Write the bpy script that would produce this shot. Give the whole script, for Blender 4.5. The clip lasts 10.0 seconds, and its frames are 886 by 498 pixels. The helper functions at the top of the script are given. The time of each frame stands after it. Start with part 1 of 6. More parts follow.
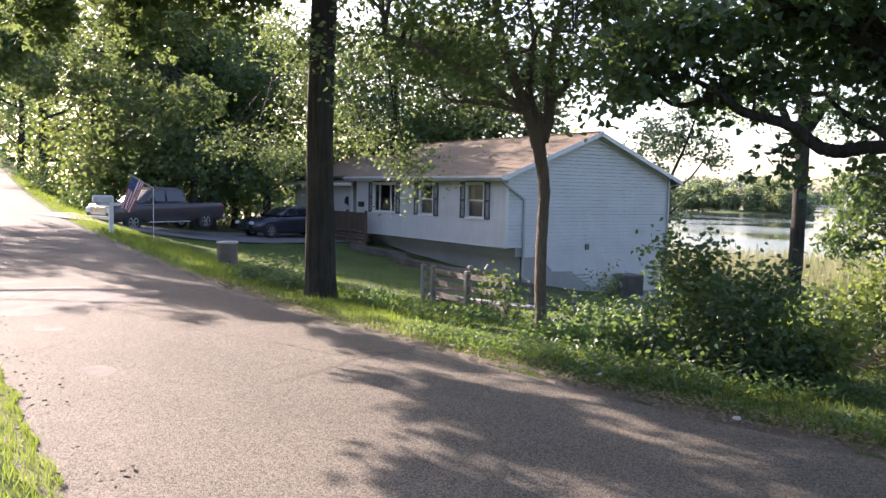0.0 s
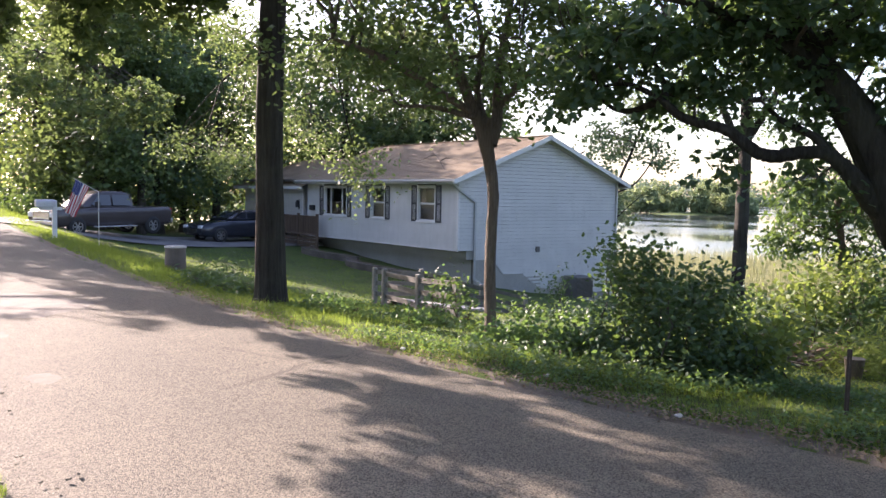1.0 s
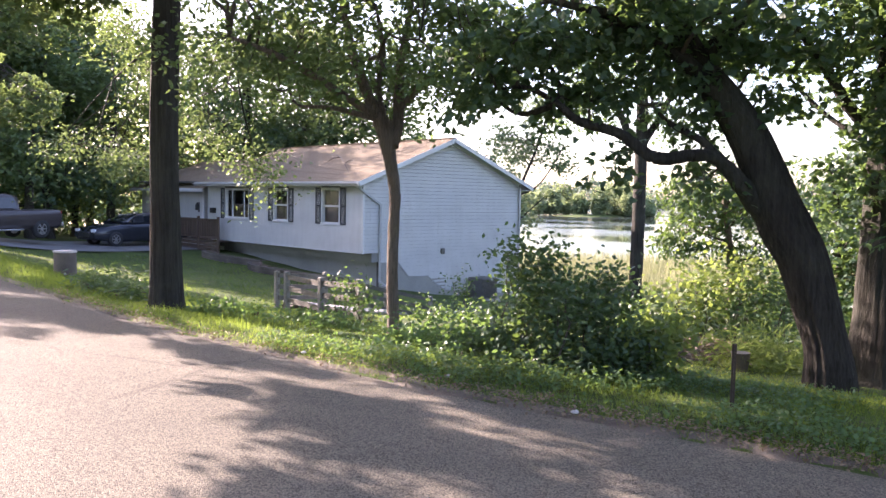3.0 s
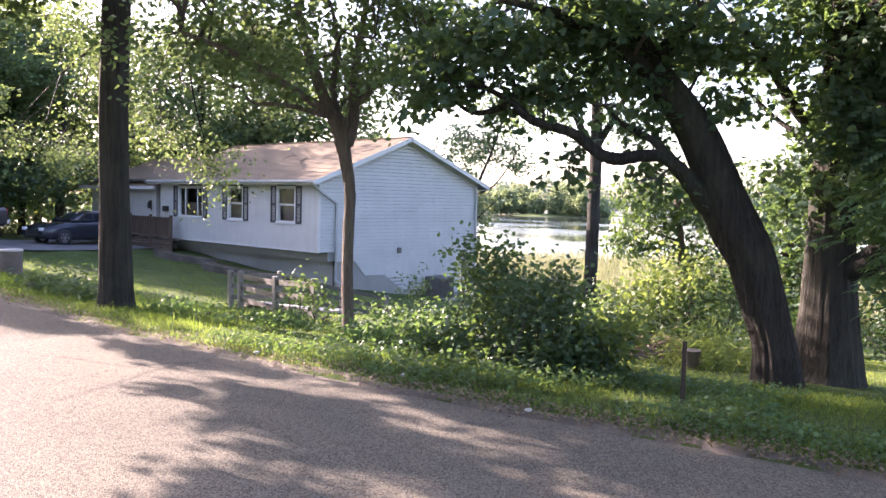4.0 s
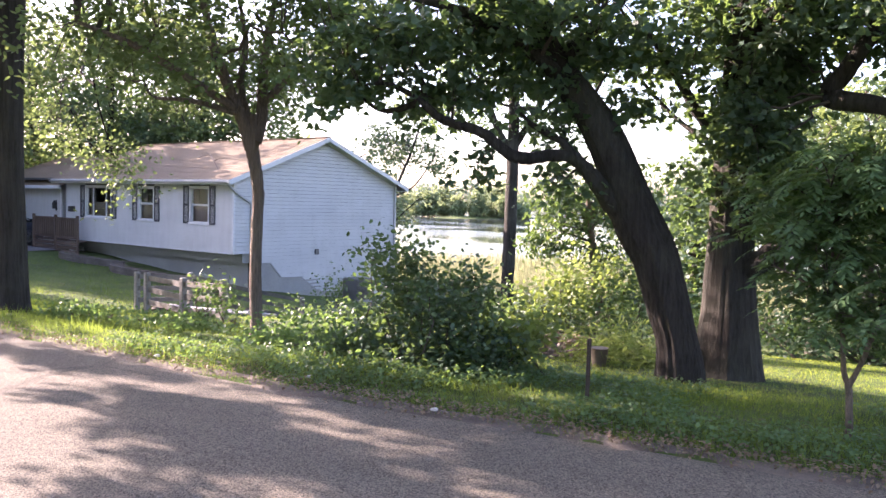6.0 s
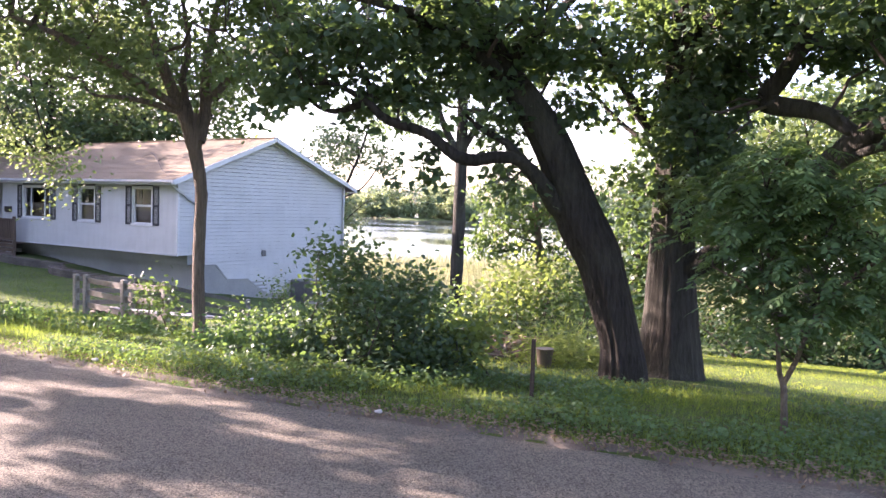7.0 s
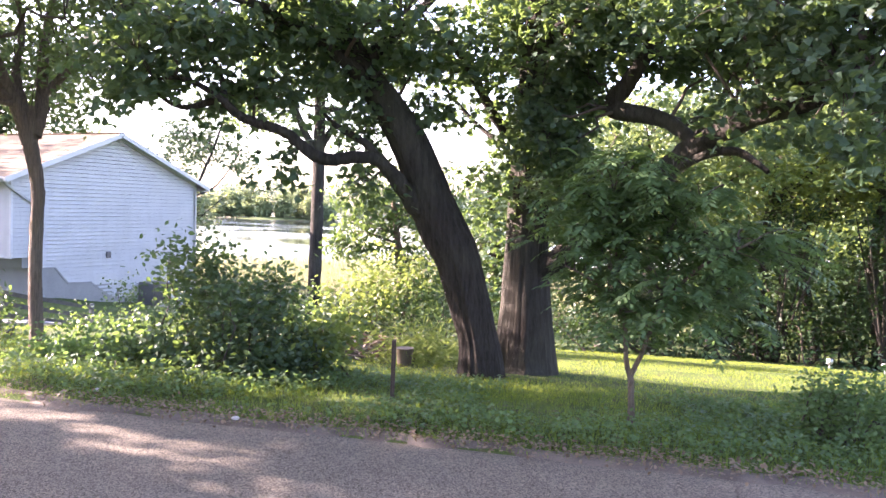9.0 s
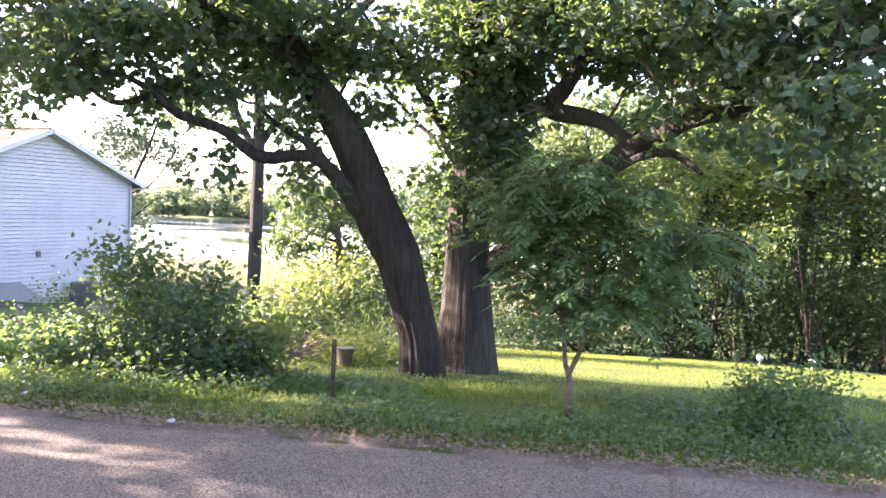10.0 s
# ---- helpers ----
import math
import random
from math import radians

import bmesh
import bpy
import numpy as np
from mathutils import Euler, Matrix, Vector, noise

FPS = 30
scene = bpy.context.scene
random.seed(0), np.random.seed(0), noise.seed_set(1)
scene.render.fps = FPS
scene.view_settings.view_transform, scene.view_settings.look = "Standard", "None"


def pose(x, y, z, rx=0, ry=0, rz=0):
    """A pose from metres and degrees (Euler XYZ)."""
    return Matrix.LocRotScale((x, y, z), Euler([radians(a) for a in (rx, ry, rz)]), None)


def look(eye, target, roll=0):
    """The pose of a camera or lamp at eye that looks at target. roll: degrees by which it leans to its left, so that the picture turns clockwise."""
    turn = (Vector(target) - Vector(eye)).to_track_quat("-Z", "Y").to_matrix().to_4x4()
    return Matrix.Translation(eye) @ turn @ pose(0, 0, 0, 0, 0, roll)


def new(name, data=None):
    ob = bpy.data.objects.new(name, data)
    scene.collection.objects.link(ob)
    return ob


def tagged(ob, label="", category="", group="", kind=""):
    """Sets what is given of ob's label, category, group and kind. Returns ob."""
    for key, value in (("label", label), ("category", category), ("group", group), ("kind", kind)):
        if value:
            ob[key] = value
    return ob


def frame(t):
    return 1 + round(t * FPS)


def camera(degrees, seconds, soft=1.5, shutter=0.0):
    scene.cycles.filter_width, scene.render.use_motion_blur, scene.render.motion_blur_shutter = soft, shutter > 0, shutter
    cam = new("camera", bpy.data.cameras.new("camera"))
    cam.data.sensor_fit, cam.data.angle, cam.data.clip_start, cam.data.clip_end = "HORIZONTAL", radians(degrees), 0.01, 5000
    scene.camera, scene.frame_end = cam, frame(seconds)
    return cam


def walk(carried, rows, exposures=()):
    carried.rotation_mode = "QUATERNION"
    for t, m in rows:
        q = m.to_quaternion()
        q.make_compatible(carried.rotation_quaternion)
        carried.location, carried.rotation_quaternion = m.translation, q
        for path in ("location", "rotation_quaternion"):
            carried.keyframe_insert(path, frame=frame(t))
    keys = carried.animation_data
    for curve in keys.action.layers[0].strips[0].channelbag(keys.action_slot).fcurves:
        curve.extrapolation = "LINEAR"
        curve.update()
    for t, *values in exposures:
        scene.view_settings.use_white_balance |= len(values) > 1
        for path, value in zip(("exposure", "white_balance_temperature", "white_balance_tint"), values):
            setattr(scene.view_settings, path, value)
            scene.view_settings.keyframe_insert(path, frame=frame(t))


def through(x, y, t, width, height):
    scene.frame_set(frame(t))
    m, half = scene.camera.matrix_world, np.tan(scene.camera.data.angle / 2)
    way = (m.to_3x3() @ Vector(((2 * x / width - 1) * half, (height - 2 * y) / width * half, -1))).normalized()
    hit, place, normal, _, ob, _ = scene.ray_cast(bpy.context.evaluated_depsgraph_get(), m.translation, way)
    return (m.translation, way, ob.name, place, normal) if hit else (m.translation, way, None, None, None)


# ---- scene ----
cam = camera(56.66, 10.0, soft=1.5)
walk(cam, [
    (0, pose(-0.093, 0.105, 1.603, 85.930, -1.140, -33.170)),
    (0.5, pose(-0.106, 0.064, 1.614, 86.089, -1.104, -34.452)),
    (1, pose(-0.111, 0.031, 1.616, 86.195, -1.028, -36.495)),
    (1.5, pose(-0.104, 0.020, 1.615, 86.253, -0.924, -38.408)),
    (2, pose(-0.085, 0.015, 1.612, 86.311, -0.874, -40.037)),
    (2.5, pose(-0.064, 0.013, 1.609, 86.425, -0.884, -41.519)),
    (4, pose(-0.027, 0.003, 1.601, 86.498, -1.245, -45.963)),
    (4.5, pose(0.000, 0.000, 1.600, 86.505, -1.263, -47.472)),
    (5, pose(0.036, -0.009, 1.594, 86.559, -1.297, -49.027)),
    (5.5, pose(0.076, -0.025, 1.581, 86.667, -1.382, -50.300)),
    (7, pose(0.139, -0.068, 1.569, 86.983, -1.690, -54.897)),
    (7.5, pose(0.140, -0.051, 1.572, 87.122, -1.822, -57.785)),
    (8, pose(0.141, -0.041, 1.570, 87.172, -1.948, -60.020)),
    (8.5, pose(0.148, -0.042, 1.573, 87.178, -1.881, -62.184)),
    (9, pose(0.149, -0.049, 1.579, 87.228, -1.820, -64.754)),
    (9.5, pose(0.150, -0.054, 1.578, 87.386, -1.902, -66.975)),
    (10, pose(0.146, -0.058, 1.578, 87.334, -2.068, -68.814)),
], exposures=[(0, 2.0, 6250, 29), (2.5, 2.45, 6250, 33), (5.5, 2.75, 6250, 38), (8, 3.05, 6300, 41), (10, 3.5, 6350, 42)])

# ---- world and sun ----
SUN_HEADING, SUN_HEIGHT = -9.0, 23.0
sky_world = bpy.data.worlds.new("sky")
scene.world = sky_world
sky_world.use_nodes = True
sky = sky_world.node_tree.nodes.new("ShaderNodeTexSky")
sky.sky_type, sky.sun_disc = "NISHITA", False
sky.sun_elevation, sky.sun_rotation = radians(SUN_HEIGHT), radians(SUN_HEADING % 360)
sky.air_density, sky.dust_density, sky.ozone_density = 1.0, 2.0, 1.0
sky_world.node_tree.links.new(sky.outputs[0], sky_world.node_tree.nodes["Background"].inputs[0])
sky_world.node_tree.nodes["Background"].inputs[1].default_value = 0.115
sun = new("sun", bpy.data.lights.new("sun", "SUN"))
sun.data.energy, sun.data.angle, sun.data.color = 5.0, radians(0.5), (1.0, 0.88, 0.70)
_c = math.cos(radians(SUN_HEIGHT))
sun.matrix_world = look((math.sin(radians(SUN_HEADING)) * _c * 50, math.cos(radians(SUN_HEADING)) * _c * 50,
                         math.sin(radians(SUN_HEIGHT)) * 50), (0, 0, 0))

# ---- materials ----


class Nodes:
    """A small writer of node materials."""

    def __init__(self, name):
        self.m = bpy.data.materials.new(name)
        self.m.use_nodes = True
        self.t = self.m.node_tree
        self.bsdf = self.t.nodes["Principled BSDF"]
        self.out = self.t.nodes["Material Output"]

    def add(self, kind, **inputs):
        n = self.t.nodes.new(kind)
        for k, v in inputs.items():
            sock = n.inputs[int(k[1:])] if k[0] == "_" and k[1:].isdigit() else n.inputs[k.replace("_", " ")]
            if hasattr(v, "is_linked"):
                self.t.links.new(v, sock)
            else:
                sock.default_value = v
        return n

    def link(self, a, b):
        self.t.links.new(a, b)

    def where(self):
        return self.add("ShaderNodeNewGeometry").outputs["Position"]

    def noise(self, scale, detail=4.0, rough=0.55, vec=None, stretch=None):
        vec = vec or self.where()
        if stretch:
            n = self.add("ShaderNodeMapping", Vector=vec)
            n.inputs["Scale"].default_value = stretch
            vec = n.outputs[0]
        return self.add("ShaderNodeTexNoise", Vector=vec, Scale=scale, Detail=detail, Roughness=rough).outputs[0]

    def ramp(self, fac, stops):
        n = self.add("ShaderNodeValToRGB", Fac=fac)
        e = n.color_ramp.elements
        while len(e) < len(stops):
            e.new(0.5)
        for el, (p, c) in zip(e, stops):
            el.position, el.color = p, (*c, 1.0) if len(c) == 3 else c
        return n.outputs[0]

    def mix(self, fac, a, b, how="MIX"):
        n = self.t.nodes.new("ShaderNodeMix")
        n.data_type, n.blend_type = "RGBA", how
        for sock, v in ((n.inputs[0], fac), (n.inputs[6], a), (n.inputs[7], b)):
            if hasattr(v, "is_linked"):
                self.t.links.new(v, sock)
            else:
                sock.default_value = (*v, 1.0) if isinstance(v, tuple) and len(v) == 3 else v
        return n.outputs[2]

    def maths(self, op, a, b=0.0):
        n = self.t.nodes.new("ShaderNodeMath")
        n.operation = op
        for sock, v in ((n.inputs[0], a), (n.inputs[1], b)):
            if hasattr(v, "is_linked"):
                self.t.links.new(v, sock)
            else:
                sock.default_value = v
        return n.outputs[0]

    def bump(self, height, strength=0.4, dist=0.01):
        n = self.add("ShaderNodeBump", Height=height, Strength=strength, Distance=dist)
        self.link(n.outputs[0], self.bsdf.inputs["Normal"])

    def set(self, color=None, rough=None, metal=None, spec=None):
        for key, v in (("Base Color", color), ("Roughness", rough), ("Metallic", metal), ("Specular IOR Level", spec)):
            if v is None:
                continue
            if hasattr(v, "is_linked"):
                self.link(v, self.bsdf.inputs[key])
            else:
                self.bsdf.inputs[key].default_value = (*v, 1.0) if isinstance(v, tuple) else v
        return self


def plain(name, c1, c2, scale, rough=0.6, metal=0.0, bump=0.0, fine=60.0, stretch=None, spec=0.5):
    """A surface of two tones in blotches, with finer grain over it."""
    n = Nodes(name)
    big = n.noise(scale, 3.0, 0.6, stretch=stretch)
    small = n.noise(fine, 3.0, 0.7, stretch=stretch)
    col = n.ramp(big, [(0.35, c1), (0.65, c2)])
    col = n.mix(0.35, col, n.ramp(small, [(0.3, tuple(0.55 * a for a in c1)), (0.7, tuple(min(1, 1.25 * a) for a in c2))]))
    n.set(col, rough, metal, spec)
    if bump:
        n.bump(small, bump, 0.01)
    return n.m


def leaf_material(name, dark, light, glow, through=0.42, spec=0.32):
    """Leaves: each island its own green, light shining through."""
    n = Nodes(name)
    rnd = n.add("ShaderNodeNewGeometry").outputs["Random Per Island"]
    patch = n.noise(0.9, 2.0)
    mixed = n.maths("ADD", n.maths("MULTIPLY", rnd, 0.7), n.maths("MULTIPLY", patch, 0.45))
    col = n.ramp(mixed, [(0.15, dark), (0.85, light)])
    n.set(col, 0.5, 0.0, spec)
    tr = n.add("ShaderNodeBsdfTranslucent", Color=n.mix(0.6, col, glow))
    mx = n.add("ShaderNodeMixShader", _0=through, _1=n.bsdf.outputs[0], _2=tr.outputs[0])
    n.link(mx.outputs[0], n.out.inputs[0])
    return n.m


M = {}
M["leaf_maple"] = leaf_material("leaf_maple", (0.035, 0.072, 0.028), (0.095, 0.150, 0.062), (0.30, 0.38, 0.10), 0.43)
M["leaf_oak"] = leaf_material("leaf_oak", (0.034, 0.072, 0.050), (0.075, 0.130, 0.088), (0.26, 0.38, 0.06), 0.45)
M["leaf_walnut"] = leaf_material("leaf_walnut", (0.044, 0.090, 0.040), (0.095, 0.165, 0.068), (0.24, 0.38, 0.06), 0.42)
M["leaf_bush"] = leaf_material("leaf_bush", (0.026, 0.058, 0.034), (0.072, 0.122, 0.068), (0.24, 0.36, 0.05), 0.36)
# yellow-green raised for foliage standing in sun, that light put into the colour
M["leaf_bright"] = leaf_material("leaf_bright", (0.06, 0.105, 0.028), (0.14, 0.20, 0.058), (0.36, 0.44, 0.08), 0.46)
# for foliage deep under trees: the shade there is put into the leaf colour
M["leaf_shaded"] = leaf_material("leaf_shaded", (0.014, 0.034, 0.016), (0.040, 0.075, 0.032), (0.12, 0.2, 0.03), 0.25, 0.2)
# three paler, bluer leaf tones for distance, with haze put into the colour
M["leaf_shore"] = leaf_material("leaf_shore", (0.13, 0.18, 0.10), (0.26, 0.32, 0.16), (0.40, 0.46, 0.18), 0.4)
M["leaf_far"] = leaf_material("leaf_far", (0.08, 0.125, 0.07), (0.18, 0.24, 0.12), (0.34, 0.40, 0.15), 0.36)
M["leaf_distant_haze"] = leaf_material("leaf_distant_haze", (0.09, 0.13, 0.11), (0.15, 0.20, 0.16), (0.2, 0.26, 0.1), 0.3)
M["grass"] = leaf_material("grass_blades", (0.026, 0.056, 0.019), (0.066, 0.118, 0.034), (0.42, 0.55, 0.07), 0.5, 0.12)
M["lawn"] = leaf_material("lawn_blades", (0.05, 0.10, 0.022), (0.13, 0.21, 0.042), (0.58, 0.64, 0.08), 0.5, 0.12)
M["reed"] = leaf_material("reed_blades", (0.11, 0.15, 0.06), (0.30, 0.29, 0.16), (0.38, 0.38, 0.18), 0.3)
M["dead_leaf"] = leaf_material("dead_leaf", (0.08, 0.054, 0.034), (0.22, 0.16, 0.10), (0.3, 0.2, 0.1), 0.15)


def bark_material(name, dark, light, groove=6.0):
    n = Nodes(name)
    crack = n.noise(groove, 5.0, 0.65, stretch=(4.0, 4.0, 0.22))
    fine = n.noise(groove * 4, 4.0, 0.7, stretch=(2.5, 2.5, 0.6))
    h = n.maths("ADD", crack, n.maths("MULTIPLY", fine, 0.45))
    col = n.ramp(h, [(0.48, dark), (0.9, light)])
    n.set(n.mix(0.25, col, n.ramp(n.noise(1.3), [(0.4, dark), (0.7, (0.11, 0.12, 0.08))])), 0.9, 0.0, 0.2)
    n.bump(h, 1.0, 0.045)
    return n.m


M["bark"] = bark_material("bark_grey_brown", (0.014, 0.012, 0.010), (0.066, 0.057, 0.048))
M["bark_smooth"] = bark_material("bark_young", (0.09, 0.068, 0.054), (0.25, 0.195, 0.155), 14.0)
M["twig"] = plain("twig_bark", (0.04, 0.032, 0.025), (0.09, 0.07, 0.055), 4.0, 0.9)

# asphalt: worn chip seal, pale stones, oily darker lanes and cracks
n = Nodes("asphalt")
stones = n.add("ShaderNodeTexVoronoi", Vector=n.where(), Scale=120.0)
tone = n.ramp(stones.outputs["Color"], [(0.1, (0.036, 0.033, 0.027)), (0.9, (0.240, 0.213, 0.166))])
blot = n.ramp(n.noise(0.55, 5.0, 0.65, stretch=(1.0, 0.4, 1.0)), [(0.35, (0.82, 0.80, 0.78)), (0.68, (1.15, 1.1, 1.05))])
col = n.mix(1.0, tone, blot, "MULTIPLY")
crack = n.add("ShaderNodeTexVoronoi", Vector=n.mix(0.12, n.where(), n.add("ShaderNodeTexNoise", Vector=n.where(), Scale=1.5, Detail=5.0).outputs["Color"]), Scale=0.45)
crack.feature = "DISTANCE_TO_EDGE"
line = n.ramp(crack.outputs[0], [(0.0, (0.45, 0.45, 0.45)), (0.012, (1.0, 1.0, 1.0))])
col = n.mix(n.ramp(n.noise(0.35), [(0.45, (0.0, 0.0, 0.0)), (0.6, (0.7, 0.7, 0.7))]), col, n.mix(1.0, col, line, "MULTIPLY"))
n.set(col, 0.86, 0.0, 0.25)
n.bump(n.maths("ADD", n.maths("MULTIPLY", stones.outputs["Distance"], -1.0), n.maths("MULTIPLY", n.noise(9.0), 0.4)), 0.55, 0.009)
M["asphalt"] = n.m
M["gravel"] = plain("gravel_edge", (0.075, 0.058, 0.044), (0.17, 0.138, 0.105), 3.0, 0.95, bump=1.0, fine=70.0)
M["patch"] = plain("worn_patch", (0.105, 0.09, 0.075), (0.185, 0.162, 0.134), 2.4, 0.92, bump=0.9, fine=55.0)
M["driveway"] = plain("driveway_asphalt", (0.11, 0.105, 0.10), (0.19, 0.18, 0.17), 0.8, 0.85, bump=0.3)

# soil under the grass, marsh and lake bed: one sheet
n = Nodes("ground_soil")
col = n.ramp(n.noise(0.5, 6.0, 0.6), [(0.3, (0.038, 0.062, 0.016)), (0.55, (0.068, 0.105, 0.024)), (0.8, (0.105, 0.135, 0.04))])
col = n.mix(n.ramp(n.noise(7.0, 4.0, 0.7), [(0.5, (0, 0, 0)), (0.75, (1, 1, 1))]), col, (0.12, 0.10, 0.06))
n.set(col, 0.95, 0.0, 0.15)
n.bump(n.noise(30.0, 4.0, 0.7), 0.8, 0.04)
M["ground"] = n.m

n = Nodes("lake_water")
wind = n.noise(0.03, 3.0, 0.55)
n.set((0.03, 0.04, 0.035), n.ramp(wind, [(0.42, (0.02, 0.02, 0.02)), (0.60, (0.16, 0.16, 0.16))]), 0.0, 0.5)
n.bsdf.inputs["IOR"].default_value = 1.33
n.bump(n.noise(0.5, 2.0, 0.5), 0.012, 0.02)
M["water"] = n.m

n = Nodes("vinyl_siding")
col = n.ramp(n.noise(0.5, 4.0, 0.6, stretch=(1, 1, 3)), [(0.3, (0.47, 0.475, 0.46)), (0.7, (0.55, 0.55, 0.53))])
grime = n.ramp(n.noise(5.0, 5.0, 0.7, stretch=(1, 1, 0.15)), [(0.45, (1, 1, 1)), (0.8, (0.86, 0.86, 0.84))])
n.set(n.mix(1.0, col, grime, "MULTIPLY"), 0.5, 0.0, 0.35)
M["siding"] = n.m
M["white_trim"] = plain("white_trim", (0.58, 0.58, 0.565), (0.66, 0.66, 0.645), 1.5, 0.45)
M["shutter"] = plain("shutter_vinyl", (0.035, 0.037, 0.045), (0.055, 0.057, 0.065), 2.0, 0.5)
M["concrete"] = plain("foundation_concrete", (0.25, 0.25, 0.235), (0.36, 0.355, 0.33), 0.7, 0.9, bump=0.3, fine=40.0)
n = Nodes("asphalt_shingle")
col = n.ramp(n.noise(1.1, 5.0, 0.65), [(0.3, (0.172, 0.132, 0.088)), (0.7, (0.248, 0.194, 0.132))])
n.set(n.mix(0.5, col, n.ramp(n.noise(45.0, 3.0, 0.8), [(0.3, (0.115, 0.085, 0.055)), (0.7, (0.29, 0.222, 0.145))])), 0.92, 0.0, 0.25)
n.bump(n.noise(60.0), 0.5, 0.01)
M["shingle"] = n.m
M["deck_wood"] = plain("stained_deck_wood", (0.075, 0.05, 0.035), (0.14, 0.095, 0.065), 3.0, 0.75, stretch=(1, 1, 0.2))
M["fence_wood"] = plain("weathered_fence_wood", (0.075, 0.066, 0.055), (0.16, 0.145, 0.12), 2.5, 0.9, bump=0.5, fine=30.0)
M["fence_post"] = plain("grey_fence_post", (0.16, 0.148, 0.13), (0.27, 0.25, 0.22), 2.5, 0.9, bump=0.5, fine=30.0)
M["baluster"] = plain("weathered_baluster", (0.30, 0.28, 0.25), (0.42, 0.39, 0.35), 3.0, 0.8)
M["timber"] = plain("landscape_timber", (0.06, 0.05, 0.04), (0.14, 0.118, 0.096), 2.0, 0.9, bump=0.5, fine=25.0)
M["dark_metal"] = plain("dark_metal", (0.03, 0.03, 0.032), (0.06, 0.06, 0.062), 3.0, 0.45, 0.6)
M["post_steel"] = plain("rusted_post", (0.055, 0.04, 0.03), (0.10, 0.075, 0.055), 8.0, 0.8, 0.3)
M["galv"] = plain("galvanised_metal", (0.42, 0.43, 0.44), (0.55, 0.56, 0.57), 4.0, 0.45, 0.7)
M["alu"] = plain("grey_aluminium", (0.34, 0.345, 0.34), (0.42, 0.42, 0.41), 2.0, 0.4, 0.0)
M["box_grey"] = plain("utility_box_plastic", (0.11, 0.085, 0.07), (0.17, 0.135, 0.115), 2.5, 0.7)
# lid much paler than the body: sun falling on the top, put into colour
M["box_top_lit"] = plain("utility_box_lid_lit", (0.42, 0.38, 0.34), (0.54, 0.50, 0.44), 3.0, 0.6)
M["paint_brown"] = plain("truck_paint", (0.055, 0.045, 0.042), (0.075, 0.062, 0.058), 0.6, 0.22)
M["paint_blue"] = plain("sedan_paint", (0.024, 0.027, 0.034), (0.034, 0.038, 0.046), 0.6, 0.18)
M["tyre"] = plain("tyre_rubber", (0.02, 0.02, 0.02), (0.035, 0.035, 0.035), 9.0, 0.85)
M["rim"] = plain("alloy_rim", (0.5, 0.5, 0.5), (0.62, 0.62, 0.62), 9.0, 0.3, 0.9)
M["chrome"] = plain("chrome", (0.7, 0.7, 0.7), (0.8, 0.8, 0.8), 5.0, 0.15, 1.0)
M["lamp_glass"] = plain("lamp_lens", (0.7, 0.7, 0.68), (0.8, 0.8, 0.78), 5.0, 0.15)
M["red_lens"] = plain("red_lens", (0.3, 0.02, 0.02), (0.4, 0.03, 0.03), 5.0, 0.2)
M["flag_red"] = plain("flag_red", (0.42, 0.035, 0.05), (0.50, 0.05, 0.06), 8.0, 0.8)
M["flag_white"] = plain("flag_white", (0.72, 0.71, 0.70), (0.80, 0.79, 0.78), 8.0, 0.8)
M["flag_blue"] = plain("flag_blue", (0.04, 0.05, 0.16), (0.055, 0.065, 0.20), 8.0, 0.8)
M["curtain"] = plain("window_curtain", (0.10, 0.09, 0.08), (0.15, 0.14, 0.125), 4.0, 0.9, stretch=(6, 6, 0.3))
M["indoor"] = plain("indoor_wall", (0.06, 0.055, 0.05), (0.09, 0.085, 0.08), 1.0, 0.9)
M["cafe_curtain"] = plain("cafe_curtain", (0.20, 0.155, 0.115), (0.28, 0.225, 0.17), 4.0, 0.9, stretch=(6, 6, 0.3))
M["door_brown"] = plain("front_door_paint", (0.10, 0.075, 0.06), (0.14, 0.105, 0.085), 2.0, 0.5)
M["ac_grey"] = plain("air_conditioner_paint", (0.10, 0.095, 0.09), (0.15, 0.145, 0.14), 3.0, 0.6)
M["mulch"] = plain("mulch_bed", (0.07, 0.05, 0.038), (0.15, 0.11, 0.08), 6.0, 0.95, bump=1.0, fine=40.0)
M["stone"] = plain("pale_stone", (0.35, 0.33, 0.30), (0.52, 0.50, 0.46), 4.0, 0.9, bump=0.5)
M["drum"] = plain("tan_plastic", (0.10, 0.075, 0.052), (0.15, 0.12, 0.088), 4.0, 0.6)

n = Nodes("window_glass")
n.set((0.9, 0.92, 0.92), 0.03, 0.0, 0.5)
n.bsdf.inputs["Transmission Weight"].default_value = 1.0
n.bsdf.inputs["IOR"].default_value = 1.45
M["glass"] = n.m
n = Nodes("tinted_glass")
n.set((0.02, 0.023, 0.027), 0.04, 0.0, 0.7)
M["tint"] = n.m

# ---- mesh helpers ----


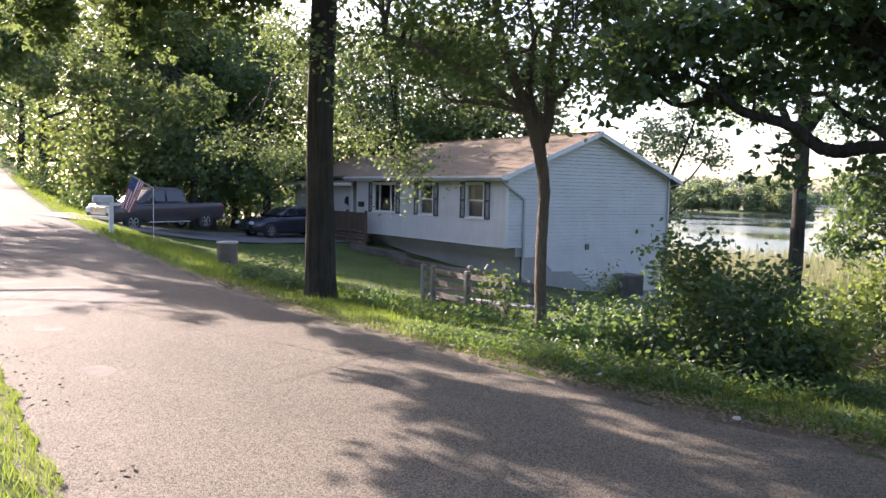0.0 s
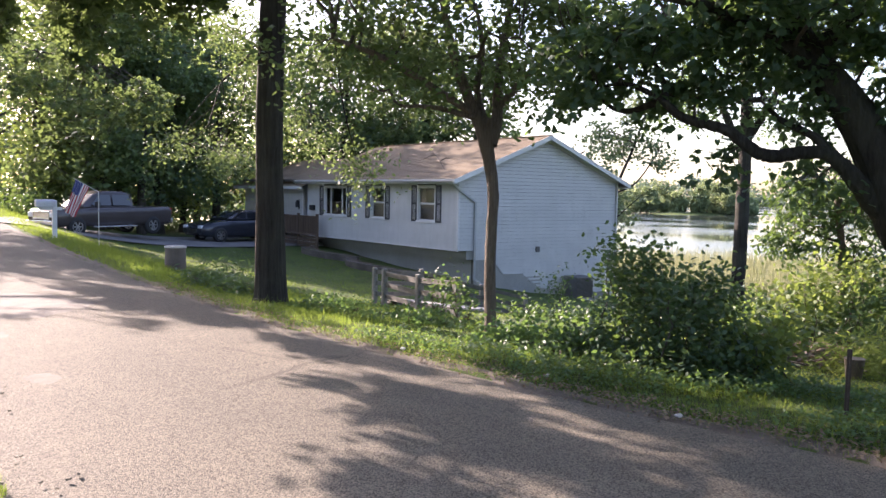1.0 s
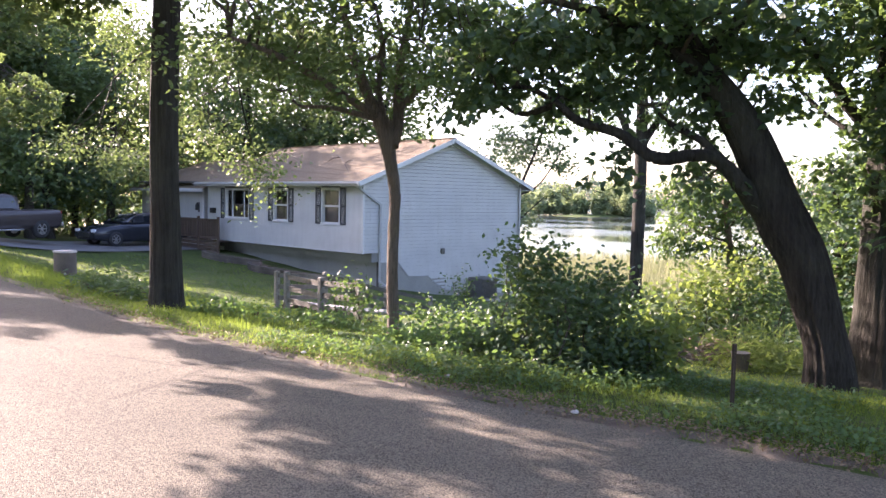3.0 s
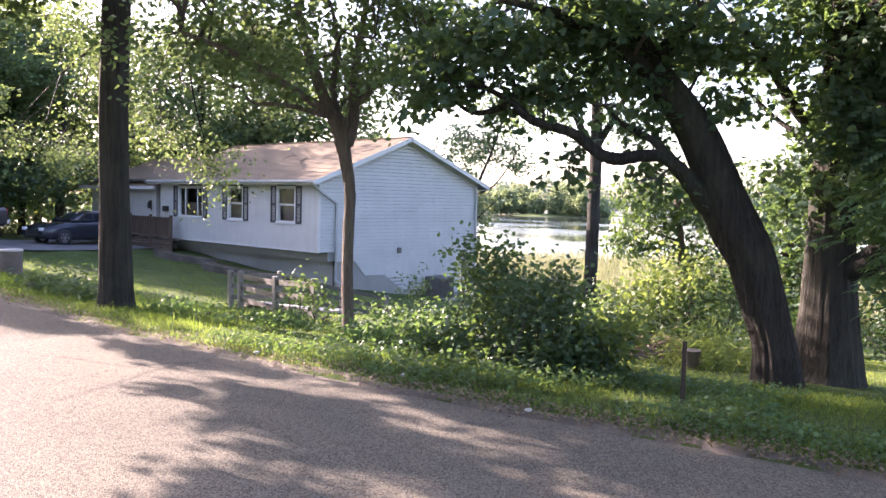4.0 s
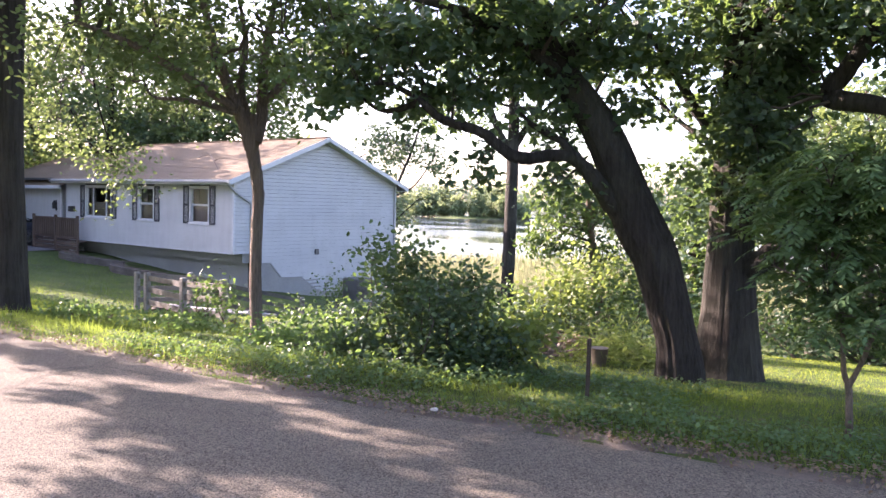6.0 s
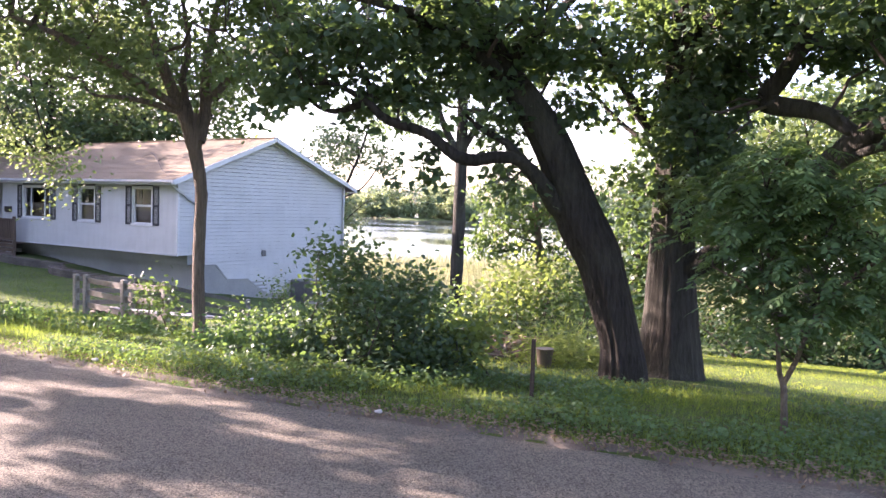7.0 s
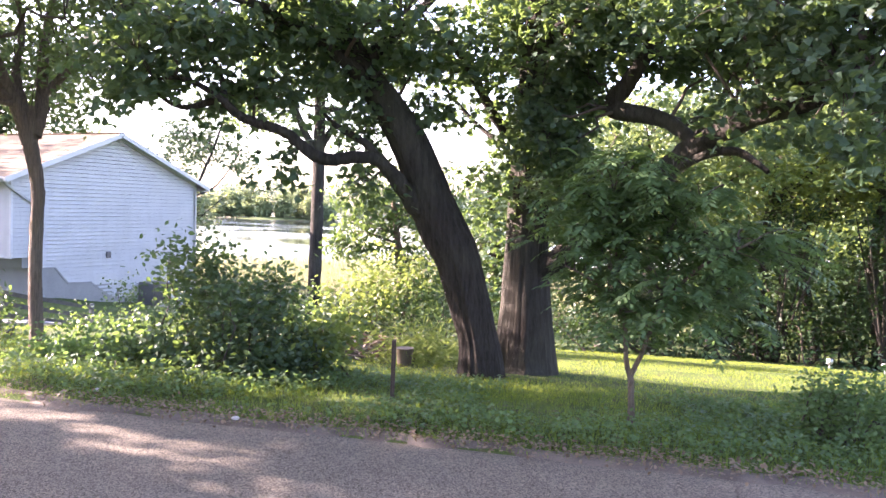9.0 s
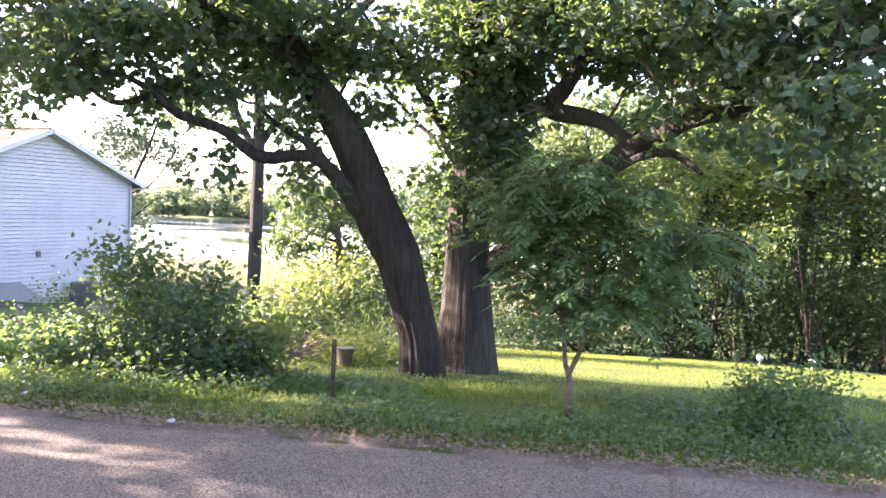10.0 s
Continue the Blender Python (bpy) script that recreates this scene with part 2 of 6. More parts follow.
class Build:
    """Gathers quads (and boxes, tubes, leaves made of them) into one mesh."""

    def __init__(self):
        self.v, self.f, self.s, self.n = [], [], [], 0

    def quads(self, v, f, slot=0):
        v, f = np.asarray(v, float).reshape(-1, 3), np.asarray(f, int).reshape(-1, 4)
        self.v.append(v), self.f.append(f + self.n), self.s.append(np.full(len(f), slot))
        self.n += len(v)
        return self

    def box(self, lo, hi, slot=0):
        (a, b, c), (d, e, g) = lo, hi
        return self.quads([(a, b, c), (d, b, c), (d, e, c), (a, e, c), (a, b, g), (d, b, g), (d, e, g), (a, e, g)],
                          [(3, 2, 1, 0), (4, 5, 6, 7), (0, 1, 5, 4), (1, 2, 6, 5), (2, 3, 7, 6), (3, 0, 4, 7)], slot)

    def beam(self, p, q, w, h, slot=0, up=(0, 0, 1), taper=1.0):
        """A squared bar from p to q."""
        p, q = np.array(p, float), np.array(q, float)
        d = (q - p) / np.linalg.norm(q - p)
        s = np.cross(d, up)
        s = s / np.linalg.norm(s) if np.linalg.norm(s) > 1e-6 else np.array((1.0, 0, 0))
        u = np.cross(s, d)
        v = []
        for c, k in ((p, 1.0), (q, taper)):
            v += [c - s * w / 2 * k - u * h / 2 * k, c + s * w / 2 * k - u * h / 2 * k, c + s * w / 2 * k + u * h / 2 * k, c - s * w / 2 * k + u * h / 2 * k]
        return self.quads(v, [(3, 2, 1, 0), (4, 5, 6, 7), (0, 1, 5, 4), (1, 2, 6, 5), (2, 3, 7, 6), (3, 0, 4, 7)], slot)

    def tube(self, pts, radii, sides=8, slot=0, rough=0.0, rng=None, cap=False, ridges=0.0):
        pts, radii = np.asarray(pts, float), np.asarray(radii, float)
        m = len(pts)
        d = np.gradient(pts, axis=0)
        d /= np.linalg.norm(d, axis=1)[:, None] + 1e-9
        ref = np.array((0.0, 0, 1)) if abs(d[:, 2]).mean() < 0.8 else np.array((1.0, 0, 0))
        s = np.cross(d, ref)
        s /= np.linalg.norm(s, axis=1)[:, None] + 1e-9
        u = np.cross(s, d)
        a = np.linspace(0, 2 * np.pi, sides, endpoint=False)
        r = radii[:, None] * np.ones((1, sides))
        if ridges and rng is not None:
            # furrowed bark: long upright ridges that wander as they climb
            ph = rng.uniform(0, 6.28, 8)
            zz = pts[:, 2][:, None]
            w = sum(np.sin(fq * a[None] + ph[k] + 1.1 * np.sin(zz * (0.9 + 0.3 * k) + ph[k + 4])) for k, fq in enumerate((13, 19, 27, 8)))
            r = r * (1 + ridges * (np.abs(w) - 1.1) / 2.0)
        if rough and rng is not None:
            r = r * (1 + rough * rng.standard_normal((1, sides)) * 0.6 + rough * rng.standard_normal((m, sides)) * 0.5)
        v = pts[:, None] + (np.cos(a)[None, :, None] * s[:, None] + np.sin(a)[None, :, None] * u[:, None]) * r[..., None]
        i, j = np.meshgrid(np.arange(m - 1), np.arange(sides), indexing="ij")
        j2 = (j + 1) % sides
        f = np.stack([i * sides + j, i * sides + j2, (i + 1) * sides + j2, (i + 1) * sides + j], -1).reshape(-1, 4)
        self.quads(v, f, slot)
        if cap:
            for k, row in ((0, pts[0]), (m - 1, pts[-1])):
                ring = [tuple(x) for x in v[k]]
                for b in range(0, sides, 2):
                    q = [row, ring[b], ring[(b + 1) % sides], ring[(b + 2) % sides]]
                    self.quads(q if k else q[::-1], [(0, 1, 2, 3)], slot)
        return self

    def object(self, name, materials, parent=None, smooth=False, label=""):
        me = bpy.data.meshes.new(name)
        v, f, s = np.concatenate(self.v), np.concatenate(self.f), np.concatenate(self.s)
        me.vertices.add(len(v))
        me.vertices.foreach_set("co", v.ravel())
        me.loops.add(len(f) * 4)
        me.loops.foreach_set("vertex_index", f.ravel().astype(np.int32))
        me.polygons.add(len(f))
        me.polygons.foreach_set("loop_start", (np.arange(len(f)) * 4).astype(np.int32))
        me.polygons.foreach_set("material_index", s.astype(np.int32))
        me.polygons.foreach_set("use_smooth", np.full(len(f), smooth))
        for mt in materials if isinstance(materials, (list, tuple)) else [materials]:
            me.materials.append(mt)
        me.update(calc_edges=True)
        me.validate()
        ob = new(name, me)
        if parent is not None:
            ob.parent = parent
            ob.matrix_parent_inverse = parent.matrix_world.inverted()
        if label:
            ob["label"] = label
        return ob


def empty(name, x, y, z, label, category, group="", kind=""):
    ob = new(name)
    ob.location = (x, y, z)
    ob.empty_display_size = 0.2
    bpy.context.view_layer.update()
    ob.matrix_world = Matrix.Translation((x, y, z))
    return tagged(ob, label, category, group, kind)


def place(ob, parent):
    ob.parent = parent
    ob.matrix_parent_inverse = parent.matrix_world.inverted()
    return ob


def bevelled(name, lo, hi, material, parent=None, r=0.02, segs=2, label=""):
    """A box with rounded edges as one mesh."""
    bm = bmesh.new()
    bmesh.ops.create_cube(bm, size=1.0)
    for vt in bm.verts:
        vt.co = Vector([lo[k] + (vt.co[k] + 0.5) * (hi[k] - lo[k]) for k in range(3)])
    bmesh.ops.bevel(bm, geom=bm.edges[:], offset=r, segments=segs, affect="EDGES", profile=0.5)
    me = bpy.data.meshes.new(name)
    bm.to_mesh(me)
    bm.free()
    me.materials.append(material)
    ob = new(name, me)
    if parent is not None:
        place(ob, parent)
    if label:
        ob["label"] = label
    return ob


def spline(ctrl, steps=6):
    """Catmull-Rom through control rows of any width."""
    c = np.asarray(ctrl, float)
    c = np.vstack([2 * c[0] - c[1], c, 2 * c[-1] - c[-2]])
    t = np.linspace(0, 1, steps, endpoint=False)[:, None]
    out = []
    for k in range(1, len(c) - 2):
        p0, p1, p2, p3 = c[k - 1:k + 3]
        out.append(0.5 * (2 * p1 + (p2 - p0) * t + (2 * p0 - 5 * p1 + 4 * p2 - p3) * t ** 2 + (3 * p1 - p0 - 3 * p2 + p3) * t ** 3))
    return np.vstack(out + [c[-2:-1]])


# ---- lie of the land ----
EDGE_Y = [-60, 0, 3, 5, 7, 9.5, 13, 20, 33, 60, 120]
EDGE_X = [6.3, 5.55, 5.0, 4.62, 4.42, 4.2, 4.2, 4.3, 4.7, 5.6, 8]
LAKE = -3.3


def smooth_step(a, b, x):
    u = np.clip((x - a) / (b - a), 0, 1)
    return u * u * (3 - 2 * u)


def road_z(y):
    y = np.asarray(y, float)
    return np.where(y < 10, 0, np.where(y < 70, 0.0008 * (y - 10) ** 2, 2.88 + 0.096 * (np.minimum(y, 110) - 70)))


def road_edge(y):
    return np.interp(y, EDGE_Y, EDGE_X)


def land(x, y):
    """Height of the ground: road level, the yard falling to the house, marsh, lake bed, far shores."""
    x, y = np.asarray(x, float), np.asarray(y, float)
    s = x - road_edge(y)
    zr = road_z(y)
    zh = np.interp(y, [5, 10, 17, 22, 32, 45, 80], [-1.35, -1.5, -1.6, -1.45, -0.78, -0.72, -0.3])
    sp = np.maximum(s - 0.5, 0)
    u = np.clip(sp / 12.0, 0, 1)
    k = smooth_step(8, 17, y)
    g = (1 - k) * u ** 1.35 + k * (1 - (1 - u) ** (1.6 + smooth_step(19, 29, y)))
    z = zr + (zh - zr) * g - 0.13 * np.maximum(sp - 12, 0)
    z = np.maximum(z, -3.2)
    q, w = x * 0.766 + y * 0.643, x * 0.643 - y * 0.766
    wet = smooth_step(66, 75, q) * smooth_step(-85, -70, w)
    isle = smooth_step(258, 268, q + 6 * np.sin(w * 0.13)) * (1 - smooth_step(300, 318, q)) * smooth_step(-14, -4, w) * (1 - smooth_step(44, 60, w))
    z = z * (1 - wet) + wet * (-4.6 + 1.9 * isle)
    far = smooth_step(590, 640, q)
    z = z * (1 - far) + far * (-2.2)
    return z


# ---- ground, road, lake ----
def spaced(a, b, fine_a, fine_b, fine, grow=1.35):
    """Coordinates from a to b, even and fine between fine_a and fine_b, widening outside."""
    mid = list(np.arange(fine_a, fine_b + fine / 2, fine))
    lo, hi, step = [fine_a], [mid[-1]], fine
    while lo[-1] > a:
        step *= grow
        lo.append(lo[-1] - step)
    step = fine
    while hi[-1] < b:
        step *= grow
        hi.append(hi[-1] + step)
    return np.array(lo[:0:-1] + mid + hi[1:])


def sheet(xs, ys, zf):
    gx, gy = np.meshgrid(xs, ys)
    v = np.stack([gx, gy, zf(gx, gy)], -1)
    r, c = gx.shape
    i, j = np.meshgrid(np.arange(r - 1), np.arange(c - 1), indexing="ij")
    f = np.stack([i * c + j, i * c + j + 1, (i + 1) * c + j + 1, (i + 1) * c + j], -1)
    return v, f


def ground_sheet():
    """The ground's grid follows the road's edge, so that the asphalt meets the grass cleanly."""
    fine = np.concatenate([np.arange(-6.0, -0.9, 0.4), [-0.7, -0.45, -0.3, -0.18, -0.06, 0.06, 0.2, 0.4], np.arange(0.7, 26, 0.4)])
    coarse_lo, coarse_hi = spaced(-1500, 0, 0, 0.1, 0.5, 1.25), spaced(0, 1700, 0, 0.1, 0.5, 1.22)
    off = np.unique(np.round(np.concatenate([coarse_lo[coarse_lo < -6.2], fine, 26 + coarse_hi[coarse_hi > 0.3]]), 3))
    yy = np.unique(np.round(np.concatenate([spaced(-1500, 1700, -8, 44, 0.35, 1.25), np.arange(44, 80, 2.0)]), 3))
    o, y = np.meshgrid(off, yy)
    x = o + road_edge(y)
    bumps = 0.025 * np.sin(x * 2.1 + 0.7 * y) * np.sin(y * 1.7 - 0.4 * x)
    left = np.where(x < 0.4, np.minimum((0.4 - x) * 0.04, 0.5), 0)
    sunk = -0.07 * smooth_step(-0.02, -0.35, o) * smooth_step(0.2, 0.75, x)
    z = land(x, y) + bumps * np.clip(o / 2, 0, 1) + left + sunk
    r, c = x.shape
    i, j = np.meshgrid(np.arange(r - 1), np.arange(c - 1), indexing="ij")
    return np.stack([x, y, z], -1), np.stack([i * c + j, i * c + j + 1, (i + 1) * c + j + 1, (i + 1) * c + j], -1)


ground = Build().quads(*ground_sheet()).object("ground", M["ground"], smooth=True)
tagged(ground, "grassy ground sloping from the road to a marshy lakeshore", "ground", kind="structure")

rng = np.random.default_rng(3)
ry = np.concatenate([np.arange(-12, 26, 0.12), np.arange(26, 112, 0.8)])
rx = np.linspace(0, 1, 15)
wob = np.array([0.07 * noise.noise((0.0, yy * 0.9, 3.0)) + 0.05 * noise.noise((5.0, yy * 3.1, 0.0)) for yy in ry])
wob2 = np.array([0.10 * noise.noise((9.0, yy * 0.8, 1.0)) + 0.05 * noise.noise((2.0, yy * 3.5, 4.0)) for yy in ry])
x0 = 0.42 + wob2 - np.clip((ry - 20) * 0.03, 0, 1.2)
x1 = road_edge(ry) + wob
gx = x0[:, None] + (x1 - x0)[:, None] * rx[None]
gz = road_z(ry)[:, None] + 0.03 * (1 - (2 * rx[None] - 1) ** 2) - 0.035 * (np.abs(2 * rx[None] - 1) > 0.999) + 0.015
v = np.stack([gx, np.repeat(ry[:, None], 15, 1), gz], -1)
i, j = np.meshgrid(np.arange(len(ry) - 1), np.arange(14), indexing="ij")
f = np.stack([i * 15 + j, i * 15 + j + 1, (i + 1) * 15 + j + 1, (i + 1) * 15 + j], -1)
road = Build().quads(v, f).object("road", M["asphalt"], smooth=True)
tagged(road, "narrow worn asphalt road climbing a gentle hill", "road", kind="structure")


def strip(name, y0, y1, inner, outer, lift, material, label, seed):
    """A ragged band beside the road's edge."""
    yy = np.arange(y0, y1, 0.1)
    a = np.array([inner + 0.22 * noise.noise((seed, t * 1.3, 0.0)) + 0.14 * noise.noise((seed, t * 5.0, 2.0)) for t in yy])
    b = np.array([outer + 0.12 * noise.noise((seed + 7, t * 1.6, 0.0)) + 0.06 * noise.noise((seed, t * 6.0, 5.0)) for t in yy])
    e = road_edge(yy)
    k = np.linspace(0, 1, 5)
    gx = (e + a)[:, None] + (b - a)[:, None] * k[None]
    gz = road_z(yy)[:, None] + lift + 0.03 * np.sin(np.pi * k)[None]
    v = np.stack([gx, np.repeat(yy[:, None], 5, 1), gz], -1)
    i, j = np.meshgrid(np.arange(len(yy) - 1), np.arange(4), indexing="ij")
    f = np.stack([i * 5 + j, i * 5 + j + 1, (i + 1) * 5 + j + 1, (i + 1) * 5 + j], -1)
    return tagged(Build().quads(v, f).object(name, material, smooth=True), label, "gravel", kind="structure")


strip("gravel_shoulder", -10, 26, -0.13, 0.15, -0.012, M["gravel"], "sandy gravel shoulder crumbling along the asphalt edge", 1.0)


def flat_patch(name, cx, cy, rx_, ry_, lift, material, label, category, seed, turn=0.0):
    """A ragged oval laid on the road."""
    b = Build()
    k, rings = 40, 5
    pts = []
    for r in range(rings + 1):
        for a in range(k):
            t = 2 * math.pi * a / k
            e = (1 + 0.25 * noise.noise((math.cos(t) * 1.7 + seed, math.sin(t) * 1.7, 0)) + 0.10 * noise.noise((math.cos(t) * 6, math.sin(t) * 6, seed))) * r / rings
            px, py = rx_ * e * math.cos(t), ry_ * e * math.sin(t)
            x, y = cx + px * math.cos(turn) - py * math.sin(turn), cy + px * math.sin(turn) + py * math.cos(turn)
            w = np.clip((x - 0.42) / (float(road_edge(y)) - 0.42), 0, 1)
            pts.append((x, y, float(road_z(y)) + 0.03 * (1 - (2 * w - 1) ** 2) + 0.012 + lift * (1 - (r / rings) ** 4) + 0.001))
    fs = [(r * k + a, r * k + (a + 1) % k, (r + 1) * k + (a + 1) % k, (r + 1) * k + a) for r in range(rings) for a in range(k)]
    return tagged(b.quads(pts, fs).object(name, material, smooth=True), label, category, kind="structure")


flat_patch("road_patch", 1.55, 12.2, 1.1, 1.5, 0.010, M["patch"], "broken sandy patch worn into the asphalt", "road patch", 2.0)
for k, (px, py, a, c) in enumerate(((1.2, 9.9, 0.3, 0.5), (2.6, 13.6, 0.5, 0.35), (1.3, 14.4, 0.5, 0.4), (1.25, 7.4, 0.22, 0.4))):
    flat_patch("road_patch", px, py, a, c, 0.002, M["patch"], "crumbled sandy asphalt near the verge", "road patch", 5.0 + k)

rng = np.random.default_rng(29)
b = Build()
for k in range(260):
    y = rng.uniform(0.5, 13)
    x, r = 0.66 + 0.13 * rng.standard_normal(), 0.004 + 0.014 * rng.random() ** 3
    a = rng.uniform(0, 6.28)
    d = np.array((math.cos(a), math.sin(a), 0)) * r
    b.beam(np.array((x, y, 0.045)) - d, np.array((x, y, 0.05)) + d, r * 1.3, r * 0.8, taper=rng.uniform(0.4, 0.9))
tagged(b.object("asphalt_crumbs", M["asphalt"]), "loose crumbs of broken asphalt along the near edge", "rubble", kind="stuff")

water = Build().quads(*sheet(spaced(-200, 1500, 20, 120, 10, 1.5), spaced(-400, 1500, 20, 120, 10, 1.5), lambda x, y: np.full_like(x, LAKE))).object("water", M["water"])
tagged(water, "calm pale lake reflecting sky and trees", "lake", kind="structure")

# driveway: a strip from the road to the garage
dy = np.linspace(0, 1, 40)
b = Build()
cx_, cy_ = 4.4 + dy * 12.4, 31.5 + dy * 5.0
wid = 1.9 + dy * 1.6
v = []
for k in np.linspace(-1, 1, 7):
    x, y = cx_ + k * wid * -0.37, cy_ + k * wid * 0.93
    v.append(np.stack([x, y, land(x, y) + 0.045], -1))
v = np.array(v)
i, j = np.meshgrid(np.arange(6), np.arange(39), indexing="ij")
f = np.stack([i * 40 + j, i * 40 + j + 1, (i + 1) * 40 + j + 1, (i + 1) * 40 + j], -1)
tagged(b.quads(v, f).object("driveway", M["driveway"], smooth=True), "pale driveway running from the road to the garage", "driveway", kind="structure")

# ---- the house ----
FX, GY, BX, NY = 16.9, 22.13, 24.78, 33.15   # front, near gable, back, far end of the front
EAVE, RIDGE_Z, RIDGE_X = 2.22, 3.72, 20.84
UNDER = -0.27
house = empty("house", 20.8, 28.0, -1.5, "white vinyl-sided raised ranch house with a brown shingle roof", "house")


def laps(b, at_, z0, z1, spans, out=0.036, step=0.127, slot=0.0):
    """Clapboards: at_(s, d, z) gives a place s along the wall and d out of it; spans(z) the stretches that a row covers."""
    z = z0
    while z < z1 - 0.005:
        zt = min(z + step, z1)
        for s0, s1 in spans(z, zt):
            if s1 - s0 > 0.02:
                b.quads([at_(s0, out, z), at_(s1, out, z), at_(s1, 0.002, zt - slot), at_(s0, 0.002, zt - slot),
                         at_(s0, 0.0, z + 0.001), at_(s1, 0.0, z + 0.001)], [(0, 1, 2, 3), (5, 1, 0, 4)])
        z = zt
    return b


def minus(span, holes):
    out = [span]
    for a, c in holes:
        out = [p for s0, s1 in out for p in ((s0, min(s1, a)), (max(s0, c), s1)) if p[1] - p[0] > 0.02]
    return out


# openings in the front wall: y from, y to, z from, z to
WINS = [(23.42, 24.56, 0.62, 1.93), (26.72, 27.80, 0.62, 1.90), (29.62, 31.62, 0.62, 1.90)]


def front_spans(z, zt):
    return minus((GY, NY), [(a, c) for a, c, lo, hi in WINS if zt > lo and z < hi])


b = laps(Build(), lambda s, d, z: (FX - d, GY + NY - s, z), UNDER, EAVE, lambda z, zt: [(GY + NY - c, GY + NY - a) for a, c in front_spans(z, zt)], 0.030)
place(b.object("wall", M["siding"]), house)["label"] = "white clapboard front wall overhanging the foundation"
for z0, z1 in ((UNDER, 0.62), (0.62, 1.90), (1.90, EAVE)):
    for a, c in front_spans(z0 + 0.01, z1 - 0.01):
        place(Build().box((FX + 0.001, a, z0), (FX + 0.12, c, z1)).object("wall_core", M["indoor"]), house)


def roof_at(x):
    return EAVE + (RIDGE_Z - EAVE) * (1 - abs(x - RIDGE_X) / (RIDGE_X - FX + 0.03))


def sill_line(x):
    """Where the gable's siding ends, stepping down with the ground."""
    return float(np.interp(x, [FX, 17.62, 17.63, 18.43, 18.91, 19.85, 20.69, 25], [UNDER, UNDER, -0.66, -0.66, -1.17, -1.23, -1.78, -2.2]))


def gable_spans(z, zt):
    zm = 0.5 * (z + zt)
    lo, hi = FX, BX
    if zm > EAVE:
        half = (RIDGE_X - FX + 0.03) * (1 - (zm - EAVE) / (RIDGE_Z - EAVE))
        lo, hi = max(FX, RIDGE_X - half), min(BX, RIDGE_X + half)
    xs_ = np.linspace(lo, hi, 400)
    ok = [x for x in xs_ if sill_line(x) <= zm]
    return [(ok[0], ok[-1])] if ok else []


# the slot bares a dark core at each lap, standing in for its shadow
b = laps(Build(), lambda s, d, z: (s, GY - d, z), -2.2, RIDGE_Z - 0.03, gable_spans, 0.040, slot=0.0055)
place(b.object("wall", M["siding"]), house)["label"] = "white clapboard gable wall"
place(Build().box((FX + 0.12, GY + 0.003, UNDER), (BX, GY + 0.12, EAVE)).object("wall_core", M["indoor"]), house)
place(Build().box((17.6, GY + 0.003, -3.2), (BX, GY + 0.12, UNDER)).object("wall_core", M["indoor"]), house)
for k in range(12):
    z0, z1 = EAVE + (RIDGE_Z - EAVE) * k / 12, EAVE + (RIDGE_Z - EAVE) * (k + 1) / 12
    half = (RIDGE_X - FX) * (1 - (k + 1) / 12)
    if half > 0.05:
        place(Build().box((RIDGE_X - half, GY + 0.003, z0), (RIDGE_X + half, GY + 0.1, z1)).object("wall_core", M["indoor"]), house)
# back and far walls, floor, ceiling
b = Build().box((BX - 0.12, GY, -3.2), (BX, 41.0, EAVE)).box((17.3, 40.9, -2.5), (BX, 41.0, EAVE)).box((FX + 0.12, GY + 0.12, UNDER - 0.02), (BX - 0.12, 40.9, UNDER + 0.1))
place(b.object("wall_back", M["siding"]), house)
place(Build().box((FX + 0.13, GY + 0.12, EAVE - 0.12), (BX - 0.12, 40.9, EAVE - 0.02)).object("ceiling_board", M["indoor"]), house)
# foundation and the soffit under the overhang
b = Build().box((17.6, GY + 0.12, -3.2), (17.75, NY + 1.0, UNDER - 0.02)).box((17.602, GY - 0.02, -3.2), (BX, GY + 0.12, -2.15))
for x0_, x1_, top in ((17.602, 18.5, -0.62), (18.5, 19.9, -1.12), (19.9, 20.75, -1.2)):
    b.box((x0_, GY - 0.02, -2.2), (x1_, GY + 0.002, min(sill_line(x0_ + 0.02), top) + 0.0))
place(b.object("foundation", M["concrete"]), house)["label"] = "bare grey concrete foundation"
# sloping caps where the siding steps down
b = Build()
for xa, za, xb, zb in ((17.6, -0.66, 18.43, -0.66), (18.43, -0.66, 18.91, -1.17), (18.91, -1.18, 19.85, -1.23), (19.85, -1.23, 20.69, -1.78), (20.69, -1.78, BX, -2.2)):
    b.beam((xa, GY - 0.025, za), (xb, GY - 0.025, zb), 0.03, 0.05)
    b.quads([(xa, GY - 0.022, za), (xb, GY - 0.022, zb), (xb, GY - 0.022, -2.6), (xa, GY - 0.022, -2.6)], [(3, 2, 1, 0)])
place(b.object("step_flashing", M["concrete"]), house)
place(Build().box((FX, GY + 0.0, UNDER - 0.03), (17.62, NY, UNDER - 0.004)).object("soffit", M["white_trim"]), house)
place(Build().box((FX - 0.022, GY - 0.02, UNDER - 0.05), (FX + 0.02, NY, UNDER + 0.012)).object("skirt_board", M["white_trim"]), house)
place(Build().box((17.3, GY + 0.02, -0.62), (17.604, NY, -0.3)).object("rim_board", M["concrete"]), house)
for x, y in ((FX, GY), (BX, GY)):
    z0 = UNDER if x == FX else -2.2
    place(bevelled("corner_trim", (x - 0.03, y - 0.03, z0), (x + 0.05, y + 0.05, EAVE - 0.02), M["white_trim"], r=0.008), house)

# roof: two slopes with eaves, made of shingle courses
NEAR, FAR = GY - 0.32, 33.6
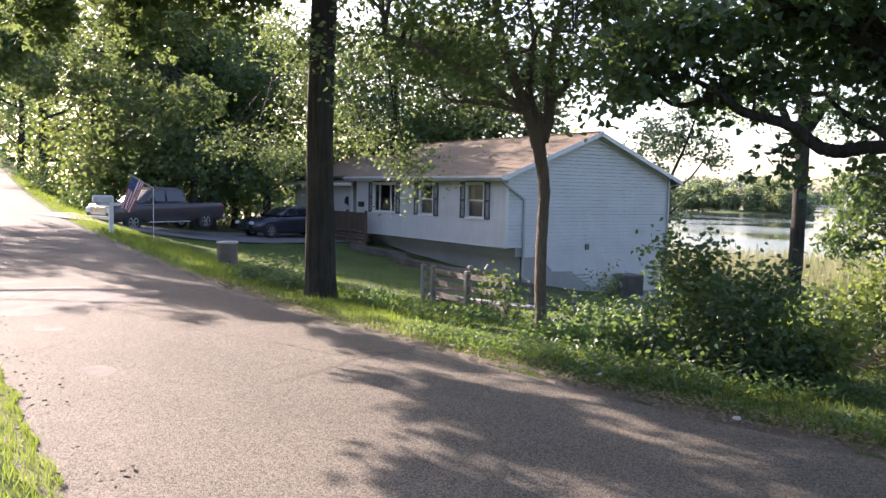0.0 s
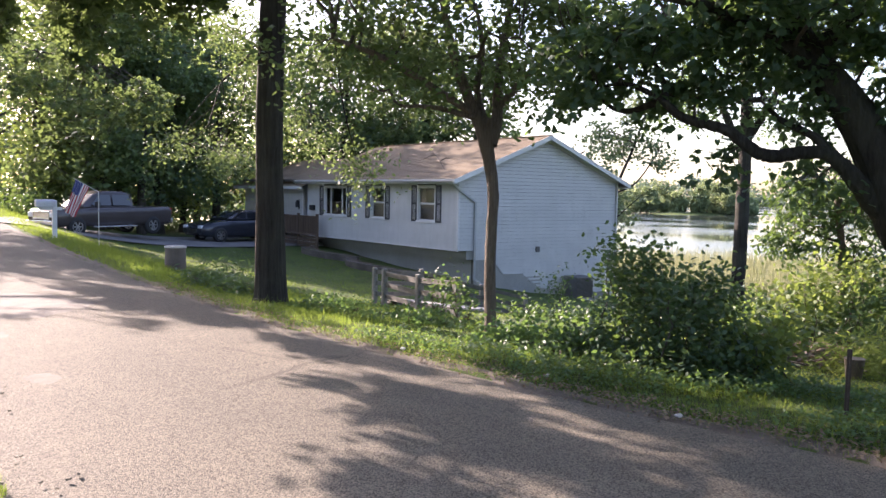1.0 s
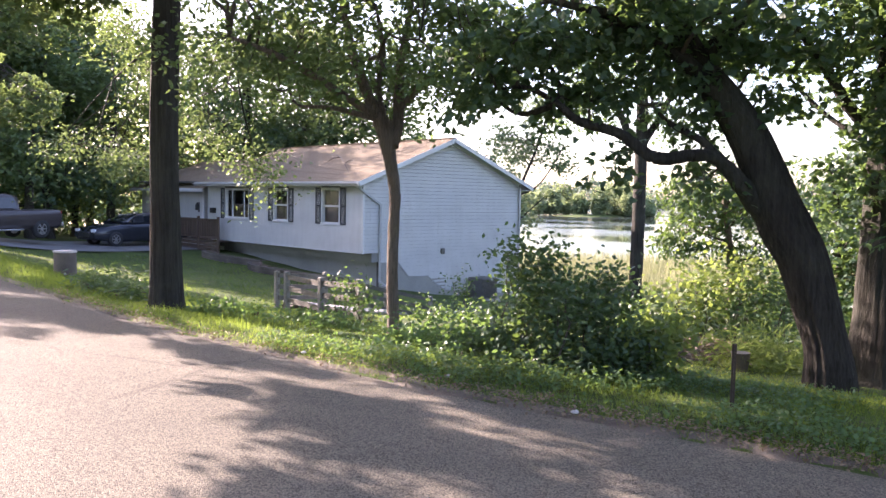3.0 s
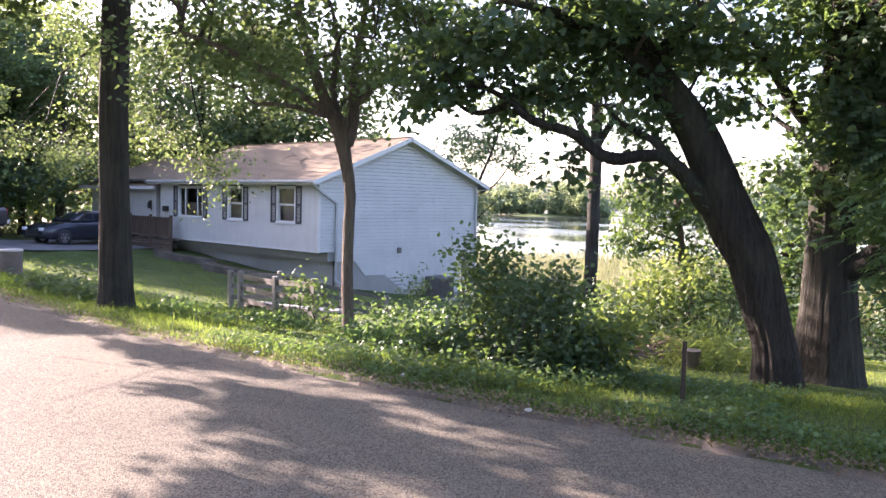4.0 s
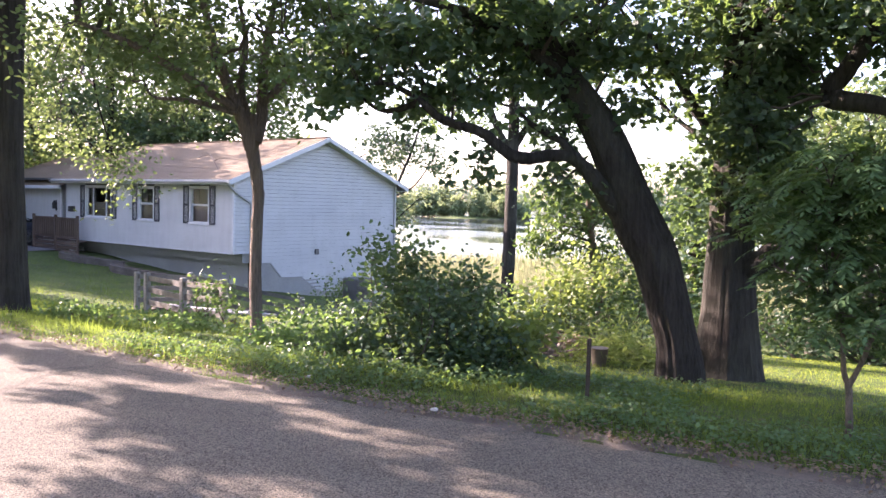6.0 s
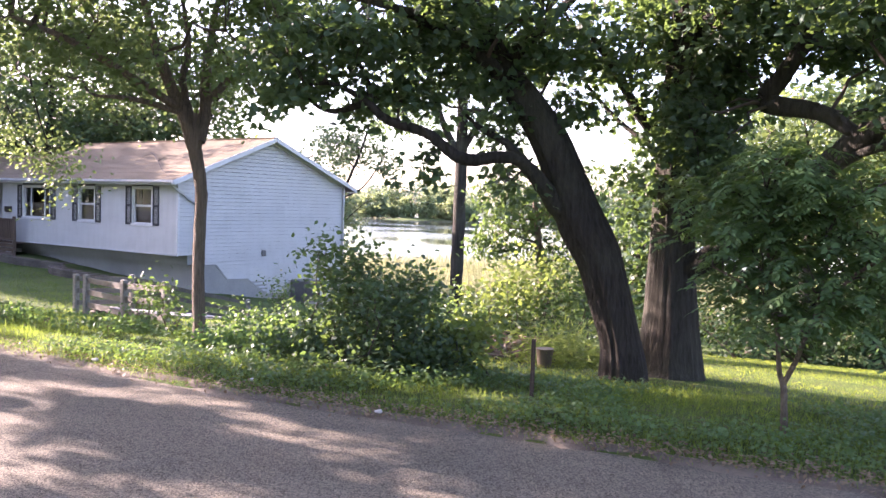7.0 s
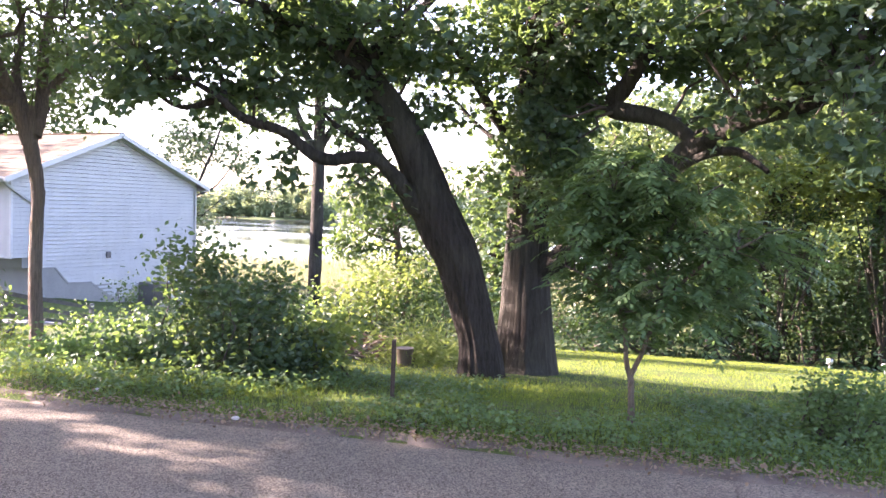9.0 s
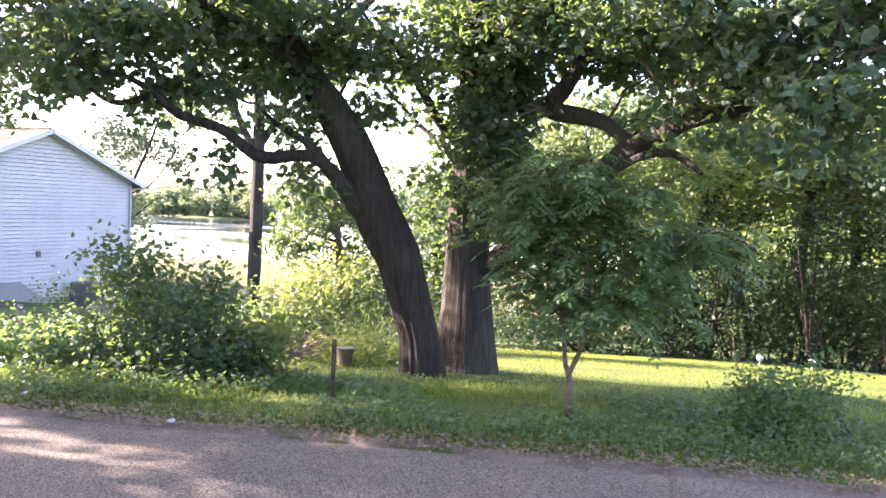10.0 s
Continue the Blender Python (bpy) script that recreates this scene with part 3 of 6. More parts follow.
slope = (RIDGE_Z - EAVE) / (RIDGE_X - FX + 0.03)


def courses(b, x_eave, x_ridge, z_eave, z_ridge, y0, y1, step=0.145):
    run = math.hypot(x_ridge - x_eave, z_ridge - z_eave)
    ux, uz = (x_ridge - x_eave) / run, (z_ridge - z_eave) / run
    nx, nz = (-uz, ux) if x_ridge > x_eave else (uz, -ux)
    k, s = 0, 0.0
    while s < run - 0.01:
        t = min(s + step, run)
        lo = (x_eave + ux * s + nx * 0.016, z_eave + uz * s + nz * 0.016)
        up = (x_eave + ux * t + nx * 0.004, z_eave + uz * t + nz * 0.004)
        back = (x_eave + ux * s, z_eave + uz * s)
        b.quads([(lo[0], y0, lo[1]), (lo[0], y1, lo[1]), (up[0], y1, up[1]), (up[0], y0, up[1]), (back[0], y0, back[1]), (back[0], y1, back[1])],
                [(3, 2, 1, 0), (0, 1, 5, 4)] if x_ridge > x_eave else [(0, 1, 2, 3), (4, 5, 1, 0)])
        s = t
    return b


xe, ze = FX - 0.42, EAVE - 0.42 * slope + 0.06
xb_, zr_ = BX + 0.42, RIDGE_Z + 0.09
b = courses(Build(), xe, RIDGE_X, ze, zr_, NEAR, FAR)
courses(b, xb_, RIDGE_X, ze, zr_, NEAR, FAR)
roof = tagged(b.object("roof", M["shingle"], house, label="faded brown asphalt shingle roof"), kind="stuff")
b = Build()
for xa in (xe, xb_):
    b.quads([(xa, NEAR, ze - 0.02), (RIDGE_X, NEAR, zr_ - 0.02), (RIDGE_X, FAR, zr_ - 0.02), (xa, FAR, ze - 0.02)], [(0, 1, 2, 3)])
place(b.object("roof_deck", M["white_trim"]), house)
place(Build().beam((RIDGE_X, NEAR, zr_ + 0.012), (RIDGE_X, FAR, zr_ + 0.012), 0.26, 0.025).object("ridge_cap", M["shingle"]), roof)
for xa in (xe, xb_):
    place(Build().beam((xa, NEAR - 0.012, ze - 0.075), (RIDGE_X, NEAR - 0.012, zr_ - 0.075), 0.024, 0.15).object("rake_board", M["white_trim"]), roof)
    sgn = -1 if xa < RIDGE_X else 1
    place(Build().beam((xa + sgn * 0.012, NEAR, ze - 0.07), (xa + sgn * 0.012, FAR, ze - 0.07), 0.024, 0.14).object("fascia", M["white_trim"]), roof)
    place(Build().box((min(xa, xa - sgn * 0.42), NEAR, ze - 0.15), (max(xa, xa - sgn * 0.42), FAR, ze - 0.135)).object("eave_soffit", M["white_trim"]), roof)
# gutter with its downspout down the gable
pts = [(xe - 0.055 + 0.05 * math.cos(a), ze - 0.05 + 0.055 * math.sin(a)) for a in np.linspace(math.pi, 2 * math.pi, 7)]
b = Build()
for (xa, za), (xc, zc) in zip(pts, pts[1:]):
    b.quads([(xa, NEAR, za), (xc, NEAR, zc), (xc, FAR, zc), (xa, FAR, za), (xa, NEAR, za + 0.004), (xc, NEAR, zc + 0.004), (xc, FAR, zc + 0.004), (xa, FAR, za + 0.004)], [(0, 1, 2, 3), (7, 6, 5, 4)])
place(b.box((xe - 0.11, NEAR, ze + 0.0), (xe - 0.095, FAR, ze + 0.012)).object("gutter", M["alu"]), house)
b = Build()
for p, q in (((xe - 0.03, NEAR + 0.16, ze - 0.08), (FX + 0.05, GY - 0.07, 1.72)), ((FX + 0.05, GY - 0.07, 1.74), (17.58, GY - 0.07, 1.36)), ((17.58, GY - 0.07, 1.38), (17.58, GY - 0.07, -1.3)),
             ((17.58, GY - 0.07, -1.29), (17.45, GY - 0.75, -1.45))):
    b.beam(p, q, 0.075, 0.06)
place(b.object("downspout", M["alu"]), house)["label"] = "grey aluminium downspout bent round the overhang"
place(Build().beam((BX - 0.07, GY - 0.06, EAVE - 0.02), (BX - 0.07, GY - 0.06, -2.4), 0.07, 0.06).object("downspout", M["alu"]), house)
# frieze boards that close the siding under the rakes
for xa in (FX - 0.02, BX + 0.02):
    place(Build().beam((xa, GY - 0.045, EAVE - 0.04), (RIDGE_X, GY - 0.045, RIDGE_Z - 0.02), 0.03, 0.13).object("frieze_board", M["white_trim"]), house)
# vent in the gable
place(bevelled("vent", (20.47, GY - 0.07, -0.43), (20.66, GY - 0.0, -0.22), M["ac_grey"], r=0.02), house)["label"] = "small grey dryer vent hood"


def window(y0, y1, z0, z1, panes, shutters=True, x=FX):
    """A white framed sash window; panes: widths of its lights, shares of the whole."""
    w = empty("window", x, 0.5 * (y0 + y1), z0, "", "")
    for key in ("label", "category"):
        if key in w:
            del w[key]
    place(w, house)
    b = Build()
    for a, c, lo, hi in ((y0, y0 + 0.07, z0, z1), (y1 - 0.07, y1, z0, z1), (y0 + 0.07, y1 - 0.07, z1 - 0.07, z1)):
        b.box((x - 0.035, a, lo), (x + 0.1, c, hi))
    place(b.object("window_frame", M["white_trim"]), w)
    place(bevelled("window_sill", (x - 0.06, y0 - 0.03, z0 - 0.03), (x + 0.1, y1 + 0.03, z0 + 0.055), M["white_trim"], r=0.01), w)
    a = y0 + 0.07
    for share in panes:
        c = a + share * (y1 - y0 - 0.14)
        zm = 0.5 * (z0 + z1)
        halves = ((z0 + 0.055, zm), (zm, z1 - 0.07)) if len(panes) == 1 else ((z0 + 0.055, z1 - 0.07),)
        for k, (lo, hi) in enumerate(halves):
            xo = x + 0.03 + 0.025 * (k == 0)
            bb = Build().box((xo - 0.02, a, lo), (xo + 0.02, a + 0.035, hi)).box((xo - 0.02, c - 0.035, lo), (xo + 0.02, c, hi))
            bb.box((xo - 0.02, a + 0.035, lo), (xo + 0.02, c - 0.035, lo + 0.035)).box((xo - 0.02, a + 0.035, hi - 0.035), (xo + 0.02, c - 0.035, hi))
            place(bb.object("sash", M["white_trim"]), w)
            g = place(Build().box((xo - 0.004, a + 0.035, lo + 0.035), (xo + 0.004, c - 0.035, hi - 0.035)).object("pane", M["glass"]), w)
            g.visible_shadow = False
        a = c
    if shutters:
        for a, c in ((y0 - 0.34, y0 - 0.02), (y1 + 0.02, y1 + 0.34)):
            bb = Build().box((x - 0.05, a, z0), (x - 0.016, a + 0.045, z1)).box((x - 0.05, c - 0.045, z0), (x - 0.016, c, z1))
            for lo, hi in ((z0, z0 + 0.06), (0.5 * (z0 + z1) - 0.03, 0.5 * (z0 + z1) + 0.03), (z1 - 0.06, z1)):
                bb.box((x - 0.05, a + 0.045, lo), (x - 0.016, c - 0.045, hi))
            zz = z0 + 0.06
            while zz < z1 - 0.07:
                bb.beam((x - 0.03, a + 0.045, zz + 0.015), (x - 0.03, c - 0.045, zz + 0.015), 0.028, 0.006, up=(0.6, 0, 1))
                zz += 0.034
            place(bb.object("shutter", M["shutter"]), w)["label"] = "dark louvred shutter"
    return w


window(*WINS[0], [1.0])
window(*WINS[1], [1.0])
window(*WINS[2], [0.24, 0.52, 0.24])
# drawn curtains well behind the panes
for y0, y1, z0, z1 in WINS:
    for a, c in ((y0 - 0.1, y0 + 0.22 * (y1 - y0)), (y1 - 0.22 * (y1 - y0), y1 + 0.1)):
        yy = np.linspace(a, c, 25)
        xx = FX + 0.22 + 0.025 * np.sin(yy * 55)
        v = np.concatenate([np.stack([xx, yy, np.full(25, z0 - 0.1)], -1), np.stack([xx, yy, np.full(25, z1 + 0.1)], -1)])
        fs = [(k, k + 1, 26 + k, 25 + k) for k in range(24)]
        cu = Build().quads(v, fs).object("curtain", M["curtain"], smooth=True)
        tagged(cu, "pale curtain hanging inside a window", "curtain", "house curtains")

for y0, y1, z0, z1 in WINS:
    yy = np.linspace(y0 - 0.05, y1 + 0.05, 60)
    xx = FX + 0.17 + 0.012 * np.sin(yy * 70)
    v = np.concatenate([np.stack([xx, yy, np.full(60, z0 - 0.1)], -1), np.stack([xx, yy, np.full(60, 0.5 * (z0 + z1) - 0.02)], -1)])
    hc = Build().quads(v, [(k, k + 1, 61 + k, 60 + k) for k in range(59)]).object("curtain", M["cafe_curtain"], smooth=True)
    tagged(hc, "tan half curtain across the lower sash", "curtain", "house curtains")
place(Build().box((FX + 2.4, GY + 0.13, UNDER + 0.11), (FX + 2.5, NY - 0.12, EAVE - 0.13)).object("inner_wall", M["indoor"]), house)
# a fallen twig lying on the front slope of the roof
tw = empty("fallen_branch", 18.3, 25.2, 2.85, "bare fallen twig lying on the shingle roof", "branch")
up_ = lambda x, y, d: (x, y, EAVE - 0.42 * slope + 0.06 + (x - FX + 0.42) * (RIDGE_Z + 0.09 - (EAVE - 0.42 * slope + 0.06)) / (RIDGE_X - FX + 0.42) + d)
Build().tube([up_(19.35, 27.1, 0.04), up_(18.7, 25.9, 0.12), up_(18.06, 24.8, 0.10), up_(17.3, 23.5, 0.03)], [0.012, 0.022, 0.02, 0.01], 6).object("stem", M["twig"], tw)
Build().tube([up_(18.1, 24.85, 0.10), up_(18.25, 24.75, 0.16), up_(18.45, 24.8, 0.08)], [0.014, 0.012, 0.006], 5).object("side_twig", M["twig"], tw)
Build().tube([up_(18.75, 26.0, 0.12), up_(18.65, 26.3, 0.14), up_(18.5, 26.6, 0.04)], [0.014, 0.012, 0.006], 5).object("side_twig", M["twig"], tw)

# entry, porch wall and garage wing at the far end
b = laps(Build(), lambda s, d, z: (17.3 - d, 75.0 - s, z), -0.6, 1.86, lambda z, zt: [(75.0 - 41.0, 75.0 - 34.35)])
place(b.object("wall", M["siding"]), house)["label"] = "white clapboard wall of the garage wing"
for lo, hi in (((17.301, 34.35, -1.0), (17.4, 41.0, 2.0)), ((17.9, NY, -0.9), (18.0, 34.35, 2.1)), ((FX + 0.12, NY - 0.1, -0.9), (17.897, NY - 0.003, 2.1)), ((17.403, 34.353, -0.9), (17.897, 34.45, 2.1))):
    place(Build().box(lo, hi).object("wall_core", M["white_trim"]), house)
place(bevelled("corner_trim", (17.25, 34.3, -0.6), (17.36, 34.42, 1.9), M["white_trim"], r=0.01), house)
b = courses(Build(), 16.85, RIDGE_X, 1.86, 3.35, FAR, 41.5)
courses(b, xb_, RIDGE_X, 1.86, 3.35, FAR, 41.5)
tagged(place(b.object("roof", M["shingle"]), house), kind="stuff")
place(Build().beam((16.85, FAR, 1.80), (16.85, 41.5, 1.80), 0.03, 0.14).object("fascia", M["white_trim"]), house)
door = place(bevelled("door", (17.86, 33.3, -0.33), (17.895, 34.2, 1.72), M["door_brown"], r=0.006), house)
door["label"] = "dark front door with a glazed upper half"
place(bevelled("door_glass", (17.845, 33.45, 0.75), (17.865, 34.05, 1.55), M["tint"], r=0.004), door)
place(bevelled("door_handle", (17.80, 33.36, 0.55), (17.86, 33.40, 0.68), M["chrome"], r=0.01), door)
for y, z in ((34.75, 1.05),):
    lam = empty("wall_lantern", 17.2, y, z, "black wall lantern beside the garage door", "lantern")
    place(bevelled("lantern_body", (17.10, y - 0.07, z - 0.16), (17.24, y + 0.07, z + 0.10), M["dark_metal"], r=0.02), lam)
    place(Build().beam((17.17, y, z + 0.10), (17.17, y, z + 0.2), 0.10, 0.10, taper=0.2).object("lantern_cap", M["dark_metal"]), lam)
    place(Build().box((17.24, y - 0.04, z - 0.25), (17.284, y + 0.04, z + 0.2)).object("lantern_bracket", M["dark_metal"]), lam)
mb = empty("wall_mailbox", FX - 0.06, 32.6, 0.9, "black metal mailbox fixed to the siding", "mailbox")
place(bevelled("mailbox_body", (FX - 0.13, 32.4, 0.82), (FX - 0.016, 32.8, 1.05), M["dark_metal"], r=0.02), mb)

# deck before the entry
deck = empty("porch_deck", 16.8, 32.9, -0.7, "dark stained wooden porch deck with railing", "deck")
for k in range(14):
    x = 16.42 + k * 0.145
    y0_ = 31.3 if x < 16.75 else NY + 0.02
    place(bevelled("deck_board", (x, y0_, -0.36), (x + 0.138, 35.0, -0.33), M["deck_wood"], r=0.004, segs=1), deck)
for y in (31.34, 33.1, 34.95):
    place(bevelled("post", (16.36, y - 0.05, -1.0), (16.46, y + 0.05, 0.68), M["deck_wood"], r=0.008, segs=1), deck)
place(Build().box((16.36, 31.3, 0.55), (16.46, 35.0, 0.59)).object("handrail", M["deck_wood"]), deck)
place(Build().box((16.39, 31.3, -0.25), (16.43, 35.0, -0.17)).object("bottom_rail", M["deck_wood"]), deck)
for k in range(22):
    y = 31.5 + k * 0.16
    place(Build().box((16.385, y - 0.035, -0.17), (16.435, y + 0.035, 0.55)).object("baluster", M["deck_wood"]), deck)
for k in range(4):
    place(Build().box((16.40, 31.3, -1.0 + k * 0.16), (16.42, 35.0, -0.86 + k * 0.16)).object("skirt_plank", M["deck_wood"]), deck)

# air conditioner by the gable, antenna wires on the roof
ac = empty("air_conditioner", 22.2, 21.6, -2.3, "dark grey outdoor air conditioner beside the gable wall", "air conditioner")
zb_ = float(land(22.2, 21.5)) - 0.03
place(bevelled("casing", (21.75, 21.2, zb_ + 0.06), (22.6, 21.95, zb_ + 0.86), M["ac_grey"], r=0.04), ac)
place(bevelled("pad", (21.65, 21.1, zb_ - 0.1), (22.7, 22.05, zb_ + 0.06), M["concrete"], r=0.01), ac)
b = Build()
for k in range(16):
    b.box((21.77, 21.186, zb_ + 0.12 + k * 0.044), (22.58, 21.199, zb_ + 0.135 + k * 0.044))
place(b.object("grille", M["dark_metal"]), ac)
# ---- trees and plants ----
def leaf_quads(rng, centres, length, width, flat=0.55, lobes=1, droop=0.25):
    """Leaves as bent diamonds round the centres given, one row each."""
    m = len(centres)
    d = rng.standard_normal((m, 3))
    d[:, 2] = d[:, 2] * 0.45 - droop
    d /= np.linalg.norm(d, axis=1)[:, None]
    up = rng.standard_normal((m, 3)) * (1 - flat)
    up[:, 2] += flat
    e = np.cross(d, up)
    e /= np.linalg.norm(e, axis=1)[:, None] + 1e-9
    nrm = np.cross(e, d)
    L = (length * rng.uniform(0.65, 1.25, m))[:, None]
    W = (width * rng.uniform(0.75, 1.2, m))[:, None]
    vs = []
    if lobes == 1:
        vs.append(np.stack([centres, centres + d * L * 0.45 + e * W * 0.5 - nrm * L * 0.06, centres + d * L - nrm * L * 0.12, centres + d * L * 0.45 - e * W * 0.5 - nrm * L * 0.06], 1))
        v = np.concatenate(vs, 1)
        k = 4
    elif lobes == 2:
        # a pointed oval folded along its midrib
        v = np.stack([centres, centres + d * L * 0.3 + e * W * 0.46 - nrm * L * 0.02, centres + d * L * 0.68 + e * W * 0.34 - nrm * L * 0.07, centres + d * L - nrm * L * 0.16,
                      centres + d * L * 0.68 - e * W * 0.34 - nrm * L * 0.07, centres + d * L * 0.3 - e * W * 0.46 - nrm * L * 0.02], 1)
        at_ = np.arange(m)[:, None] * 6
        return v.reshape(-1, 3), np.concatenate([at_ + np.array([[0, 1, 2, 3]]), at_ + np.array([[0, 3, 4, 5]])], 1).reshape(-1, 4)
    else:
        for a, s, wd in ((0.0, 1.0, 0.42), (0.75, 0.72, 0.40), (-0.75, 0.72, 0.40)):
            dd = d * math.cos(a) + e * math.sin(a)
            ee = e * math.cos(a) - d * math.sin(a)
            base = centres + d * L * 0.05
            vs.append(np.stack([base, base + dd * L * s * 0.5 + ee * W * wd, base + dd * L * s - nrm * L * 0.1, base + dd * L * s * 0.5 - ee * W * wd], 1))
        v = np.concatenate(vs, 1)
        k = 12
    f = np.arange(m * k).reshape(-1, 4)
    return v.reshape(-1, 3), f


def pinnate(rng, bases, length, pairs=6, width=0.035, leaflet=0.11):
    """Compound leaves: pairs of leaflets along a drooping stalk."""
    m = len(bases)
    d = rng.standard_normal((m, 3))
    d[:, 2] = np.abs(d[:, 2]) * 0.25
    d /= np.linalg.norm(d, axis=1)[:, None]
    side = np.cross(d, (0, 0, 1.0))
    side /= np.linalg.norm(side, axis=1)[:, None] + 1e-9
    L = length * rng.uniform(0.7, 1.2, m)[:, None]
    out = []
    for k in range(pairs + 1):
        t = 0.25 + 0.75 * k / pairs
        at_ = bases + d * L * t - np.array((0, 0, 1.0)) * (L * 0.45 * t * t)
        ax = d - np.array((0, 0, 0.9)) * t
        ax /= np.linalg.norm(ax, axis=1)[:, None]
        for sg in ((-1, 1) if k < pairs else (0,)):
            dd = side * sg * 0.85 + ax * (0.5 if sg else 1.0) - np.array((0, 0, 0.18))
            dd /= np.linalg.norm(dd, axis=1)[:, None]
            ee = np.cross(dd, np.cross(ax, side) + rng.standard_normal((m, 3)) * 0.25)
            ee /= np.linalg.norm(ee, axis=1)[:, None] + 1e-9
            ll = leaflet * (1.1 - 0.45 * abs(t - 0.55)) * rng.uniform(0.85, 1.1, m)[:, None]
            out.append(np.stack([at_, at_ + dd * ll * 0.4 + ee * width * 0.5, at_ + dd * ll, at_ + dd * ll * 0.4 - ee * width * 0.5], 1))
    v = np.concatenate(out, 1).reshape(-1, 3)
    return v, np.arange(len(v)).reshape(-1, 4)


def in_blobs(rng, blobs):
    """Points in a list of ellipsoids (x, y, z, rx, ry, rz, how many), thicker towards their skin."""
    out = []
    for x, y, z, a, b_, c, m in blobs:
        p = rng.standard_normal((m, 3))
        p /= np.linalg.norm(p, axis=1)[:, None]
        p *= (rng.uniform(0.08, 1.0, m) ** 0.45)[:, None]
        p *= 1 + 0.18 * rng.standard_normal((m, 1))
        out.append(p * (a, b_, c) + (x, y, z))
    return np.concatenate(out)


def nearest(p, bank):
    d = ((p[:, None] - bank[None]) ** 2).sum(-1)
    return d.argmin(1)


def branch_out(rng, b, bank, tips, r0, r1, sag=0.12, sides=5, steps=6):
    """A crooked branch from the bank's nearest fitting point to each tip; returns points along them."""
    pts = []
    # start lower on the limb than the tip, so that twigs rise outwards
    low = bank - np.array((0, 0, 0.5))
    idx = nearest(tips - np.array((0, 0, 0.6)), low)
    for tip, k in zip(tips, idx):
        a = bank[k]
        ln = np.linalg.norm(tip - a)
        if ln < 0.05:
            continue
        t = np.linspace(0, 1, steps)[:, None]
        p = a + (tip - a) * t
        p[:, 2] += np.sin(t[:, 0] * np.pi) * ln * sag
        p[1:-1] += rng.standard_normal((steps - 2, 3)) * ln * 0.045
        k_ = min(1.0, 0.35 + ln / 3.0)
        b.tube(p, np.linspace(r0 * k_, r1, steps), sides)
        pts.append(p[1:])
    return np.concatenate(pts) if pts else bank


def tree(label, trunk, limbs=(), blobs=(), leaf="leaf_oak", size=0.12, wide=0.09, per=36, spread=0.34, seed=1, bark="bark", lobes=1,
         sides=12, sub=9, twigs=True, group="", style="plain", category="tree", name="tree", twig_r=0.035, flat=0.55, droop=0.25, ivy=None, ridges=0.0, steps=7, high=()):
    """trunk and limbs: rows of x, y, z, radius; blobs: where the crown's sprays stand."""
    rng = np.random.default_rng(seed)
    x, y, z = trunk[0][:3]
    t = empty(name, x, y, z, label, category, group)
    tr = spline(trunk, steps)
    place(Build().tube(tr[:, :3], tr[:, 3], sides, rough=0.0 if ridges else 0.09, rng=rng, ridges=ridges).object("trunk", M[bark], smooth=True), t)
    bank = [tr[len(tr) // 3:, :3]]
    for limb in limbs:
        l = spline(limb, 6)
        l[1:, :3] += rng.standard_normal((len(l) - 1, 3)) * l[1:, 3:4] * 0.06
        place(Build().tube(l[:, :3], l[:, 3], 12, rough=0.05, rng=rng).object("limb", M[bark], smooth=True), t)
        bank.append(l[1:, :3])
    bank = np.concatenate(bank)
    if not len(blobs):
        return t
    tips = in_blobs(rng, blobs)
    br = Build()
    main = tips[::sub]
    pts = branch_out(rng, br, bank, main, twig_r, 0.008)
    bank2 = np.concatenate([bank, pts])
    if twigs:
        rest = np.delete(tips, np.s_[::sub], 0)
        branch_out(rng, br, bank2, rest, 0.012, 0.004, sides=3, steps=4)
    tagged(place(br.object("branchwork", M["twig"], smooth=True), t), kind="stuff")
    if ivy is not None:
        tips = np.concatenate([tips, ivy])
    # leaves sit along short twigs that reach outwards and hang a little
    mid = tips.mean(0)
    way = (tips - mid) * (1, 1, 0.3)
    way = way / (np.linalg.norm(way, axis=1)[:, None] + 1e-6) + rng.standard_normal(tips.shape) * (0.7, 0.7, 0.35)
    way /= np.linalg.norm(way, axis=1)[:, None]
    c = np.repeat(tips, per, 0)
    run = rng.uniform(-0.5, 1.0, (len(c), 1))
    c = c + np.repeat(way, per, 0) * run * spread * 1.7 + rng.standard_normal((len(c), 3)) * spread * (0.42, 0.42, 0.26)
    c[:, 2] -= 0.5 * spread * run[:, 0] ** 2
    if style == "pinnate":
        v, f = pinnate(rng, c, size, 7, wide, size * 0.27)
    else:
        v, f = leaf_quads(rng, c, size, wide, flat, lobes, droop)
    out = Build().quads(v, f)
    if high:
        # the upper crown, out of view: larger sprays placed to block sun and sky
        tips = in_blobs(rng, high)
        c = np.repeat(tips, 34, 0) + rng.standard_normal((len(tips) * 34, 3)) * (0.36, 0.36, 0.18)
        out.quads(*leaf_quads(rng, c, 0.16, 0.13, 0.6))
    place(out.object("crown", M[leaf]), t)["kind"] = "stuff"
    return t


def base(p, r, dz=-0.1):
    return (p[0], p[1], float(land(p[0], p[1])) + dz, r)


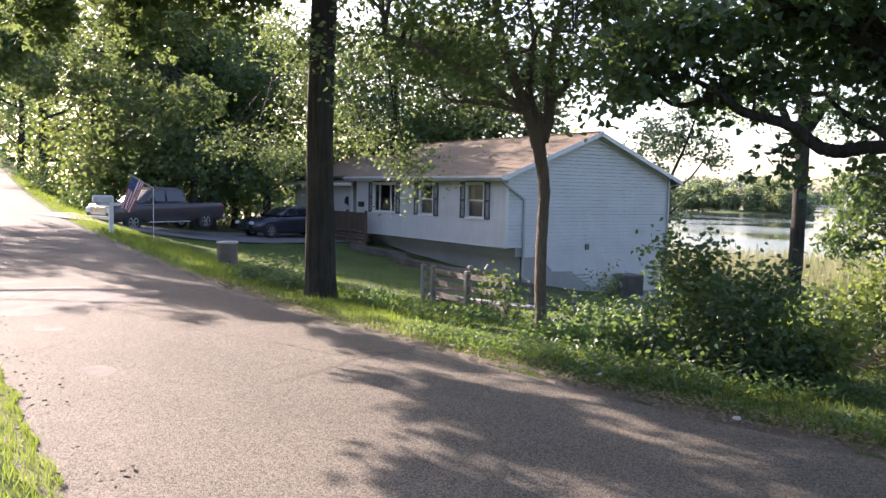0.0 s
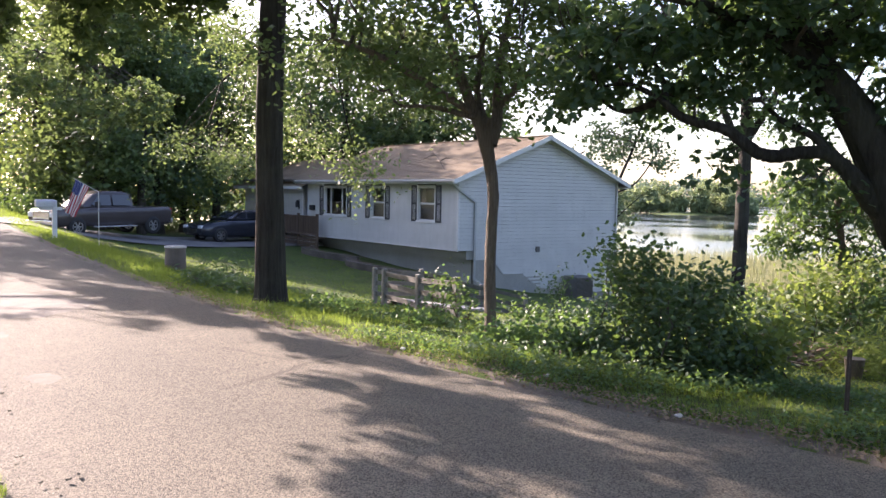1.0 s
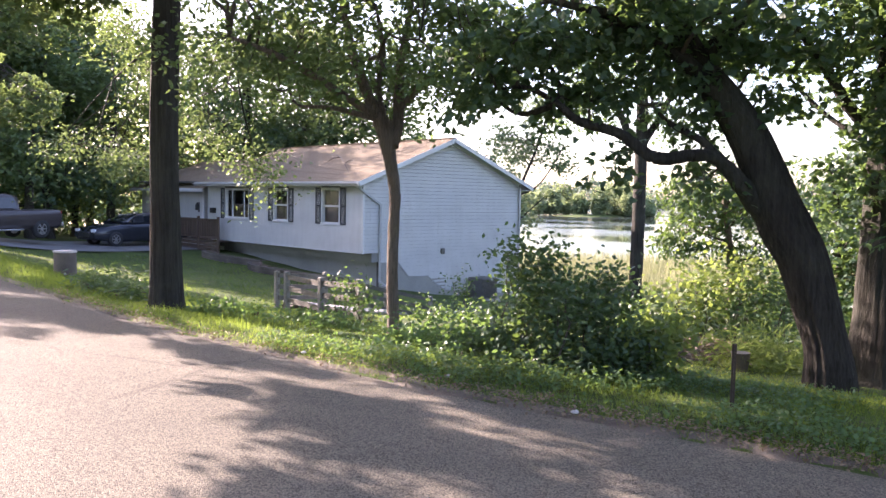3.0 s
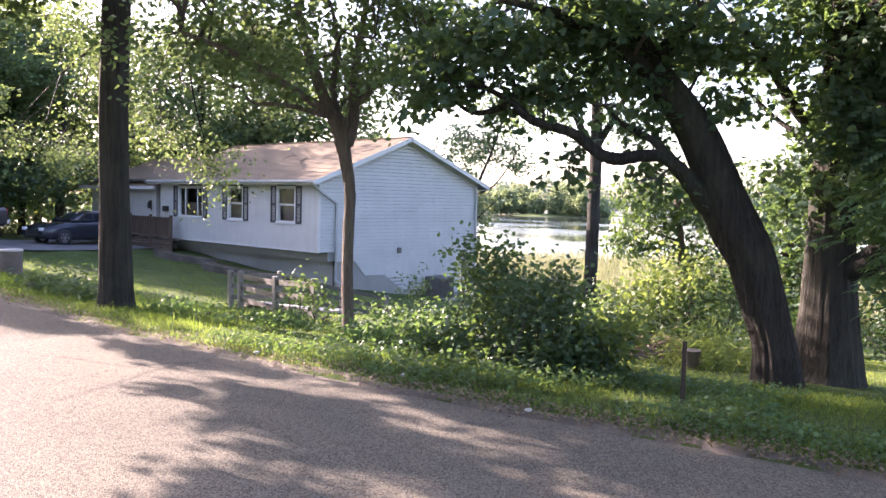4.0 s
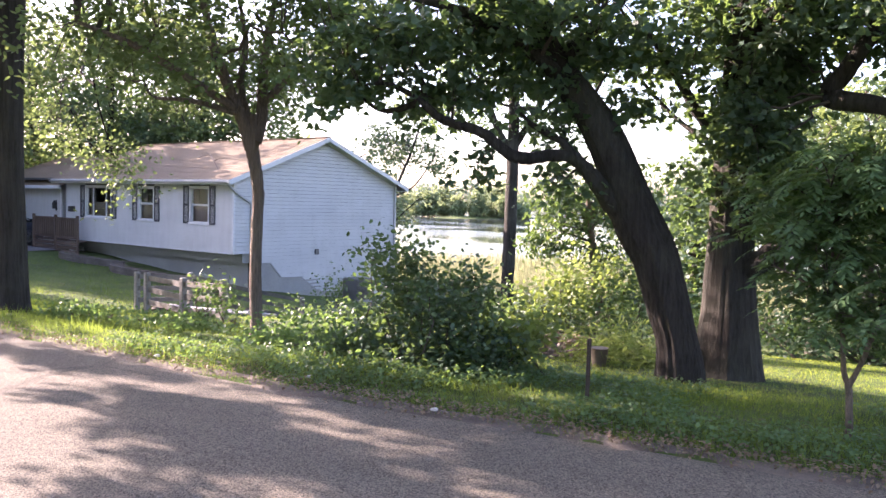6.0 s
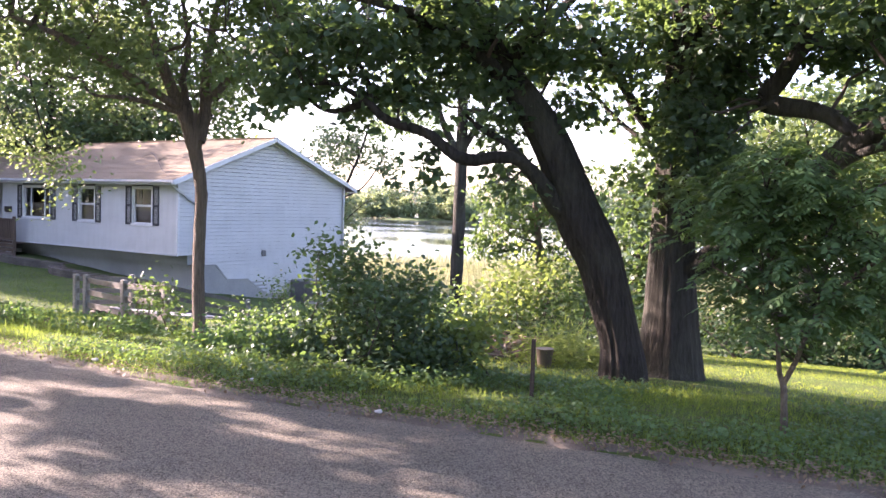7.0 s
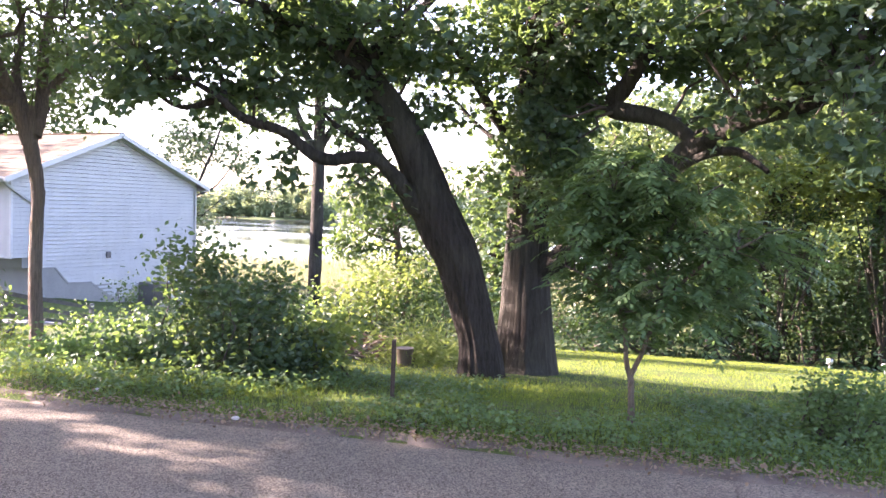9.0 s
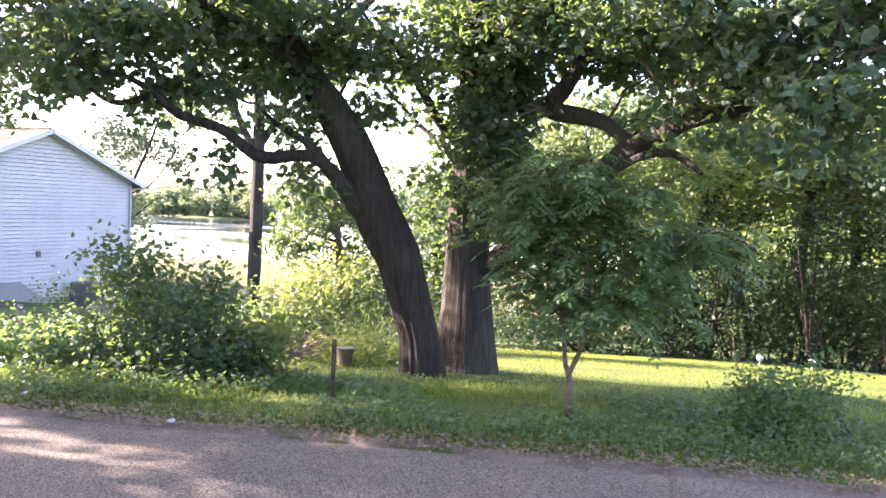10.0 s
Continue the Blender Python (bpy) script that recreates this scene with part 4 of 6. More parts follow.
def over(across, along, h, ra, rl, rz, many):
    """A leafy blob at height h whose shade falls on a given place: metres across and along a line slanting over the road."""
    c, d = 0.883, 0.469
    gx, gy = across * c + along * d, across * d - along * c
    far, a = h / math.tan(radians(SUN_HEIGHT)), radians(SUN_HEADING)
    return (gx + far * math.sin(a), gy + far * math.cos(a), h, max(ra * c, rl * d), max(ra * d, rl * c), rz, many)


def row(p, r):
    return (*p, r)


# the straight tree by the verge
T1 = (5.09, 11.33)
tree("tall roadside tree with a straight dark trunk and drooping leafy sprays",
     [base(T1, 0.33), (5.09, 11.33, 0.12, 0.235), (5.08, 11.35, 1.2, 0.205), (5.07, 11.36, 2.6, 0.195), (5.12, 11.36, 4.2, 0.185), (5.2, 11.3, 6.5, 0.16), (5.2, 11.3, 9.5, 0.10), (5.2, 11.3, 12.0, 0.04)],
     [[(5.12, 11.36, 4.5, 0.10), (5.9, 11.0, 5.0, 0.07), (7.2, 10.6, 5.1, 0.045), (8.3, 10.6, 4.6, 0.02)],
      [(5.12, 11.36, 4.4, 0.10), (4.3, 12.4, 5.0, 0.07), (3.2, 13.4, 5.1, 0.045), (2.2, 14.0, 4.5, 0.02)],
      [(5.12, 11.36, 4.9, 0.10), (4.2, 11.0, 5.5, 0.07), (2.8, 11.0, 5.8, 0.045), (1.5, 11.2, 5.6, 0.02)],
      [(5.12, 11.36, 4.7, 0.10), (5.8, 12.8, 5.2, 0.07), (6.6, 14.3, 5.3, 0.045), (7.2, 15.6, 4.8, 0.02)],
      [(5.14, 11.35, 5.0, 0.10), (6.2, 12.2, 5.8, 0.06), (7.8, 12.8, 6.0, 0.03)],
      [(5.14, 11.35, 5.1, 0.09), (4.6, 9.9, 5.7, 0.06), (4.2, 8.8, 5.9, 0.03)],
      [(6.2, 12.2, 5.8, 0.03), (6.5, 12.1, 4.4, 0.02), (6.62, 11.9, 3.0, 0.012), (6.87, 11.78, 2.03, 0.005)]],
     [(5.1, 11.5, 10.6, 2.4, 2.4, 1.5, 110), (6.9, 12.2, 3.9, 1.0, 0.9, 0.4, 40), (2.7, 13.8, 4.4, 1.2, 1.5, 0.7, 14), (2.0, 12.8, 5.1, 1.3, 1.6, 0.8, 40), (6.8, 15.6, 4.5, 1.4, 1.6, 1.0, 60),
      # blobs at heights 5.7 and 5.4 hang out of view, added to shade the verge
      (6.4, 11.2, 4.5, 0.8, 0.9, 0.4, 10), (7.9, 11.4, 3.2, 0.35, 0.35, 0.5, 10), (1.5, 11.2, 5.7, 1.3, 2.0, 0.6, 50), (0.9, 9.4, 5.4, 1.0, 1.7, 0.45, 44),
      (*(5.96, 16.50, 2.48), 1.2, 1.2, 0.45, 30), (*(6.94, 13.86, 2.80), 0.8, 0.8, 0.35, 14), (*(6.79, 11.82, 2.12), 0.28, 0.28, 0.3, 12)],
     "leaf_maple", 0.074, 0.05, 56, 0.36, seed=11, lobes=2, sides=64, ridges=0.05, steps=12, twig_r=0.022,
     # unseen sprays overhead, added to shade the front of the lawn
     high=[over(7.0, 1.6, 6.4, 0.7, 1.3, 0.5, 50), over(7.6, 3.4, 6.6, 0.6, 1.2, 0.5, 44), over(6.6, 3.8, 6.4, 0.7, 1.3, 0.5, 40)])

# the slim forked tree
T2 = (6.32, 7.69)
tree("slim forked tree with a bowed brown trunk beside the verge",
     [base(T2, 0.14), row((6.28, 7.65, 0.02), 0.0766), row((6.31, 7.72, 0.66), 0.0679), row((6.35, 7.75, 1.27), 0.0661), row((6.36, 7.75, 1.68), 0.0679), row((6.30, 7.78, 2.08), 0.074), row((6.28, 7.78, 2.30), 0.0713), row((6.28, 7.75, 2.55), 0.0357)],
     [[row((6.28, 7.79, 2.14), 0.08), row((6.20, 7.83, 2.45), 0.075), row((5.97, 7.83, 2.86), 0.065), row((5.72, 7.80, 3.35), 0.05), row((5.47, 7.70, 3.94), 0.03)],
      [row((6.32, 7.76, 2.22), 0.08), row((6.42, 7.77, 2.56), 0.07), row((6.51, 7.86, 3.12), 0.055), row((6.63, 7.88, 3.74), 0.04), row((6.70, 7.77, 4.34), 0.02)],
      [row((6.25, 7.79, 2.45), 0.05), row((6.26, 7.98, 2.90), 0.045), row((6.38, 8.04, 3.40), 0.035), row((6.31, 8.09, 3.94), 0.02)],
      [row((6.04, 7.81, 2.60), 0.05), row((5.62, 7.97, 2.85), 0.045), row((5.04, 8.18, 3.17), 0.035), row((4.47, 8.37, 3.35), 0.02)],
      [row((6.08, 7.79, 2.54), 0.035), row((5.64, 7.99, 2.64), 0.03), row((5.20, 8.05, 2.63), 0.015)],
      [row((6.42, 7.74, 2.69), 0.045), row((6.76, 7.49, 3.17), 0.04), row((7.03, 7.13, 3.61), 0.025)]],
     [(*(5.58, 7.93, 3.23), 1.2, 1.1, 0.5, 50), (*(6.74, 7.48, 3.30), 1.0, 1.0, 0.5, 48), (5.70, 7.8, 4.05, 1.7, 1.5, 0.45, 110), (6.9, 7.2, 3.75, 0.8, 0.7, 0.3, 34), (*(4.91, 8.34, 3.40), 1.0, 1.0, 0.5, 34), (*(6.59, 7.70, 2.90), 0.6, 0.6, 0.3, 8)],
     "leaf_maple", 0.085, 0.06, 32, 0.27, seed=22, lobes=2, bark="bark_smooth")

# the lakeside tree behind the bush
TB = (23.13, 15.47)
tree("tall lakeside tree with a bare dark trunk and high forked crown",
     [base(TB, 0.36), row((23.13, 15.47, -1.49), 0.226), row((23.28, 15.54, 0.79), 0.213), row((23.28, 15.51, 2.87), 0.204), row((23.15, 15.43, 4.73), 0.183), row((22.87, 15.38, 6.53), 0.148), row((22.39, 15.21, 8.77), 0.087)],
     [[row((23.25, 15.52, 3.15), 0.14), row((22.89, 15.92, 4.17), 0.12), row((22.07, 15.96, 5.39), 0.09), row((21.33, 15.70, 6.87), 0.05)],
      [row((23.26, 15.47, 3.43), 0.13), row((23.49, 14.99, 4.36), 0.11), row((24.09, 14.66, 5.71), 0.08), row((24.43, 14.50, 7.42), 0.05)],
      [row((23.14, 15.44, 4.73), 0.1), row((23.59, 14.75, 4.73), 0.08), row((24.23, 13.82, 4.00), 0.04)]],
     [(*(21.97, 15.91, 6.10), 2.2, 2.2, 1.7, 110), (*(24.03, 14.54, 6.43), 2.0, 2.0, 1.8, 110), (*(22.23, 15.12, 9.42), 4, 4, 2.0, 110), (*(23.83, 14.45, 4.28), 1.2, 1.2, 0.6, 30), (*(22.19, 16.82, 4.53), 1.0, 1.0, 0.5, 24)],
     "leaf_oak", 0.13, 0.09, 34, 0.42, seed=33, lobes=1)

# the leaning old tree and the upright one that shares its foot
tree("massive old leaning tree with dark furrowed bark",
     [base((8.12, 3.2), 0.27), (8.11, 3.21, 0.0, 0.235), (8.10, 3.25, 0.25, 0.205), (8.06, 3.32, 0.54, 0.213), (8.03, 3.40, 0.83, 0.222), (7.99, 3.48, 1.11, 0.232), (7.92, 3.61, 1.38, 0.245),
      (7.84, 3.70, 1.65, 0.222), (7.73, 3.79, 1.98, 0.197), (7.62, 3.90, 2.29, 0.184), (7.49, 4.04, 2.57, 0.166), (7.30, 4.17, 2.83, 0.143), (7.11, 4.28, 3.11, 0.122), (6.95, 4.35, 3.41, 0.10), (6.79, 4.42, 3.86, 0.05)],
     [[(7.80, 3.76, 1.52, 0.14), (7.58, 3.88, 1.74, 0.098), (7.42, 3.95, 1.91, 0.076), (7.26, 4.04, 2.04, 0.064), (7.07, 4.16, 2.06, 0.060), (6.87, 4.29, 2.02, 0.061), (6.71, 4.36, 2.03, 0.059), (6.62, 4.48, 2.12, 0.055),
       (6.45, 4.56, 2.24, 0.050), (6.34, 4.70, 2.30, 0.047), (6.21, 4.87, 2.36, 0.043), (6.02, 4.94, 2.49, 0.036), (5.90, 5.07, 2.60, 0.027), (5.70, 5.15, 2.65, 0.021), (5.55, 5.31, 2.62, 0.010)],
      [(7.29, 4.01, 2.03, 0.048), (7.20, 4.14, 2.20, 0.040), (7.13, 4.26, 2.28, 0.034), (7.04, 4.41, 2.38, 0.027), (6.97, 4.50, 2.49, 0.016)],
      [(6.04, 4.93, 2.48, 0.030), (6.10, 5.05, 2.75, 0.024), (6.04, 5.20, 3.0, 0.014)],
      [row((7.37, 4.09, 2.66), 0.09), row((6.84, 4.29, 3.04), 0.07), row((6.24, 4.54, 3.29), 0.05), row((5.64, 4.78, 3.36), 0.025)],
      [row((7.18, 4.12, 3.02), 0.08), row((7.46, 3.87, 3.42), 0.06), row((7.72, 3.60, 3.80), 0.03)],
      [row((6.11, 5.08, 2.51), 0.035), row((5.98, 5.39, 2.44), 0.025), row((5.85, 5.65, 2.60), 0.012)]],
     [(6.89, 4.33, 3.3, 1.1, 1.1, 0.28, 52), (6.07, 4.79, 3.12, 0.9, 0.9, 0.26, 42), (5.70, 5.25, 2.98, 0.7, 0.7, 0.26, 32), (7.52, 3.80, 3.05, 0.5, 0.5, 0.3, 24), (5.67, 5.56, 2.62, 0.35, 0.35, 0.16, 12),
      (7.30, 4.20, 2.42, 0.3, 0.3, 0.2, 8), (6.29, 4.34, 3.85, 2.0, 2.0, 0.45, 90), (6.56, 4.80, 2.66, 0.4, 0.4, 0.12, 12), (7.10, 4.30, 2.80, 0.45, 0.45, 0.16, 14), (6.34, 5.18, 2.6, 0.3, 0.3, 0.12, 8),
      (7.75, 3.70, 2.55, 0.2, 0.2, 0.25, 7), (6.45, 4.62, 1.98, 0.10, 0.10, 0.10, 4), (7.45, 4.3, 1.85, 0.25, 0.25, 0.2, 6)],
     "leaf_oak", 0.085, 0.07, 27, 0.22, seed=44, lobes=3, sides=72, ridges=0.07, steps=9)
rng = np.random.default_rng(5)
iv = []
for k in range(150):
    hgt = 1.35 + 3.0 * rng.random()
    a = rng.uniform(0, 2 * math.pi)
    r = 0.30 + 0.40 * rng.random()
    iv.append((9.02 + r * math.cos(a), 2.94 + r * math.sin(a), hgt))
tree("massive upright old tree with furrowed bark, leaf-wrapped above",
     [base((8.88, 3.0), 0.43), (8.91, 3.0, -0.15, 0.36), (8.92, 3.01, 0.2, 0.315), (8.92, 3.01, 0.5, 0.28), (8.92, 3.02, 0.8, 0.258), (8.93, 3.03, 1.15, 0.236), row((8.96, 3.04, 1.70), 0.219), row((8.86, 2.99, 2.57), 0.197), row((8.66, 2.89, 3.39), 0.161), row((8.33, 2.75, 4.38), 0.0876)],
     [[row((8.98, 3.09, 0.91), 0.15), row((8.83, 2.65, 1.05), 0.13), row((8.68, 2.09, 1.46), 0.12), row((8.51, 1.45, 2.02), 0.115), row((8.24, 1.07, 2.30), 0.11), row((7.77, 0.61, 2.47), 0.105), row((7.28, 0.20, 2.52), 0.09), row((6.87, -0.11, 2.58), 0.06), row((6.43, -0.44, 2.73), 0.03)],
      [row((8.24, 1.12, 2.27), 0.06), row((8.45, 1.51, 2.54), 0.08), row((8.63, 2.04, 2.67), 0.10), row((8.62, 1.90, 2.92), 0.09), row((8.61, 1.69, 3.25), 0.07), row((8.55, 1.53, 3.67), 0.04)],
      [row((8.41, 1.38, 2.04), 0.05), row((8.16, 0.98, 2.18), 0.042), row((7.99, 0.71, 2.17), 0.038), row((7.82, 0.46, 1.99), 0.02)],
      [row((8.86, 3.10, 2.37), 0.08), row((8.65, 3.33, 2.57), 0.06), row((8.40, 3.51, 3.00), 0.05), row((8.10, 3.73, 3.44), 0.03)],
      [row((8.82, 3.25, 2.29), 0.03), row((8.89, 3.56, 2.47), 0.026), row((8.85, 3.84, 2.73), 0.022), row((8.68, 4.09, 3.07), 0.012)],
      [row((8.67, 2.85, 3.50), 0.11), row((8.40, 2.28, 3.58), 0.09), row((8.05, 1.76, 3.78), 0.06)],
      [(9.1, 2.9, 4.6, 0.14), (8.6, 0.8, 6.2, 0.10), (8.6, -3.4, 6.9, 0.04)], [(9.1, 2.9, 4.5, 0.12), (7.2, 4.6, 5.7, 0.08), (3.9, 6.7, 5.8, 0.03)]],
     [(*(8.33, 3.56, 3.29), 0.6, 0.6, 0.5, 34), (*(8.55, 2.56, 3.46), 0.9, 0.9, 0.6, 60), (*(7.14, 0.47, 3.22), 0.9, 0.9, 0.3, 44), (*(6.64, -0.17, 2.78), 0.6, 0.7, 0.3, 40), (*(8.20, 1.73, 3.66), 0.7, 0.7, 0.3, 34), (*(7.89, 1.04, 3.28), 0.6, 0.6, 0.22, 36), (*(6.99, 0.14, 3.03), 0.7, 0.6, 0.25, 40),
      (*(7.84, 1.73, 4.14), 2.4, 2.4, 0.5, 60), (*(8.91, 1.15, 2.62), 0.4, 0.4, 0.12, 9), (*(7.31, 0.11, 2.28), 0.35, 0.35, 0.16, 10), (*(6.30, -0.32, 2.34), 0.5, 0.5, 0.35, 34), (6.5, -0.75, 3.15, 0.6, 0.5, 0.3, 40), (6.6, -1.1, 2.7, 0.4, 0.4, 0.3, 24), (7.3, 0.55, 2.55, 0.3, 0.3, 0.1, 8), (*(8.37, 2.45, 2.03), 0.3, 0.3, 0.5, 24), (*(8.17, 2.64, 2.42), 0.3, 0.3, 0.6, 34), (*(8.98, 2.54, 2.93), 0.4, 0.4, 0.55, 40), (*(9.19, 2.50, 1.89), 0.35, 0.35, 0.45, 28), (*(8.90, 1.99, 3.55), 0.5, 0.5, 0.3, 30),
      (*(8.88, 1.45, 3.17), 0.5, 0.5, 0.22, 26), (*(8.39, 0.69, 3.05), 0.5, 0.5, 0.18, 26), (*(7.45, 0.17, 2.79), 0.4, 0.4, 0.18, 20)],
     "leaf_oak", 0.08, 0.068, 26, 0.2, seed=55, lobes=3, sides=72, ridges=0.07, steps=14, ivy=np.array(iv),
     # unseen canopy overhead, added to dim verge, lawn and the long limb
     high=[(6.0, 2.2, 7.4, 2.6, 3.4, 0.7, 190), (8.6, 4.4, 7.8, 2.6, 2.8, 0.7, 120), (8.6, -0.5, 7.0, 3.4, 4.4, 0.9, 210), (7.8, 5.0, 7.3, 2.4, 2.4, 0.8, 80), (9.2, -5.2, 6.8, 3.2, 2.6, 0.9, 110), (3.7, 6.9, 5.8, 1.8, 1.9, 0.45, 90)])

# the walnut sapling on the verge
tree("young sapling with a forked pale stem and feathery compound leaves",
     [base((6.42, 1.25), 0.034), row((6.31, 1.24, 0.18), 0.026), row((6.35, 1.26, 0.35), 0.025), row((6.36, 1.30, 0.47), 0.019), row((6.40, 1.34, 0.81), 0.016), row((6.42, 1.42, 1.23), 0.011), row((6.47, 1.47, 1.58), 0.006)],
     [[row((6.35, 1.26, 0.37), 0.021), row((6.34, 1.19, 0.53), 0.018), row((6.35, 1.08, 0.83), 0.016), row((6.28, 0.82, 1.19), 0.012), row((6.13, 0.43, 1.42), 0.01)],
      [row((6.35, 1.08, 0.83), 0.018), row((6.44, 1.04, 1.17), 0.014), row((6.46, 1.02, 1.51), 0.007)],
      [row((6.40, 1.34, 0.81), 0.016), row((6.42, 1.59, 1.05), 0.012), row((6.36, 1.81, 1.17), 0.006)]],
     [(6.47, 1.36, 1.32, 0.4, 0.36, 0.40, 40), (6.46, 0.97, 1.30, 0.45, 0.42, 0.36, 40), (6.45, 0.50, 1.38, 0.35, 0.36, 0.22, 26), (6.40, 1.18, 0.88, 0.4, 0.4, 0.14, 20), (6.47, 1.66, 1.2, 0.25, 0.14, 0.26, 14), (6.46, 0.80, 0.97, 0.35, 0.35, 0.12, 14),
      (6.50, 1.36, 1.85, 0.35, 0.32, 0.24, 36), (6.62, 0.95, 1.72, 0.35, 0.34, 0.16, 22), (6.47, 1.6, 1.62, 0.3, 0.16, 0.28, 18)],
     "leaf_walnut", 0.30, 0.025, 5, 0.13, seed=66, bark="bark_smooth", style="pinnate", sub=5, twig_r=0.012, sides=8)


def bush(label, blobs, leaf="leaf_bush", size=0.055, wide=0.038, per=40, spread=0.13, seed=1, stems=10, name="bush", group="", flat=0.4, category="bush", lobes=1, stem_r=0.012):
    """Stems from the ground fanning into sprays of leaves."""
    rng = np.random.default_rng(seed)
    cx, cy = np.mean([q[0] for q in blobs]), np.mean([q[1] for q in blobs])
    t = empty(name, cx, cy, float(land(cx, cy)), label, category, group)
    tips = in_blobs(rng, blobs)
    gz = land(tips[:, 0], tips[:, 1])
    tips[:, 2] = np.maximum(tips[:, 2], gz + 0.06)
    b = Build()
    feet = []
    for k in range(stems):
        tip = tips[rng.integers(len(tips))]
        fx, fy = tip[0] + rng.normal() * 0.15, tip[1] + rng.normal() * 0.15
        fx, fy = fx * 0.8 + cx * 0.2, fy * 0.8 + cy * 0.2
        p = np.linspace((fx, fy, float(land(fx, fy)) - 0.05), tip, 7)
        p[1:-1] += rng.standard_normal((5, 3)) * 0.03
        b.tube(p, np.linspace(stem_r, stem_r * 0.4, 7), 5)
        feet.append(p)
    bank = np.concatenate(feet)
    branch_out(rng, b, bank, tips[::2], stem_r * 0.5, 0.003, sides=3, steps=4)
    tagged(place(b.object("stemwork", M["twig"], smooth=True), t), kind="stuff")
    c = np.repeat(tips, per, 0) + rng.standard_normal((len(tips) * per, 3)) * spread
    c[:, 2] = np.maximum(c[:, 2], land(c[:, 0], c[:, 1]) + 0.03)
    v, f = leaf_quads(rng, c, size, wide, flat, lobes, 0.1)
    place(Build().quads(v, f).object("leaves", M[leaf]), t)["kind"] = "stuff"
    return t


bush("large dense dark green bush on the verge",
     [(*(6.54, 5.14, 0.42), 0.55, 0.6, 0.45, 100), (*(6.46, 5.61, 0.73), 0.3, 0.3, 0.32, 34), (*(6.82, 5.00, 0.71), 0.3, 0.3, 0.25, 26), (*(6.26, 5.05, 0.01), 0.75, 0.7, 0.28, 80), (*(6.36, 5.76, 1.02), 0.1, 0.1, 0.14, 8), (*(6.59, 5.50, 1.00), 0.12, 0.12, 0.12, 8),
      (*(6.41, 4.55, 0.12), 0.4, 0.4, 0.25, 40), (*(6.10, 5.74, 0.16), 0.4, 0.4, 0.3, 40)], size=0.066, wide=0.046, lobes=2, seed=71, stems=34, per=24, spread=0.12)
bush("sunlit leafy weeds and brambles along the verge",
     [(*(6.03, 6.89, -0.05), 0.4, 0.4, 0.22, 40), (*(6.15, 6.38, 0.01), 0.45, 0.4, 0.28, 44), (*(6.02, 5.90, -0.09), 0.4, 0.4, 0.2, 34)], "leaf_walnut", 0.058, 0.042, 28, 0.11, lobes=2, seed=72, stems=24, name="weeds", category="weeds")
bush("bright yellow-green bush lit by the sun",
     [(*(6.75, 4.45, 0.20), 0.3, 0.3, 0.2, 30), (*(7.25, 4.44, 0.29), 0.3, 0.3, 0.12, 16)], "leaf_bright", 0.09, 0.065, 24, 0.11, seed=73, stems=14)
bush("slender young shrub in front of the fence", [(*(6.73, 9.22, 0.25), 0.28, 0.28, 0.3, 26), (*(6.90, 9.05, -0.05), 0.3, 0.3, 0.25, 14)], "leaf_bush", 0.066, 0.045, 11, 0.12, lobes=2, seed=74, stems=8)
bush("bush beside the air conditioner by the gable wall", [(*(13.19, 13.52, -0.48), 0.35, 0.35, 0.3, 18), (*(9.99, 10.96, -0.75), 0.6, 0.6, 0.12, 26), (*(10.58, 10.39, -0.72), 0.6, 0.6, 0.16, 30)], "leaf_bush", 0.08, 0.05, 14, 0.16, lobes=2, seed=75, stems=16)
bush("low leafy shrub on the verge by the lawn", [(*(6.71, -0.23, 0.25), 0.34, 0.36, 0.2, 54), (*(6.59, 0.02, 0.14), 0.16, 0.2, 0.1, 10), (*(6.82, -0.49, 0.33), 0.26, 0.28, 0.2, 24), (*(6.73, -0.09, 0.32), 0.12, 0.12, 0.14, 8)], "leaf_walnut", 0.045, 0.027, 34, 0.10, seed=76, stems=18)
bush("plantain lilies and long leaves round the tree foot", [(5.15, 13.9, 0.08, 0.45, 0.7, 0.12, 40), (5.1, 12.7, 0.06, 0.35, 0.5, 0.1, 30)], "leaf_bush", 0.17, 0.04, 12, 0.12, seed=77, stems=6, name="hostas", category="plant", flat=0.2)
bush("low shade plants along the verge between the trees", [(5.6, 10.2, -0.02, 0.4, 0.9, 0.06, 46), (6.1, 8.9, -0.1, 0.45, 0.8, 0.06, 46)], "leaf_walnut", 0.055, 0.04, 20, 0.07, lobes=2, seed=78, stems=16, name="weeds", category="weeds")
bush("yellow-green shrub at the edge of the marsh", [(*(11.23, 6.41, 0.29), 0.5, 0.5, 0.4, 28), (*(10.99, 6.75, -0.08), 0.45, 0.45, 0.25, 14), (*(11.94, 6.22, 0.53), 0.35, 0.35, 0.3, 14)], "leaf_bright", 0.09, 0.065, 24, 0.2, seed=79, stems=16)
bush("dense green undergrowth behind the old trees", [(*(11.37, 6.97, -0.50), 0.9, 0.8, 0.4, 70), (*(11.92, 6.08, -0.17), 0.9, 0.8, 0.6, 90), (*(12.65, 5.77, -0.02), 0.7, 0.7, 0.6, 60), (*(11.51, 7.71, -0.42), 0.5, 0.6, 0.4, 34)], "leaf_bush", 0.09, 0.06, 24, 0.2, seed=80, stems=30)
